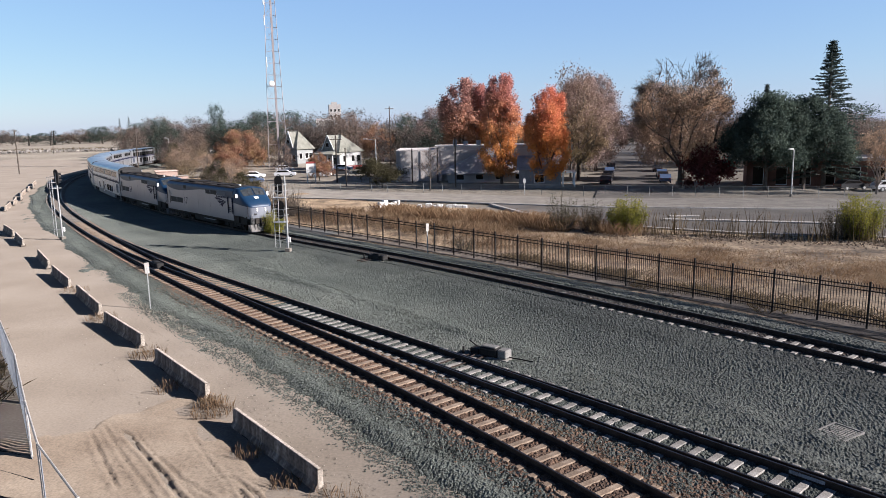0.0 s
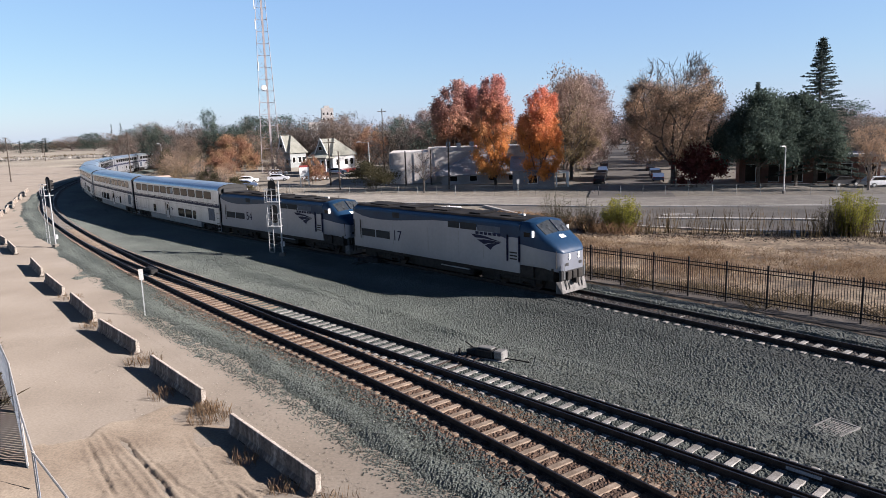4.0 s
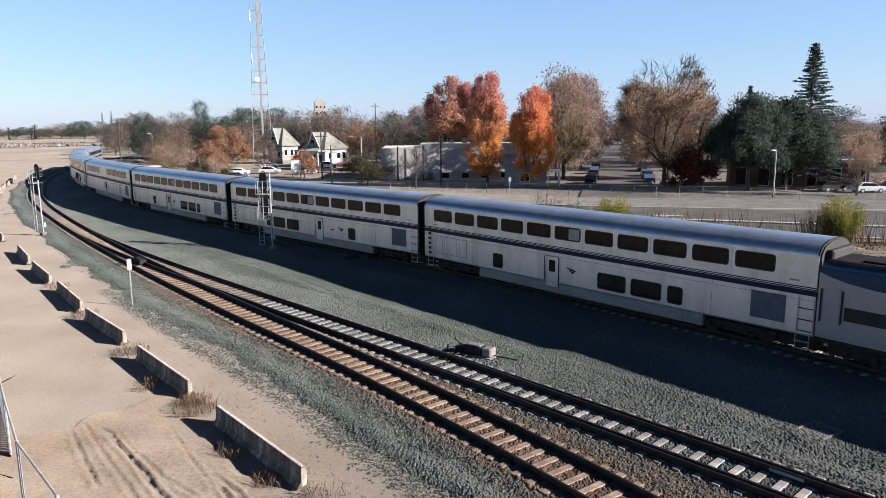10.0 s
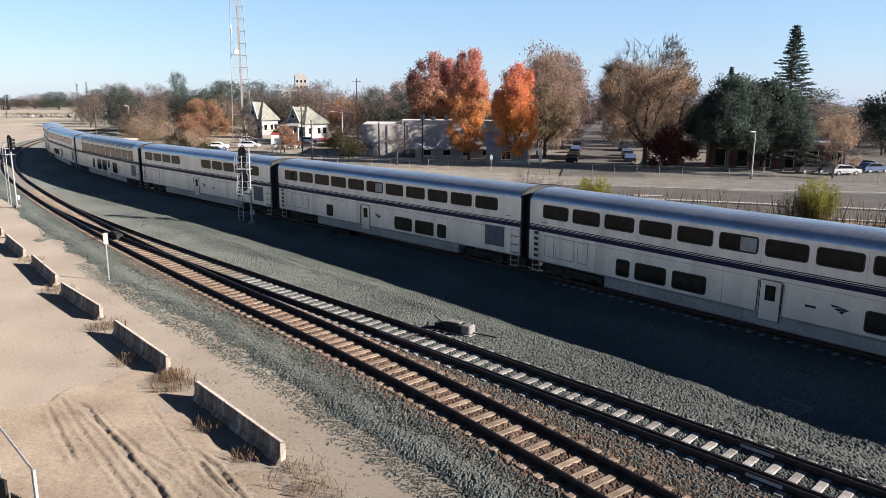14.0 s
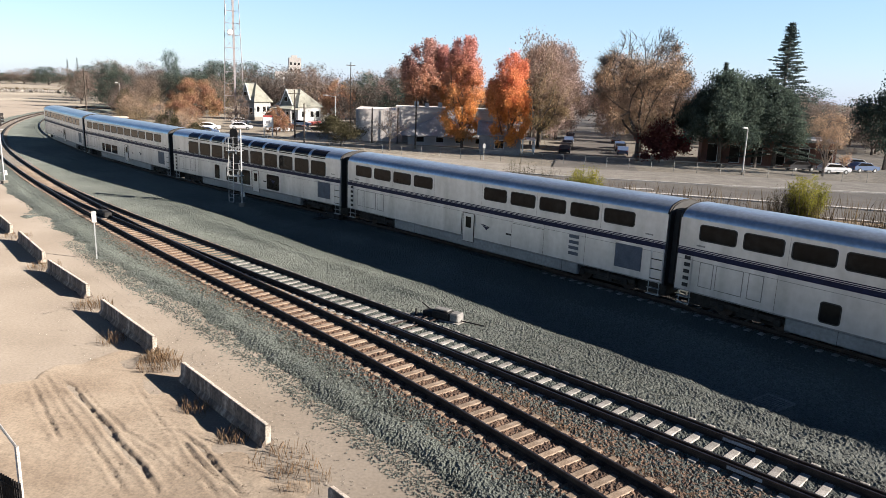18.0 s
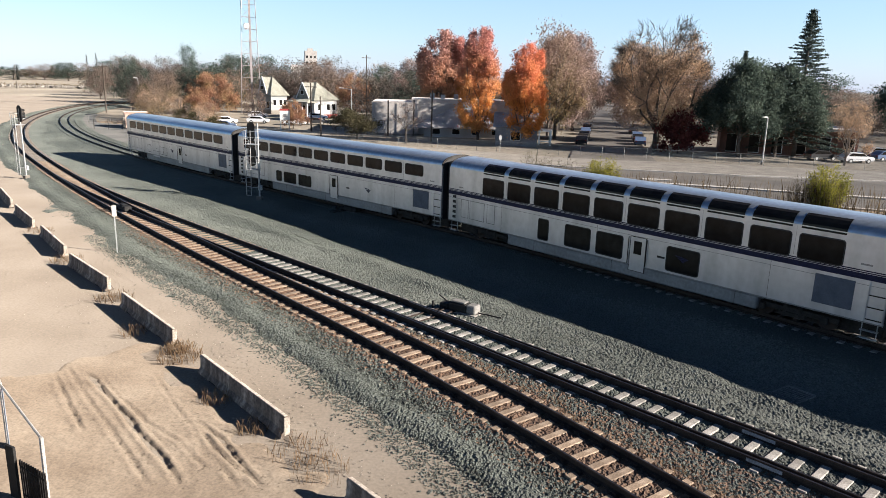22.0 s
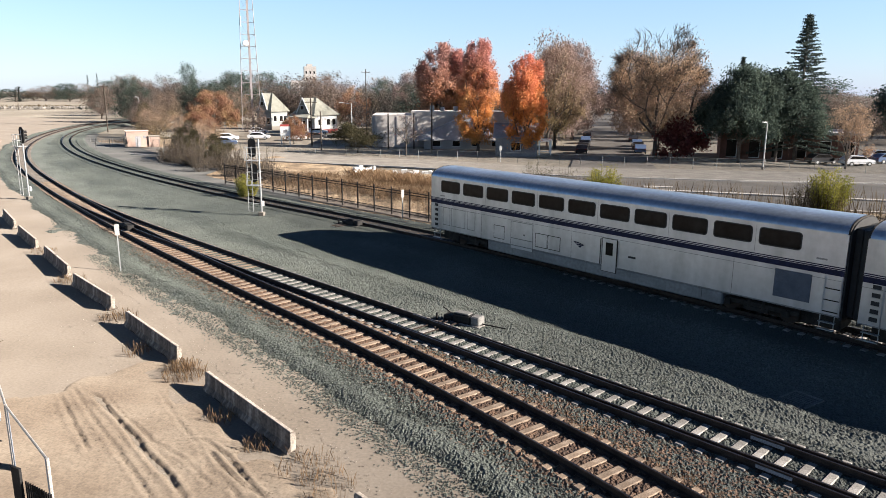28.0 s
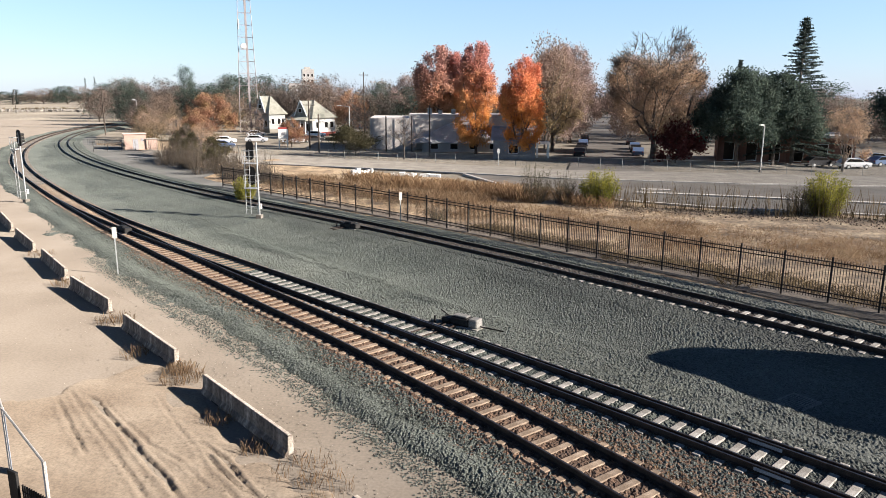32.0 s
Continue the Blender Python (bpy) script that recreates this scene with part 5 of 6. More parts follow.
        lim = w / 2 * math.sqrt(max(0.02, 1 - (2 * max(0, min(1, z)) ** .85 - 1) ** 2))
        return math.hypot(p[0] - lean * h, p[1]) < lim * 1.05 and p[2] < h

    def branch(p, d, length, r, lev):
        q = p + d * length
        k = 0
        while not inside(q) and k < 5:
            length *= .72
            q = p + d * length
            k += 1
        mid = (p + q) / 2 + rng.normal(0, .05 * length, 3)
        rows.append((tuple(p), tuple(mid), r, r * .8))
        rows.append((tuple(mid), tuple(q), r * .8, r * .6))
        if lev <= 2:
            tips.append(mid)
        if lev == 0:
            tips.append(q)
            return
        for _ in range(3 if lev > 1 else 4):
            nd = d * (.75 + upright * .3) + rng.normal(0, .55, 3) + np.array((0, 0, upright * .45))
            nd /= np.linalg.norm(nd)
            branch(q, nd, length * rng.uniform(.6, .85), r * .58, lev - 1)
    n = 6
    for i in range(n):
        a = 2 * math.pi * i / n + rng.uniform(-.4, .4)
        t = rng.uniform(.35, 1.05)
        sp = (1 - upright) * 1.15 + .25
        d = np.array((math.cos(a) * sp, math.sin(a) * sp, rng.uniform(.35, 1.0) + upright * .5))
        d /= np.linalg.norm(d)
        branch(top * min(1, .75 + .3 * t), d, (h * (1 - bare)) * rng.uniform(.28, .40), r0 * .55, levels - 2)
    up = np.array((lean * .3, 0, 1.0))
    branch(top, up / np.linalg.norm(up), h * (1 - bare) * .36, r0 * .75, levels - 1)
    return rows, tips


MODELS = {}


def broadleaf(key, h, w, leaf, bark, count, spread, size, seed, levels=4, bare=.25, upright=.5, fill=0, top=1.0, low=.10, twigs=0):
    rng = np.random.default_rng(seed)
    rows, tips = grow(rng, h, w, levels, bare, 0, upright)
    while fill > 0:
        z = rng.uniform(low, .98) * top
        lim = w / 2 * math.sqrt(max(.03, 1 - (2 * z ** .75 - 1) ** 2))
        a = rng.uniform(0, 6.28)
        r = lim * rng.uniform(.35, 1.0) ** .5 * (.95 + .75 * noise.noise((math.cos(a) * 1.3 + seed, math.sin(a) * 1.3, z * 4.5)))
        p = np.array((r * math.cos(a), r * math.sin(a), z * h))
        if noise.noise((p[0] * .55 + seed, p[1] * .55, p[2] * .42)) > -.02:
            tips.append(p)
            fill -= 1
    tips = [p for p in tips if p[2] > low * h * .9]
    if twigs:
        for p in [p for p in tips if p[2] > .45 * h] * twigs:
            d = np.array((p[0] * .5, p[1] * .5, h * .12)) + rng.normal(0, .09 * h, 3)
            rows.append((tuple(p), tuple(p + d / np.linalg.norm(d) * rng.uniform(.6, 1.9)), .028, .012))
    cl = leaf_cloud(rng, [p for p in tips if not twigs or p[2] < h * (.62 + .25 * rng.uniform())], spread, count, size)
    q = np.array(cl[0])
    return (float(np.percentile(q[:, 2], 99.3)) if not twigs else max(r[1][2] for r in rows), 2 * float(np.percentile(np.hypot(q[:, 0], q[:, 1]), 96)), sticks(rows), bark, cl, leaf)


def conifer_model(h, w, seed, gaps=.9, whorls=190):
    rng = np.random.default_rng(seed)
    rows = [((0, 0, -.3), (0, 0, h * .5), h * .016, h * .010), ((0, 0, h * .5), (0, 0, h), h * .010, .03)]
    centres = []
    for k in range(whorls):
        z = h * (.08 + .91 * (k + rng.uniform(-.5, .5)) / whorls)
        f = 1 - z / h
        a = k * 2.4 + rng.uniform(-.5, .5)
        r = max(.2, w / 2 * f ** .9 * rng.uniform(.55, 1.12))
        lift = (.10 - .22 * f) * r + rng.uniform(-.12, .12)
        e = (r * math.cos(a), r * math.sin(a), z + lift)
        rows.append(((0, 0, z), e, .045 * f + .015, .012))
        for q in np.linspace(.25, 1, 4 + int(r * 2.2)):
            centres.append((e[0] * q, e[1] * q, z + lift * q * q))
    cl = leaf_cloud(rng, centres, .26, 16, .13, .35)
    return (h, .86 * w, sticks(rows), BARK, cl, L_CONIFER)


def shrub_model(h, w, leaf, stems, count, spread, size, seed):
    """Many thin stems fanning out of the ground, leafed along their length."""
    rng = np.random.default_rng(seed)
    rows, centres = [], []
    for _ in range(stems):
        a, q = rng.uniform(0, 6.28), math.sqrt(rng.uniform())
        b = np.array((q * w * .22 * math.cos(a), q * w * .22 * math.sin(a), -.2))
        t = np.array((q * w * .5 * math.cos(a), q * w * .5 * math.sin(a), h * rng.uniform(.45, 1) * (1 - .35 * q * q)))
        rows.append((tuple(b), tuple(t), .022, .008))
        centres += [tuple(b + (t - b) * f) for f in (.3, .5, .68, .84, .98)]
    return (h, w, sticks(rows, 4), BARK, leaf_cloud(rng, centres, spread, count // 5, size), leaf)


def plant_tree(model, x, y, h, w, label, name="tree", group="", turn=None, sink=0.0):
    """A tree after one of the models, made to its own height and width."""
    if model not in MODELS:
        mh, mw, st, bark, cl, leaf = MODEL_SPECS[model]()
        ob = thing(name, label, "tree", group)
        part("trunk", st, bark, ob, "bark-covered trunk and limbs")
        part("crown", cl, leaf, ob)
        MODELS[model] = (ob, mh, mw, [False])
    ob, mh, mw, used = MODELS[model]
    m = pose(x, y, -.2 - sink, 0, 0, random.uniform(0, 360) if turn is None else turn) @ Matrix.Diagonal((w / mw, w / mw, h / mh, 1))
    if not used[0]:
        used[0] = True
        ob.matrix_basis = m
        new_ob = ob
    else:
        new_ob = copy_thing(ob, Matrix.Identity(4))
        new_ob.matrix_basis = m
        new_ob.name = name
    return tagged(new_ob, label, "tree", group)


MODEL_SPECS = {
    "maple": lambda: broadleaf("maple", 17, 8, L_ORANGE, BARK, 95, .52, .15, 3, 4, .06, .8, 260),
    "maple_rust": lambda: broadleaf("maple_rust", 17, 8, L_RUST, BARK, 80, .58, .17, 4, 4, .06, .8, 250, low=.25),
    "maple_red": lambda: broadleaf("maple_red", 15, 7, L_RED, BARK, 100, .5, .15, 5, 4, .05, .85, 220),
    "brown": lambda: broadleaf("brown", 17, 12, L_BROWN, BARK, 64, .7, .14, 6, 4, .16, .45, 280, low=.24),
    "dusky": lambda: broadleaf("dusky", 16, 11, L_PINK, BARK, 60, .7, .15, 7, 4, .12, .45, 240),
    "big_bare": lambda: broadleaf("big_bare", 20, 14, L_TAN, BARK, 52, .8, .12, 8, 5, .17, .5, 460, .72, low=.24, twigs=4),
    "oak": lambda: broadleaf("oak", 13.5, 14, L_DARK, BARK, 110, .75, .17, 9, 4, .24, .2, 230, low=.33),
    "evergreen": lambda: broadleaf("evergreen", 14, 10, L_DARK, BARK, 75, .75, .17, 10, 4, .15, .5),
    "round_orange": lambda: broadleaf("round_orange", 10, 10, L_ROUND, BARK, 70, .65, .15, 11, 4, .14, .3, 90),
    "round_rust": lambda: broadleaf("round_rust", 10, 10, L_ROUND, BARK, 70, .65, .15, 12, 4, .14, .3, 90),
    "grey": lambda: broadleaf("grey", 12, 11, L_GREY, BARK, 46, .8, .12, 21, 4, .12, .45, 60),
    "brush": lambda: shrub_model(4.2, 3.4, L_STEM, 60, 30, .22, .035, 22),
    "bg_grey": lambda: broadleaf("bg_grey", 12, 11, L_GREY, BARK, 30, .9, .16, 21, 3, .12, .45, 90),
    "bg_dusky": lambda: broadleaf("bg_dusky", 13, 11, L_DULL, BARK, 30, .9, .16, 27, 3, .12, .45, 90),
    "bg_brown": lambda: broadleaf("bg_brown", 13, 11, L_SCRUB, BARK, 30, .9, .16, 28, 3, .12, .45, 90),
    "bg_evergreen": lambda: broadleaf("bg_evergreen", 13, 10, L_DARK, BARK, 38, .85, .17, 29, 3, .12, .5, 100),
    "bg_conifer": lambda: conifer_model(20, 8, 30, 1.8, 50),
    "bare": lambda: broadleaf("bare", 6.5, 6, L_PINK, BARK, 2, .3, .08, 13, 4, .3, .5),
    "tan_small": lambda: broadleaf("tan_small", 8.5, 5.5, L_TAN, BARK_PALE, 24, .45, .08, 14, 4, .12, .9),
    "olive": lambda: broadleaf("olive", 5, 6, L_GREEN, BARK, 44, .45, .09, 15, 4, .15, .3),
    "shrub_lime": lambda: shrub_model(3.6, 3.3, L_LIME, 110, 130, .20, .055, 16),
    "shrub_olive": lambda: shrub_model(3, 3.4, L_GREEN, 70, 50, .20, .042, 17),
    "shrub_red": lambda: broadleaf("shrub_red", 5.4, 6.4, leaf_mat("wine_leaves", [(.075, .026, .026), (.13, .044, .042), (.18, .07, .058)]), BARK, 30, .5, .18, 18, 4, .08, .4),
    "conifer": lambda: conifer_model(21, 14, 19, 1.15),
    "far_conifer": lambda: conifer_model(22, 8, 20, 1.8),
}

PARK = "autumn trees of the park"
for model, x, y, h, w, label in (
        ("maple_rust", 4.7, 154.0, 19.3, 11.0, "tall maple with thinning rust-coloured leaves"),
        ("maple", 10.2, 121.6, 18.0, 7.6, "tall maple with orange autumn leaves over bare top twigs"),
        ("maple", 9.0, 154.0, 18.2, 8.4, "tall maple with orange leaves beside its taller neighbour"),
        ("maple_red", 16.6, 112.0, 15.1, 6.8, "dense maple with bright red-orange leaves"),
        ("brown", 24.6, 128.0, 17.4, 12.4, "broad tree with sparse brown autumn leaves"),
        ("dusky", 27.6, 142.0, 19.0, 12.0, "tall tree with dusky bare twigs"),
        ("dusky", 33.0, 152.0, 19.5, 13.0, "tall dusky tree at the side of the street"),
        ("dusky", 48.0, 158.0, 18.0, 12.0, "dusky bare-twigged tree across the street"),
        ("big_bare", 36.6, 108.6, 20.3, 15.0, "great spreading tree, nearly bare at the top with tan leaves"),
        ("brown", 42.5, 124.0, 14.5, 11.5, "broad tree with golden brown leaves beside the street"),
        ("oak", 47.3, 103.0, 13.4, 12.6, "broad dense dark evergreen oak"),
        ("oak", 53.4, 104.0, 13.0, 12.6, "broad dense dark evergreen oak beside the conifer"),
        ("conifer", 56.6, 104.6, 21.4, 12.6, "tall dark conifer with layered drooping branches"),
        ("evergreen", 76.0, 107.0, 15.5, 11.0, "tall dark tree beside the car park"),
        ("far_conifer", 64.4, 142.0, 17.2, 6.0, "slim dark conifer behind the oaks"),
        ("tan_small", 58.4, 94.4, 8.6, 5.8, "small tree with upright tan twigs"),
        ("shrub_red", 39.4, 106.0, 6.4, 8.0, "wine-red shrub below the oak"),
        ("olive", -10.2, 118.3, 4.9, 8.6, "low spreading olive-brown tree on the lot"),
        ("bare", -2.0, 111.9, 6.7, 6.0, "small bare tree before the white hall"),
        ("round_orange", -50.5, 178.0, 9.6, 11.8, "round autumn tree with orange and red leaves"),
        ("round_rust", -16.6, 187.0, 10.6, 10.0, "round rust-orange tree beside the white house"),
        ("bg_evergreen", -89, 280, 19.4, 11, "tall dark evergreen near the railway curve"),
        ("bg_evergreen", -97, 378, 19, 16, "dark evergreen behind the tower"),
        ("bg_evergreen", -76, 366, 18.4, 20, "broad dark evergreen behind the houses"),
        ("bg_dusky", -116, 308, 14, 16, "brown bare-twigged tree near the railway curve"),
        ("bg_brown", -39.5, 298, 16, 18, "broad brown autumn tree behind the houses"),
        ("bg_evergreen", -9.6, 191, 12.8, 11, "dark evergreen behind the white hall"),
        ("dusky", -2.2, 184, 14.4, 11, "brown bare-twigged tree behind the white hall"),
        ("bg_conifer", -301, 667, 23, 8, "far dark conifer on the plain"),
        ("bg_conifer", -288, 657, 24, 9, "far dark conifer on the plain beside its neighbour"),
        ("bg_evergreen", -161, 415, 16.5, 9, "far dark evergreen near the open plain"),
        ("round_rust", -24, 137, 5.2, 5.0, "small rust-coloured tree in the car park")):
    plant_tree(model, x, y, h, w, label, "conifer" if "conifer" in model else "tree", PARK)
for x, y, h, w, mod in ((-37, 118, 4.2, 5, "bg_brown"), (-53, 143, 6.2, 6.5, "tan_small"), (-58, 157, 7, 7, "olive"), (-70, 200, 9, 10, "bg_dusky"), (-78, 225, 10, 12, "bg_brown"), (-60, 215, 10, 11, "bg_dusky"), (-52, 205, 9, 10, "bg_brown"), (-90, 255, 11, 13, "bg_dusky"), (-41, 140, 4.5, 6, "bg_brown"), (-50, 137.6, 6.8, 7.6, "bg_brown"), (-33.5, 112, 5.0, 5, "tan_small"), (-56, 150, 7, 7, "bg_brown"), (-62, 164, 8, 8, "bg_dusky"), (-46, 150, 6, 7, "round_rust"), (-66, 190, 9, 9, "bg_brown"), (-36, 158, 7, 6, "bg_dusky"), (-30, 108, 3.6, 4.5, "olive"), (-36.5, 113, 5.2, 4.6, "olive"), (-32.5, 104, 4.4, 4.0, "olive"), (-27, 95, 3.0, 3.2, "olive"), (-39, 119, 6.2, 4.5, "bare"), (-34.5, 109, 5.6, 4.0, "bare"), (-30, 100, 4.8, 3.6, "bare"), (-41, 123, 6.0, 4.5, "tan_small")):
    plant_tree(mod, x, y, h, w, "scrubby tree with thin autumn leaves by the railway curve", "tree", "scrub by the curve")
for x, y, h, w, mod, label in ((34.9, 58.4, 4.2, 3.8, "shrub_lime", "yellow-green bush beside the road"), (11.2, 66.0, 4.3, 3.2, "shrub_olive", "thin olive bush beside the road"), (17.0, 64.4, 3.7, 3.7, "shrub_lime", "yellowing bush beside the road"),
                               (13.9, 65.3, 3.6, 3.0, "shrub_olive", "thin olive bush beside the road"), (32.9, 58.4, 3.5, 2.6, "shrub_olive", "thin grey-green bush beside the road"), (-16.4, 67.0, 2.6, 2.4, "shrub_lime", "yellow-green bush behind the signal"), (1.6, 56.2, 1.5, 2.2, "shrub_olive", "low olive bush behind the iron fence")):
    plant_tree(mod, x, y, h, w, label, "bush", "bushes by the road")

brush_rng = np.random.default_rng(15)
for k in range(46):
    f = k / 45
    plant_tree("brush", -37 + 20.5 * f + brush_rng.uniform(-2.5, 2.5), 106 - 26 * f + brush_rng.uniform(-3, 3), brush_rng.uniform(2.6, 5.4) * (1 - .45 * f), brush_rng.uniform(2.4, 3.8),
               "clump of thin dry stems beside the railway", "bush", "scrub by the curve")
# rows of trees that close the view behind the park and the houses
rng = np.random.default_rng(77)
kinds = ["bg_grey", "bg_dusky", "bg_evergreen", "bg_grey", "bg_brown", "bg_grey", "bg_dusky", "bg_grey"]
for i in range(110):
    a = radians(-24 + 66 * i / 109) + rng.uniform(-.012, .012)
    r = rng.uniform(165, 240) if math.degrees(a) > -4 else rng.uniform(215, 330)
    if 12.6 < math.degrees(a) < 17.6:
        r = 330
    h = rng.uniform(8, 13.5) * (r / 200) ** .6
    plant_tree(kinds[int(rng.integers(len(kinds)))], r * math.sin(a), r * math.cos(a), h, h * rng.uniform(.9, 1.4), "tree of a mixed autumn row behind the houses", "tree", "background trees")
for s in (-1, 1):
    for k in range(7):
        yy = 124 + 22 * k
        xx = 30.9 + (yy - 114) * .262 + s * (10.5 + rng.uniform(0, 2))
        plant_tree(kinds[int(rng.integers(len(kinds)))], xx, yy, rng.uniform(15, 19), rng.uniform(10, 13), "street tree with thinning autumn leaves", "tree", "street trees", sink=-1.2)
for i in range(40):
    a = radians(-40 + 25 * i / 39) + rng.uniform(-.006, .006)
    r = rng.uniform(620, 820)
    h = rng.uniform(8, 17)
    plant_tree("bg_grey" if i % 2 else "bg_evergreen", (r + 190) * math.sin(a + .008), (r + 190) * math.cos(a + .008), rng.uniform(6, 10), rng.uniform(20, 34), "low distant tree in the hedge along the plain", "tree", "distant trees")
    plant_tree(["bg_evergreen", "bg_dusky", "bg_brown", "bg_conifer", "bg_evergreen", "bg_grey"][int(rng.integers(6))], r * math.sin(a), r * math.cos(a), h, h * rng.uniform(1.1, 2.2), "distant tree on the edge of the plain", "tree", "distant trees")


def strewn(name, label, category, rows, leaf, seed, lean=.22, size=.10, height=.8):
    """Dry stalks and blades over patches (x, y, radius), one object."""
    rng = np.random.default_rng(seed)
    vs, fs = [], []
    for x, y, r, n in rows:
        for _ in range(n):
            a, q = rng.uniform(0, 6.28), r * math.sqrt(rng.uniform())
            px_, py = x + q * math.cos(a), y + q * math.sin(a)
            h = height * rng.uniform(.4, 1.3)
            lx, ly = rng.normal(0, lean * h, 2)
            wx, wy = rng.normal(0, size, 2)
            k = len(vs)
            vs += [(px_ - wx * .5, py - wy * .5, -.15), (px_ + wx * .5, py + wy * .5, -.15), (px_ + lx + wx * .3, py + ly + wy * .3, h * .7), (px_ + lx * 1.5, py + ly * 1.5, h)]
            fs += [(k, k + 1, k + 2), (k, k + 2, k + 3)]
    return tagged(part(name, (vs, [], fs), leaf), label, category, kind="stuff")


rng = np.random.default_rng(5)
strewn("dry_stalks", "tall dry orange-brown weed stalks behind the iron fence", "weeds",
       [(x, y, 3.0, 520) for x, y in [(-14 + 20 * f + rng.uniform(-2, 2), 80 - 16 * f + rng.uniform(-4, 5)) for f in np.linspace(0, 1, 26)]], L_STRAW, 1, lean=.3, size=.010, height=.55)
strewn("kerb_weeds", "tall dry orange-brown weeds before the kerb", "weeds",
       [(-6 + 21 * f + rng.uniform(-1.5, 1.5), 80.5 - 15.5 * f + rng.uniform(-2.5, 2.5), 2.2, 420) for f in np.linspace(0, 1, 22)], L_WEED, 19, lean=.3, size=.014, height=.95)
strewn("roadside_reeds", "thin grey-brown reeds along the kerb", "weeds",
       [(x, 70.5 - x * .385 + rng.uniform(-.8, .8), .9, 26) for x in np.linspace(18, 50, 42)], L_STEM, 2, lean=.09, size=.03, height=2.1)
strewn("fence_scrub", "dark dead weeds and twigs along the iron fence", "weeds",
       [(5 + 24 * f + rng.uniform(-1, 1), 51.5 - 26.5 * f + rng.uniform(-.5, 2.2), 1.2, 120) for f in np.linspace(0, 1, 60)], L_STEM, 9, lean=.8, size=.012, height=.22)
strewn("grass_tufts", "low dry grass tufts on the strip beside the railway", "grass",
       [(4 + 40 * f + rng.uniform(-3, 3), 57 - 30 * f + rng.uniform(0, 10), 3.2, 700) for f in np.linspace(0, 1, 60)], L_STRAW, 3, lean=.5, size=.012, height=.13)
strewn("yard_edge_weeds", "dead weeds and litter along the screened fence", "weeds",
       [(-17.5 - 12 * f + rng.uniform(-1.2, .2), 25.5 + 17 * f, .9, 110) for f in np.linspace(0, 1, 22)], L_STEM, 8, lean=.7, size=.03, height=.35)
strewn("barrier_weeds", "dry weeds grown against the concrete barriers", "weeds",
       [(-8.4, 23.8, .8, 300), (-8.7, 24.6, .5, 260), (-13.4, 30.4, .8, 220), (-18.6, 36.8, .8, 180), (-4.6, 18.6, .5, 100), (-3.0, 17.3, .9, 160), (-6.2, 20.4, .5, 100), (-11, 26.2, .6, 120), (-23.4, 43.6, .8, 120), (-2.4, 16.4, .8, 120)], L_STRAW, 4, size=.009, height=.22)
strewn("track_weeds", "dry weeds between the two near tracks", "weeds",
       [(2.5 + 5.8 * f + rng.uniform(-.3, .3), 22.8 - 8 * f + rng.uniform(-.3, .3), .4, 45) for f in np.linspace(-.4, 1, 24)], L_STRAW, 6, size=.008, height=.10)

# ------------------------------------------------------------------ buildings, poles and vehicles
STUCCO = mat("pale_stucco", [(.36, .335, .315), (.42, .395, .375), (.47, .445, .425)], .35, 6, .9, .3, .01, contrast=.12)
SLATE = mat("grey_roofing", [(.18, .18, .19), (.24, .24, .25), (.30, .30, .31)], .6, 9, .85, .3, .02)
SHINGLE = mat("green_grey_shingles", [(.172, .172, .140), (.234, .234, .195), (.289, .281, .242)], .8, 12, .9, .4, .02)
DULL_SIDING = mat("weathered_siding", [(.17, .18, .175), (.23, .24, .235)], .8, 10, .75, .1, .004, contrast=.12)
SIDING = mat("white_siding", [(.30, .30, .295), (.38, .38, .375)], .8, 10, .7, .1, .004, contrast=.1)
BRICK = mat("brown_brick", [(.101, .051, .037), (.148, .074, .055), (.195, .101, .078)], .7, 14, .9, .4, .01)
WOOD_POLE = mat("pole_wood", [(.039, .030, .023), (.070, .055, .043), (.101, .082, .066)], 2, 20, .9, .5, .02)
TRIM_RED = mat("red_paint", [(.172, .023, .020), (.265, .043, .035)], 1.5, 10, .7, .1, .005)


def poly_prism(pts, z0, z1):
    bm = bmesh.new()
    a = [bm.verts.new((x, y, z0)) for x, y in pts]
    b = [bm.verts.new((x, y, z1)) for x, y in pts]
    n = len(pts)
    bm.faces.new(a[::-1]), bm.faces.new(b)
    for i in range(n):
        bm.faces.new((a[i], a[(i + 1) % n], b[(i + 1) % n], b[i]))
    bmesh.ops.recalc_face_normals(bm, faces=bm.faces)
    return bm


def hip_roof(w, d, z0, z1, over, ridge, thick=.18):
    """A hipped roof over w by d with a ridge of the given length along x."""
    a, b, r = w / 2 + over, d / 2 + over, ridge / 2
    vs = [(-a, -b, z0), (a, -b, z0), (a, b, z0), (-a, b, z0), (-r, 0, z1), (r, 0, z1)]
    lo = [(x, y, z0 - thick) for x, y, _ in vs[:4]]
    fs = [(0, 1, 5, 4), (1, 2, 5), (2, 3, 4, 5), (3, 0, 4), (6, 9, 8, 7), (0, 6, 7, 1), (1, 7, 8, 2), (2, 8, 9, 3), (3, 9, 6, 0)]
    return vs + lo, [], fs


def building_window(ob, x, y, z, w, h, along, glass=PANE):
    """A framed window on a wall; along is 'x' for a wall facing -y and 'y' for one facing -x or +x."""
    t = .06
    dims = (lambda g: (x - w / 2 - g, x + w / 2 + g, y - t, y + t, z - h / 2 - g, z + h / 2 + g)) if along == "x" else (lambda g: (x - t, x + t, y - w / 2 - g, y + w / 2 + g, z - h / 2 - g, z + h / 2 + g))
    fr = part("window", boxed(*dims(.09)), WHITE, ob)
    t = .08
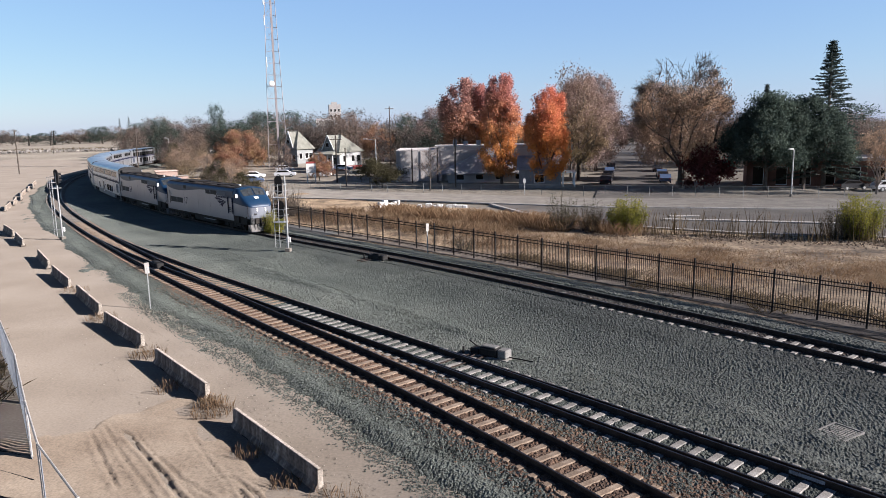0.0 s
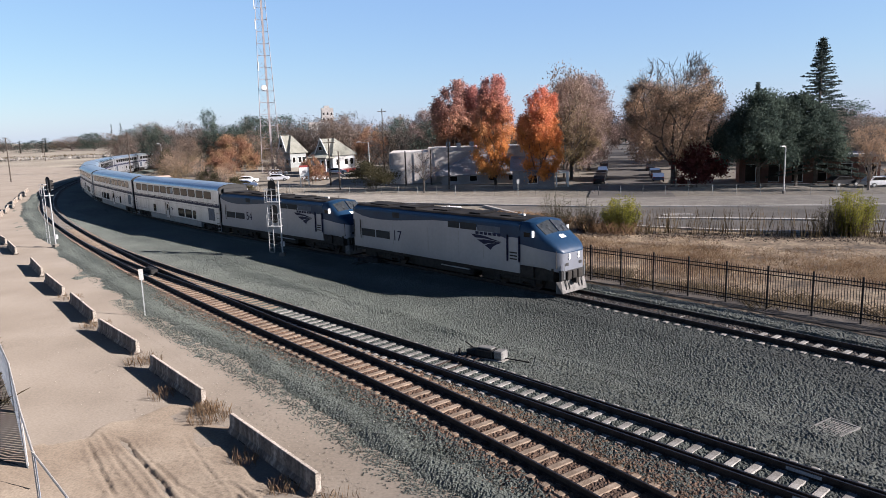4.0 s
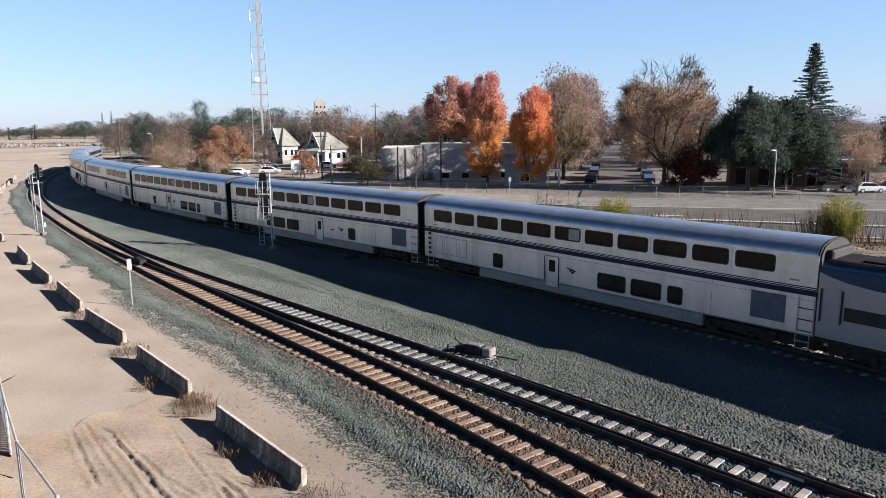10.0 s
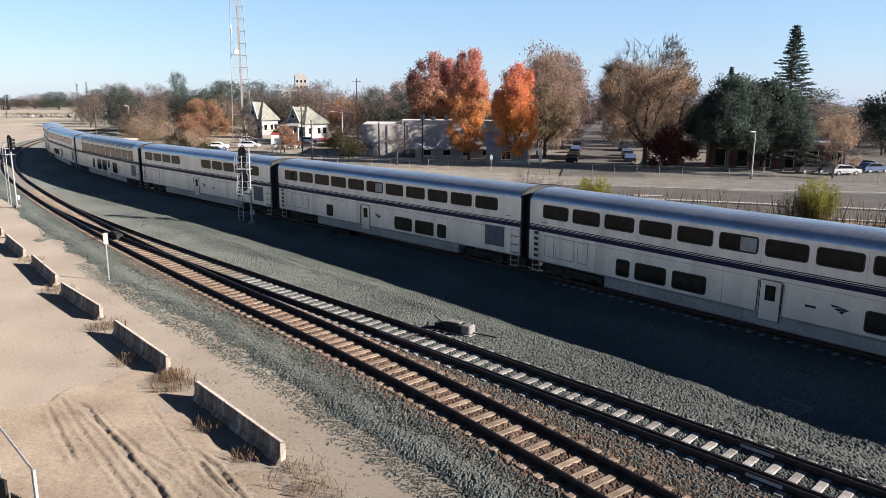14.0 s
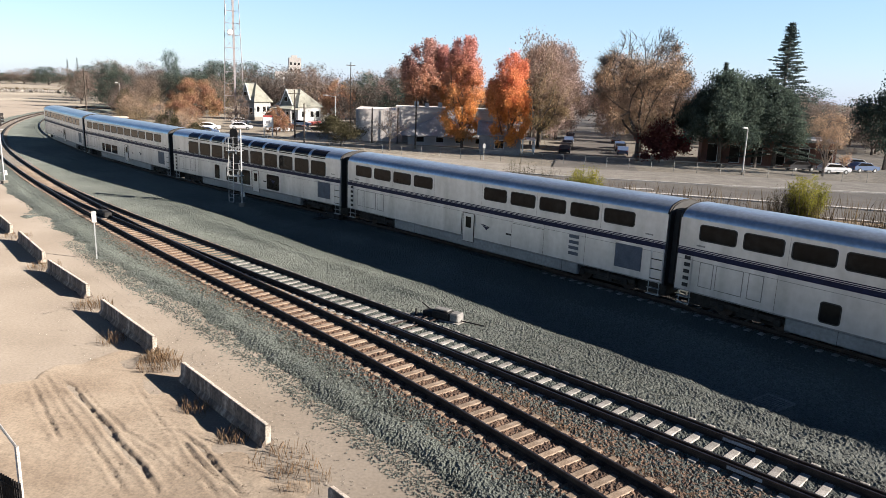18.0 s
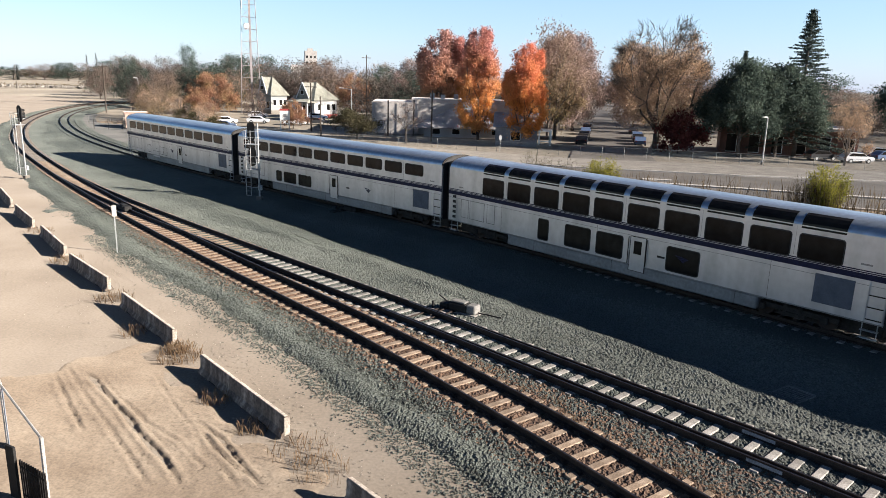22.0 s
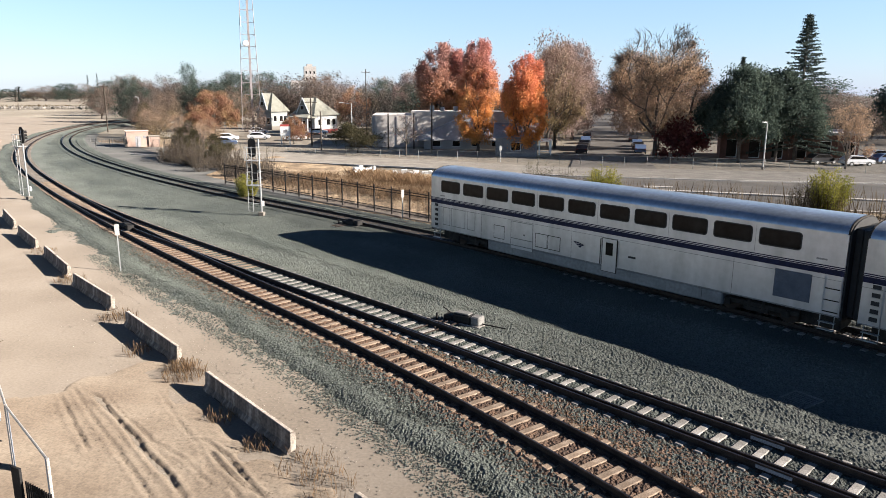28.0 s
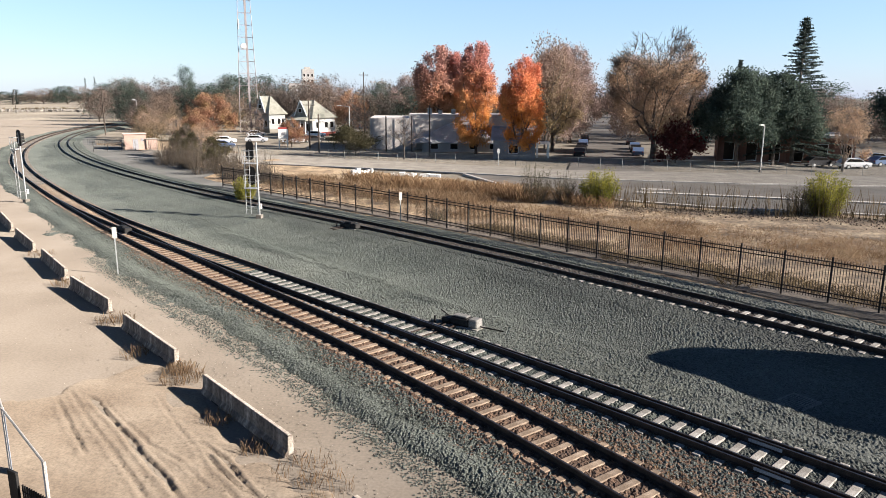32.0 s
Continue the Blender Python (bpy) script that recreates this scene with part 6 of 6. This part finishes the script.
    part("pane", boxed(*dims(0)), glass, fr)


def white_hall():
    ob = thing("hall", "long flat-roofed pale stucco hall with a parapet", "building", at=pose(0, 0, -.2))
    pts = [(-8.6, 131.0), (11, 132.2), (21, 133), (21, 146), (-8.6, 146)]
    part("wall", poly_prism(pts, 0, 5.65), STUCCO, ob)
    part("parapet", poly_prism([(-1.4, 132.0), (20.6, 133.4), (20.6, 143), (-1.4, 143)], 5.6, 6.35), STUCCO, ob)
    part("roof", poly_prism([(x, y + .4 if y < 140 else y - .4) for x, y in pts], 5.5, 5.75), STUCCO, ob)
    for x in (-8.0, -4.0, -.2, 3.6):
        part("pilaster", boxed(x - .10, x + .10, 130.85 + (x + 8.6) * .061, 131.3 + (x + 8.6) * .061, 0, 5.5), STUCCO, ob)
    for x, h in ((2.5, 1.0), (4.5, .7), (7.0, .9), (9, .6)):
        part("roof_vent", boxed(x - .4, x + .4, 136, 136.8, 6.2, 6.4 + h, bevel=.05), STEEL, ob)
    part("rain_pipe", tubed((-8.4, 130.95, .1), (-8.4, 130.95, 5.5), .06), STEEL, ob)


def low_hip_building():
    ob = thing("low_building", "low building under a broad grey hipped roof", "building", at=pose(9.2, 128.2, -.2, 0, 0, -2))
    part("wall", boxed(-8.2, 8.2, -2.5, 2.4, 0, 1.7), STUCCO, ob)
    part("roof", hip_roof(18.2, 5.2, 1.75, 6.2, .9, .6), SLATE, ob, "grey hipped roof")
    for x in (-6, -2.5, 1, 4.5):
        building_window(ob, x, -2.52, 1.0, 1.3, .9, "x")


def porch_house():
    ob = thing("bungalow", "small grey bungalow with a white front porch", "house", at=pose(17.0, 113.5, -.2, 0, 0, -8))
    part("wall", boxed(-4.6, 2.0, -2.2, 5, 0, 3.0), mat("grey_siding", [(.125, .129, .140), (.172, .176, .187)], .8, 12, .85, .1, .005), ob)
    vs = [(-5.0, -2.6, 2.95), (2.4, -2.6, 2.95), (2.4, 5.4, 2.95), (-5.0, 5.4, 2.95), (-5.0, 1.4, 5.1), (2.4, 1.4, 5.1)]
    part("roof", (vs, [], [(0, 1, 5, 4), (2, 3, 4, 5), (1, 2, 5), (3, 0, 4), (0, 3, 2, 1)]), SLATE, ob)
    part("fascia", tubed((2.42, -2.6, 2.95), (2.42, 1.4, 5.1), .09), WHITE, ob)
    part("fascia", tubed((2.42, 5.4, 2.95), (2.42, 1.4, 5.1), .09), WHITE, ob)
    part("porch_roof", boxed(1.9, 4.3, -2.4, 2.6, 2.45, 2.62), WHITE, ob)
    for x, y in ((4.1, -2.2), (4.1, 2.4), (2.3, -2.2)):
        part("porch_post", boxed(x - .11, x + .11, y - .11, y + .11, 0, 2.5), WHITE, ob)
    part("porch_floor", boxed(2.0, 4.3, -2.4, 2.6, 0, .3), CONCRETE, ob)
    part("railing", boxed(2.3, 4.2, -2.25, -2.18, .85, .95), WHITE, ob)
    building_window(ob, -1.4, -2.22, 1.6, 1.4, 1.2, "x")


def gabled_house(x, y, turn, label, w, d, eave, apex, porch):
    """A white Victorian house: hipped roof, front gable with an arched window, porch below."""
    ob = thing("house", label, "house", "Victorian houses", at=pose(x, y, -.2, 0, 0, turn))
    part("wall", boxed(-w / 2, w / 2, -d / 2, d / 2, 0, eave), SIDING if porch else DULL_SIDING, ob)
    part("roof", hip_roof(w, d, eave, apex, .5, w * .18), SHINGLE, ob, "grey-green shingled hipped roof")
    # front gable
    g = w * .30
    vs = [(-g, -d / 2 - .3, eave + .2), (g, -d / 2 - .3, eave + .2), (0, -d / 2 - .3, apex - .1), (-g, .2, eave + .2), (g, .2, eave + .2), (0, .2, apex - .1)]
    part("gable", (vs, [], [(0, 1, 2), (0, 2, 5, 3), (1, 4, 5, 2)]), SHINGLE, ob)
    part("gable_face", (([(-g * .624, -d / 2 - .257, eave + .273), (g * .624, -d / 2 - .257, eave + .273), (0, -d / 2 - .257, apex - .390)]), [], [(0, 1, 2)]), mat("blue_grey_gable", [(.12, .15, .2), (.18, .21, .27)], 1, 10, .8, .1, .005), ob, "blue-grey gable face")
    part("gable_trim", tubed((-g, -d / 2 - .34, eave + .25), (0, -d / 2 - .34, apex - .05), .13), WHITE, ob)
    part("gable_trim", tubed((g, -d / 2 - .34, eave + .25), (0, -d / 2 - .34, apex - .05), .13), WHITE, ob)
    building_window(ob, 0, -d / 2 - .36, eave + (apex - eave) * .40, 1.0, .9, "x")
    if porch:
        part("porch_roof", (hip_roof(w * 1.02, 2.4, eave - .55, eave + .1, .25, w * .8)[0:3]), SHINGLE, ob).location = (0, -d / 2 - 1.0, 0)
        for i in range(5):
            xx = -w / 2 + .3 + i * (w - .6) / 4
            part("porch_post", boxed(xx - .09, xx + .09, -d / 2 - 2.1, -d / 2 - 1.92, 0, eave - .7), WHITE, ob)
        part("porch_floor", boxed(-w / 2, w / 2, -d / 2 - 2.2, -d / 2, 0, .5), CONCRETE, ob)
    for xx in (-w * .3, 0, w * .3):
        building_window(ob, xx, -d / 2 - .01, eave * .48, 1.0, 1.7, "x")
    for yy in (-d * .28, d * .1, d * .35):
        building_window(ob, w / 2 + .01, yy, eave * .6, 1.0, 1.4, "y")
    part("foundation", boxed(-w / 2 - .1, w / 2 + .1, -d / 2 - .1, d / 2 + .1, 0, .9), TRIM_RED if porch else CONCRETE, ob)


def brick_block():
    ob = thing("brick_building", "low brown brick building with dark window bays behind the oaks", "building", at=pose(56, 105.6, -.2, 0, 0, -20))
    part("wall", boxed(-9.5, 9.5, 0, 10, 0, 4.0), BRICK, ob)
    part("roof", boxed(-10, 10, -.8, 10.5, 4.0, 4.4), SLATE, ob)
    for i in range(6):
        building_window(ob, -8.1 + i * 3.25, -.02, 1.7, 1.7, 2.6, "x")
    for i in range(6):
        part("pier", boxed(-9.9 + i * 3.25 + .3, -8.9 + i * 3.25 - .1 + .3, -.25, .02, 0, 4.0), BRICK, ob)


def hotel_tower():
    ob = thing("tower_block", "far pale multi-storey tower block", "building", at=pose(-56.2, 376, -.2, 0, 0, 12))
    OLD = mat("dull_render", [(.34, .32, .305), (.44, .42, .40)], .3, 5, .9, .2, .02)
    part("wall", boxed(-3.0, 3.0, -4, 4, 0, 22), OLD, ob)
    part("annex", boxed(-10, -3.0, -4, 4, 0, 15), OLD, ob)
    part("roof_box", boxed(-1.6, 1.2, -2, 2, 22, 23.2), OLD, ob)
    for k in range(6):
        for j in range(3):
            building_window(ob, -2 + 2 * j, -4.02, 4 + 3 * k, .9, 1.3, "x")


def trackside_hut():
    ob = thing("utility_hut", "low pink block utility hut with a grey wall by the curve", "hut", at=pose(-51.2, 128.5, -.3, 0, 0, 25))
    PINKB = mat("pink_block", [(.36, .26, .215), (.45, .335, .28)], 1, 12, .9, .2, .01)
    part("wall", boxed(-1.0, 2.6, -1.5, 2, 0, 2.9), PINKB, ob)
    part("wing", boxed(2.6, 4.4, -1.8, .8, 0, 2.0), PINKB, ob)
    part("roof", boxed(-1.15, 2.75, -1.65, 2.15, 2.9, 3.02), PINKB, ob)
    part("coping", boxed(2.5, 4.5, -1.9, .9, 2.0, 2.1), CONCRETE, ob)
    part("screen_wall", boxed(-1.35, -1.0, -2.6, -1.5, 0, 2.1), CONCRETE, ob, "grey screen wall")
    part("door", boxed(.4, 1.3, -1.53, -1.49, 0, 2.1), SLATE, ob)
    part("vent", boxed(1.7, 2.2, -1.53, -1.49, 1.7, 2.2), SLATE, ob)
    for k in range(7):
        part("fence_post", boxed(-6 + 2.2 * k - .03, -6 + 2.2 * k + .03, -3.5, -3.44, 0, 1.9), IRON, ob)


white_hall()
low_hip_building()
porch_house()
gabled_house(-25.4, 176.0, -40, "white Victorian house with a hipped grey-green roof and red base", 7.6, 7.2, 4.4, 8.4, True)
gabled_house(-38.7, 190.0, -36, "weathered grey Victorian house with a steep front gable behind a tree", 5.4, 5.6, 4.8, 9.4, False)
brick_block()
hotel_tower()
trackside_hut()


def lattice_tower(x, y):
    ob = thing("radio_tower", "tall slender steel lattice radio tower", "tower", at=pose(x, y, -.2, 0, 0, 12))
    TOWER = mat("tower_steel", [(.203, .179, .179), (.296, .265, .265)], .3, 10, .7, .1, .01)
    H_, R0, R1 = 78.0, 2.9, .30
    def leg(k, z):
        r = R0 + (R1 - R0) * z / H_
        a = radians(90 + 120 * k)
        return (r * math.cos(a), r * math.sin(a), z)
    for k in range(3):
        part("leg", tubed(leg(k, 0), leg(k, H_), .10, .07, 6), TOWER, ob)
    z, step = 0.0, 3.0
    rows = []
    while z < H_ - 3:
        for k in range(3):
            rows.append((leg(k, z), leg((k + 1) % 3, z), .04, .04))
            rows.append((leg(k, z), leg((k + 1) % 3, z + step), .028, .028))
        z += step
    part("lattice", sticks(rows, 4), TOWER, ob, "crossed lattice braces")
    bm = bmesh.new()
    tube(bm, (-.6, -1.9, 21.7), (-.6, -2.4, 21.7), .75, .6, 16)
    part("dish_antenna", bm, WHITE, ob, "white dish antenna")
    for zz in (26.0, 36.5, 41.5):
        part("side_antenna", tubed((-1.6, -1.2, zz), (-1.6, -1.2, zz + 2.4), .12), WHITE, ob)
    part("ladder", boxed(.1, .5, -.9, -.84, 0, 76), TOWER, ob)


lattice_tower(-43.9, 189.5)


def street_lamp(x, y, h, turn, label, arm=1.8, head=None):
    ob = thing("street_lamp", label, "street lamp", "street lamps", at=pose(x, y, -.2, 0, 0, turn))
    part("pole", tubed((0, 0, 0), (0, 0, h), .11, .07, 10), STEEL, ob)
    part("arm", tubed((0, 0, h - .15), (arm, 0, h + .1), .045), STEEL, ob)
    part("lamp_head", boxed(arm - .15, arm + .55, -.16, .16, h + .02, h + .16, bevel=.04), WHITE, ob)
    part("base", tubed((0, 0, 0), (0, 0, .35), .2, .16, 10), CONCRETE, ob)


def utility_pole(x, y, h, label, arms=1):
    ob = thing("utility_pole", label, "utility pole", "utility poles", at=pose(x, y, -.2, 0, 0, random.uniform(-30, 30)))
    part("pole", tubed((0, 0, 0), (0, 0, h + .2), .16, .11, 8), WOOD_POLE, ob)
    for k in range(arms):
        z = h - .5 - 1.0 * k
        part("crossarm", boxed(-1.1, 1.1, -.07, .07, z - .07, z + .07), WOOD_POLE, ob)
        for xx in (-1, -.55, .55, 1):
            part("insulator", tubed((xx, 0, z + .05), (xx, 0, z + .25), .05), STEEL, ob)


street_lamp(46.3, 93.2, 6.2, 200, "slim steel lamp post beside the road", .3)
street_lamp(-68.5, 178, 8.2, 170, "street lamp with a white box head", .5)
street_lamp(-93, 280, 8.0, 0, "tall curved-arm street lamp among the trees", 4.0)
street_lamp(-11.5, 122.5, 8.0, 170, "curved-arm street lamp before the white hall", 1.6)
for x, y, h, a in ((2.1, 116.3, 8.0, 0), (-5.4, 125.5, 6.0, 0), (-19.6, 130.7, 8.5, 1), (-16.8, 122.6, 6.4, 0), (-105, 175, 10.8, 0), (-188, 343, 10.8, 0), (-74.5, 173, 11.2, 1), (-.9, 126.4, 6.1, 0), (-13, 178, 15, 1), (4.6, 175, 14.5, 1)):
    utility_pole(x, y, h, "weathered wooden utility pole", a)


def road_marker(x, y, h):
    ob = thing("street_sign", "small white street sign on a post by the road", "sign", at=pose(x, y, -.2, 0, 0, 10))
    part("post", boxed(-.04, .04, -.03, .03, 0, h), STEEL, ob)
    part("plate", boxed(-.2, .2, -.05, -.035, h - .7, h - .1), STEEL, ob)


road_marker(11.9, 102.6, 2.4)
ob = thing("sign_board", "white sign board on two posts at the car park", "sign", at=pose(-24.6, 131.9, -.2, 0, 0, 12))
part("board", boxed(-.9, .9, -.08, .08, 1.9, 3.6, bevel=.02), WHITE, ob)
part("top_band", boxed(-.9, .9, -.1, .1, 3.6, 3.95), TRIM_RED, ob, "dark red top band")
part("text_bar", boxed(-.35, .35, -.095, -.082, 2.5, 3.0), SLATE, ob, "illegible dark lettering bar")
for sx in (-.75, .75):
    part("post", boxed(sx - .09, sx + .09, -.09, .09, 0, 1.95), WHITE, ob)

# low white walls and a long kerb by the empty lot
for x, y, L, t, hh in ((-7.0, 89.4, 3.4, 45, .75), (-1.6, 87.2, 3.2, -6, .5), (1.7, 86.6, 2.6, -6, .45)):
    ob = thing("low_wall", "row of broken white concrete blocks in dry weeds", "wall", "low white walls", at=pose(x, y, -.15, 0, 0, t))
    x0 = -L / 2
    while x0 < L / 2 - .1:
        w = random.uniform(.35, .8)
        part("block", boxed(x0, min(L / 2, x0 + w) - .03, -.25, .25, -.1, hh * random.uniform(.55, 1.15), bevel=.05), WHITE, ob).matrix_basis = pose(0, random.uniform(-.1, .1), 0, random.uniform(-7, 7), random.uniform(-4, 4), random.uniform(-3, 3))
        x0 += w
KERB = mat("pale_kerb", [(.281, .265, .242), (.359, .343, .320)], .8, 12, .85, .3, .01)


def kerb(name, pts, w, z, h, label):
    pts = np.array(pts, float)
    d = np.gradient(pts, axis=0)
    d /= np.linalg.norm(d, axis=1)[:, None]
    nrm = np.stack([-d[:, 1], d[:, 0]], 1) * w / 2
    vs, fs = [], []
    for p, q in zip(pts, nrm):
        vs += [(*(p - q), z), (*(p - q), z + h), (*(p + q), z + h), (*(p + q), z)]
    for i in range(len(pts) - 1):
        for j in range(3):
            a = 4 * i + j
            fs.append((a, a + 1, a + 5, a + 4))
    tagged(part(name, (vs, [], fs), KERB), label, "kerb", kind="structure")


kerb("kerb", [(6, 89), (9, 79.8), (13, 72.8), (20, 66.2), (26.4, 62.4), (40, 57.6), (75, 41.8), (150, 11.8)], .45, -.2, .25, "pale concrete kerb along the road")
kerb("median", [(22.7, 71.9), (28, 70.4), (34.4, 68.2), (44, 64.5), (70, 54), (120, 34)], .75, -.1, .16, "pale concrete median strip")
kerb("median_nose", [(24.2, 74.6), (25.6, 74.4), (27.2, 74.0)], .7, -.1, .12, "short pale concrete island")
kerb("far_kerb", [(165, 56.1), (95, 69.1), (52, 77.1), (37, 79.5), (18, 84.1), (-3, 94.4), (-22, 101.9), (-45, 112)], .35, -.12, .17, "pale concrete kerb at the far side of the road")


def link_fence():
    """Galvanised chain-link fence along the park: posts, a top rail and a thin crossed mesh."""
    DULL = mat("dull_zinc", [(.11, .115, .11), (.17, .175, .17)], 2, 20, .6, .1, .004)
    fe = thing("chain_link_fence", "low galvanised chain-link fence along the park", "fence")
    pts = np.array([(-62, 136), (-45, 127), (-20.8, 115.4), (-7.3, 108), (9.6, 103), (24.9, 97.8), (45.5, 91.7), (55.9, 88.5), (80, 83), (110, 77)])
    cum = np.r_[0, np.cumsum(np.hypot(*np.diff(pts, axis=0).T))]
    at = lambda s: (float(np.interp(s, cum, pts[:, 0])), float(np.interp(s, cum, pts[:, 1])))
    n = int(cum[-1] / 3.0)
    rows = []
    for i in range(n + 1):
        x, y = at(3.0 * i)
        part("post", tubed((x, y, -.3), (x, y, 1.3), .035, .035, 6), DULL, fe)
        if i < n:
            xn, yn = at(3.0 * i + 3)
            part("top_rail", tubed((x, y, 1.27), (xn, yn, 1.27), .02, .02, 5), DULL, fe)
            for k in range(18):
                f = k / 18
                for g in (-.25, .25):
                    a, b = f, f + g
                    if 0 <= b <= 1:
                        rows.append(((x + (xn - x) * a, y + (yn - y) * a, -.05), (x + (xn - x) * b, y + (yn - y) * b, 1.25), .007, .007))
    tagged(part("mesh", sticks(rows, 3), DULL, fe), kind="stuff")


link_fence()

CAR_PAINTS = {n: mat(n + "_car_paint", [c, tuple(min(1, v * 1.15) for v in c)], 1, 8, .3, 0, contrast=.06) for n, c in
              (("white", (.72, .72, .72)), ("silver", (.42, .43, .45)), ("black", (.02, .02, .022)), ("red", (.28, .03, .03)), ("blue", (.06, .09, .16)))}
CAR_MODELS = {}


def parked_car(paint, x, y, turn):
    if paint not in CAR_MODELS:
        ob = thing("car", paint + " parked car with dark windows", "car", "parked cars")
        prof = [(-2.2, .35), (2.15, .35), (2.25, .6), (2.1, .88), (1.2, .98), (.45, 1.42), (-1.3, 1.48), (-2.05, 1.0), (-2.28, .9)]
        bm = extrude_profile([(a, b) for a, b in prof], -.88, .88)
        bmesh.ops.transform(bm, matrix=Matrix.Rotation(-math.pi / 2, 4, "Z"), verts=bm.verts)
        part("body", bm, CAR_PAINTS[paint], ob)
        gl = extrude_profile([(1.05, 1.0), (.42, 1.37), (-1.25, 1.42), (-1.85, 1.0)], -.89, .89)
        bmesh.ops.transform(gl, matrix=Matrix.Rotation(-math.pi / 2, 4, "Z"), verts=gl.verts)
        part("glasshouse", gl, PANE, ob)
        for wx in (-1.35, 1.35):
            for sg in (-1, 1):
                w = part("wheel", tubed((wx, sg * .72, .33), (wx, sg * .92, .33), .33, .33, 16), RUBBER, ob)
                part("rim", tubed((wx, sg * .9, .33), (wx, sg * .93, .33), .19, .19, 12), STEEL, w)
        for sg in (-1, 1):
            part("headlight", boxed(2.05, 2.24, sg * .68 - .16, sg * .68 + .16, .62, .78), LAMP_GLASS, ob)
            part("tail_light", boxed(-2.29, -2.2, sg * .7 - .1, sg * .7 + .1, .72, .9), TRIM_RED, ob)
        CAR_MODELS[paint] = ob
        ob.matrix_basis = pose(x, y, -.2, 0, 0, turn)
        return
    copy_thing(CAR_MODELS[paint], pose(x, y, -.2, 0, 0, turn))


for paint, x, y, turn in (("white", -25.4, 147.0, 0), ("silver", -37.8, 169, 20), ("white", -23.6, 168, 10), ("black", -21.8, 150.5, 15), ("white", -30.1, 176 - 8, 90), ("black", -16.9, 166, 20), ("silver", -33.5, 150, 5),
                          ("blue", -36, 133, 12), ("white", -39, 146, 10), ("silver", 62.4, 98.4, 4), ("blue", 69.2, 102, 10), ("black", 58.8, 101, 8), ("blue", 65.5, 106, 0), ("silver", 72, 108, 5), ("black", 27.4, 118, 75),
                          ("black", 29.0, 124, 75), ("black", 30.6, 130, 75), ("blue", 37.6, 119, 75), ("black", 39.2, 125.5, 75), ("blue", 41.0, 132, 75), ("blue", 33.4, 141, 75), ("black", 44.2, 145, 75), ("black", 37.0, 155, 75)):
    parked_car(paint, x, y, turn)

rng = np.random.default_rng(6)
stones("dirt_lumps", "brown dirt clods turned up beside the kerb", 1500, lambda r: (lambda x: (x, 68.6 - x * .385 + r.normal(0, 1.2), -.06))(r.uniform(12, 44)), .02, .10,
       mat("turned_dirt", [(.085, .060, .042), (.15, .112, .078)], 1.5, 12, .95, .4, .03, island=.35), 53)
strewn("berm_brush", "dry brush over the far rubble berm", "weeds",
       [(-270 + 190 * f + rng.uniform(-6, 6), 345 + 98 * f + rng.uniform(-8, 22), 7.0, 60) for f in np.linspace(0, 1, 60)], L_STEM, 14, lean=.5, size=.35, height=1.5)
# white rubble heaps far over the open ground
rng = np.random.default_rng(12)
vs, fs = [], []
for i in range(1700):
    f = (rng.integers(22) + rng.normal(0, .32)) / 22
    x, y = -265 + 180 * f + rng.normal(0, 5), 318 + 95 * f + abs(rng.normal(0, 17))
    s = rng.uniform(.2, .5) + rng.uniform() ** 4 * .6
    k = len(vs)
    p = rng.normal(0, 1, (6, 3)) * .35
    base = np.array([(1, 0, 0), (-1, 0, 0), (0, 1, 0), (0, -1, 0), (0, 0, .9), (0, 0, -.4)]) + p
    vs += [(x + a * s, y + b * s, c * s + rng.uniform(0, 1.2)) for a, b, c in base]
    fs += [tuple(k + q for q in t) for t in ((0, 2, 4), (2, 1, 4), (1, 3, 4), (3, 0, 4), (2, 0, 5), (1, 2, 5), (3, 1, 5), (0, 3, 5))]
tagged(part("rubble_heap", (vs, [], fs), mat("broken_concrete", [(.165, .150, .130), (.25, .232, .205)], .5, 6, .9, .3, .03, island=.3)), "long heap of pale broken concrete on open ground", "rubble", kind="stuff")


motions()
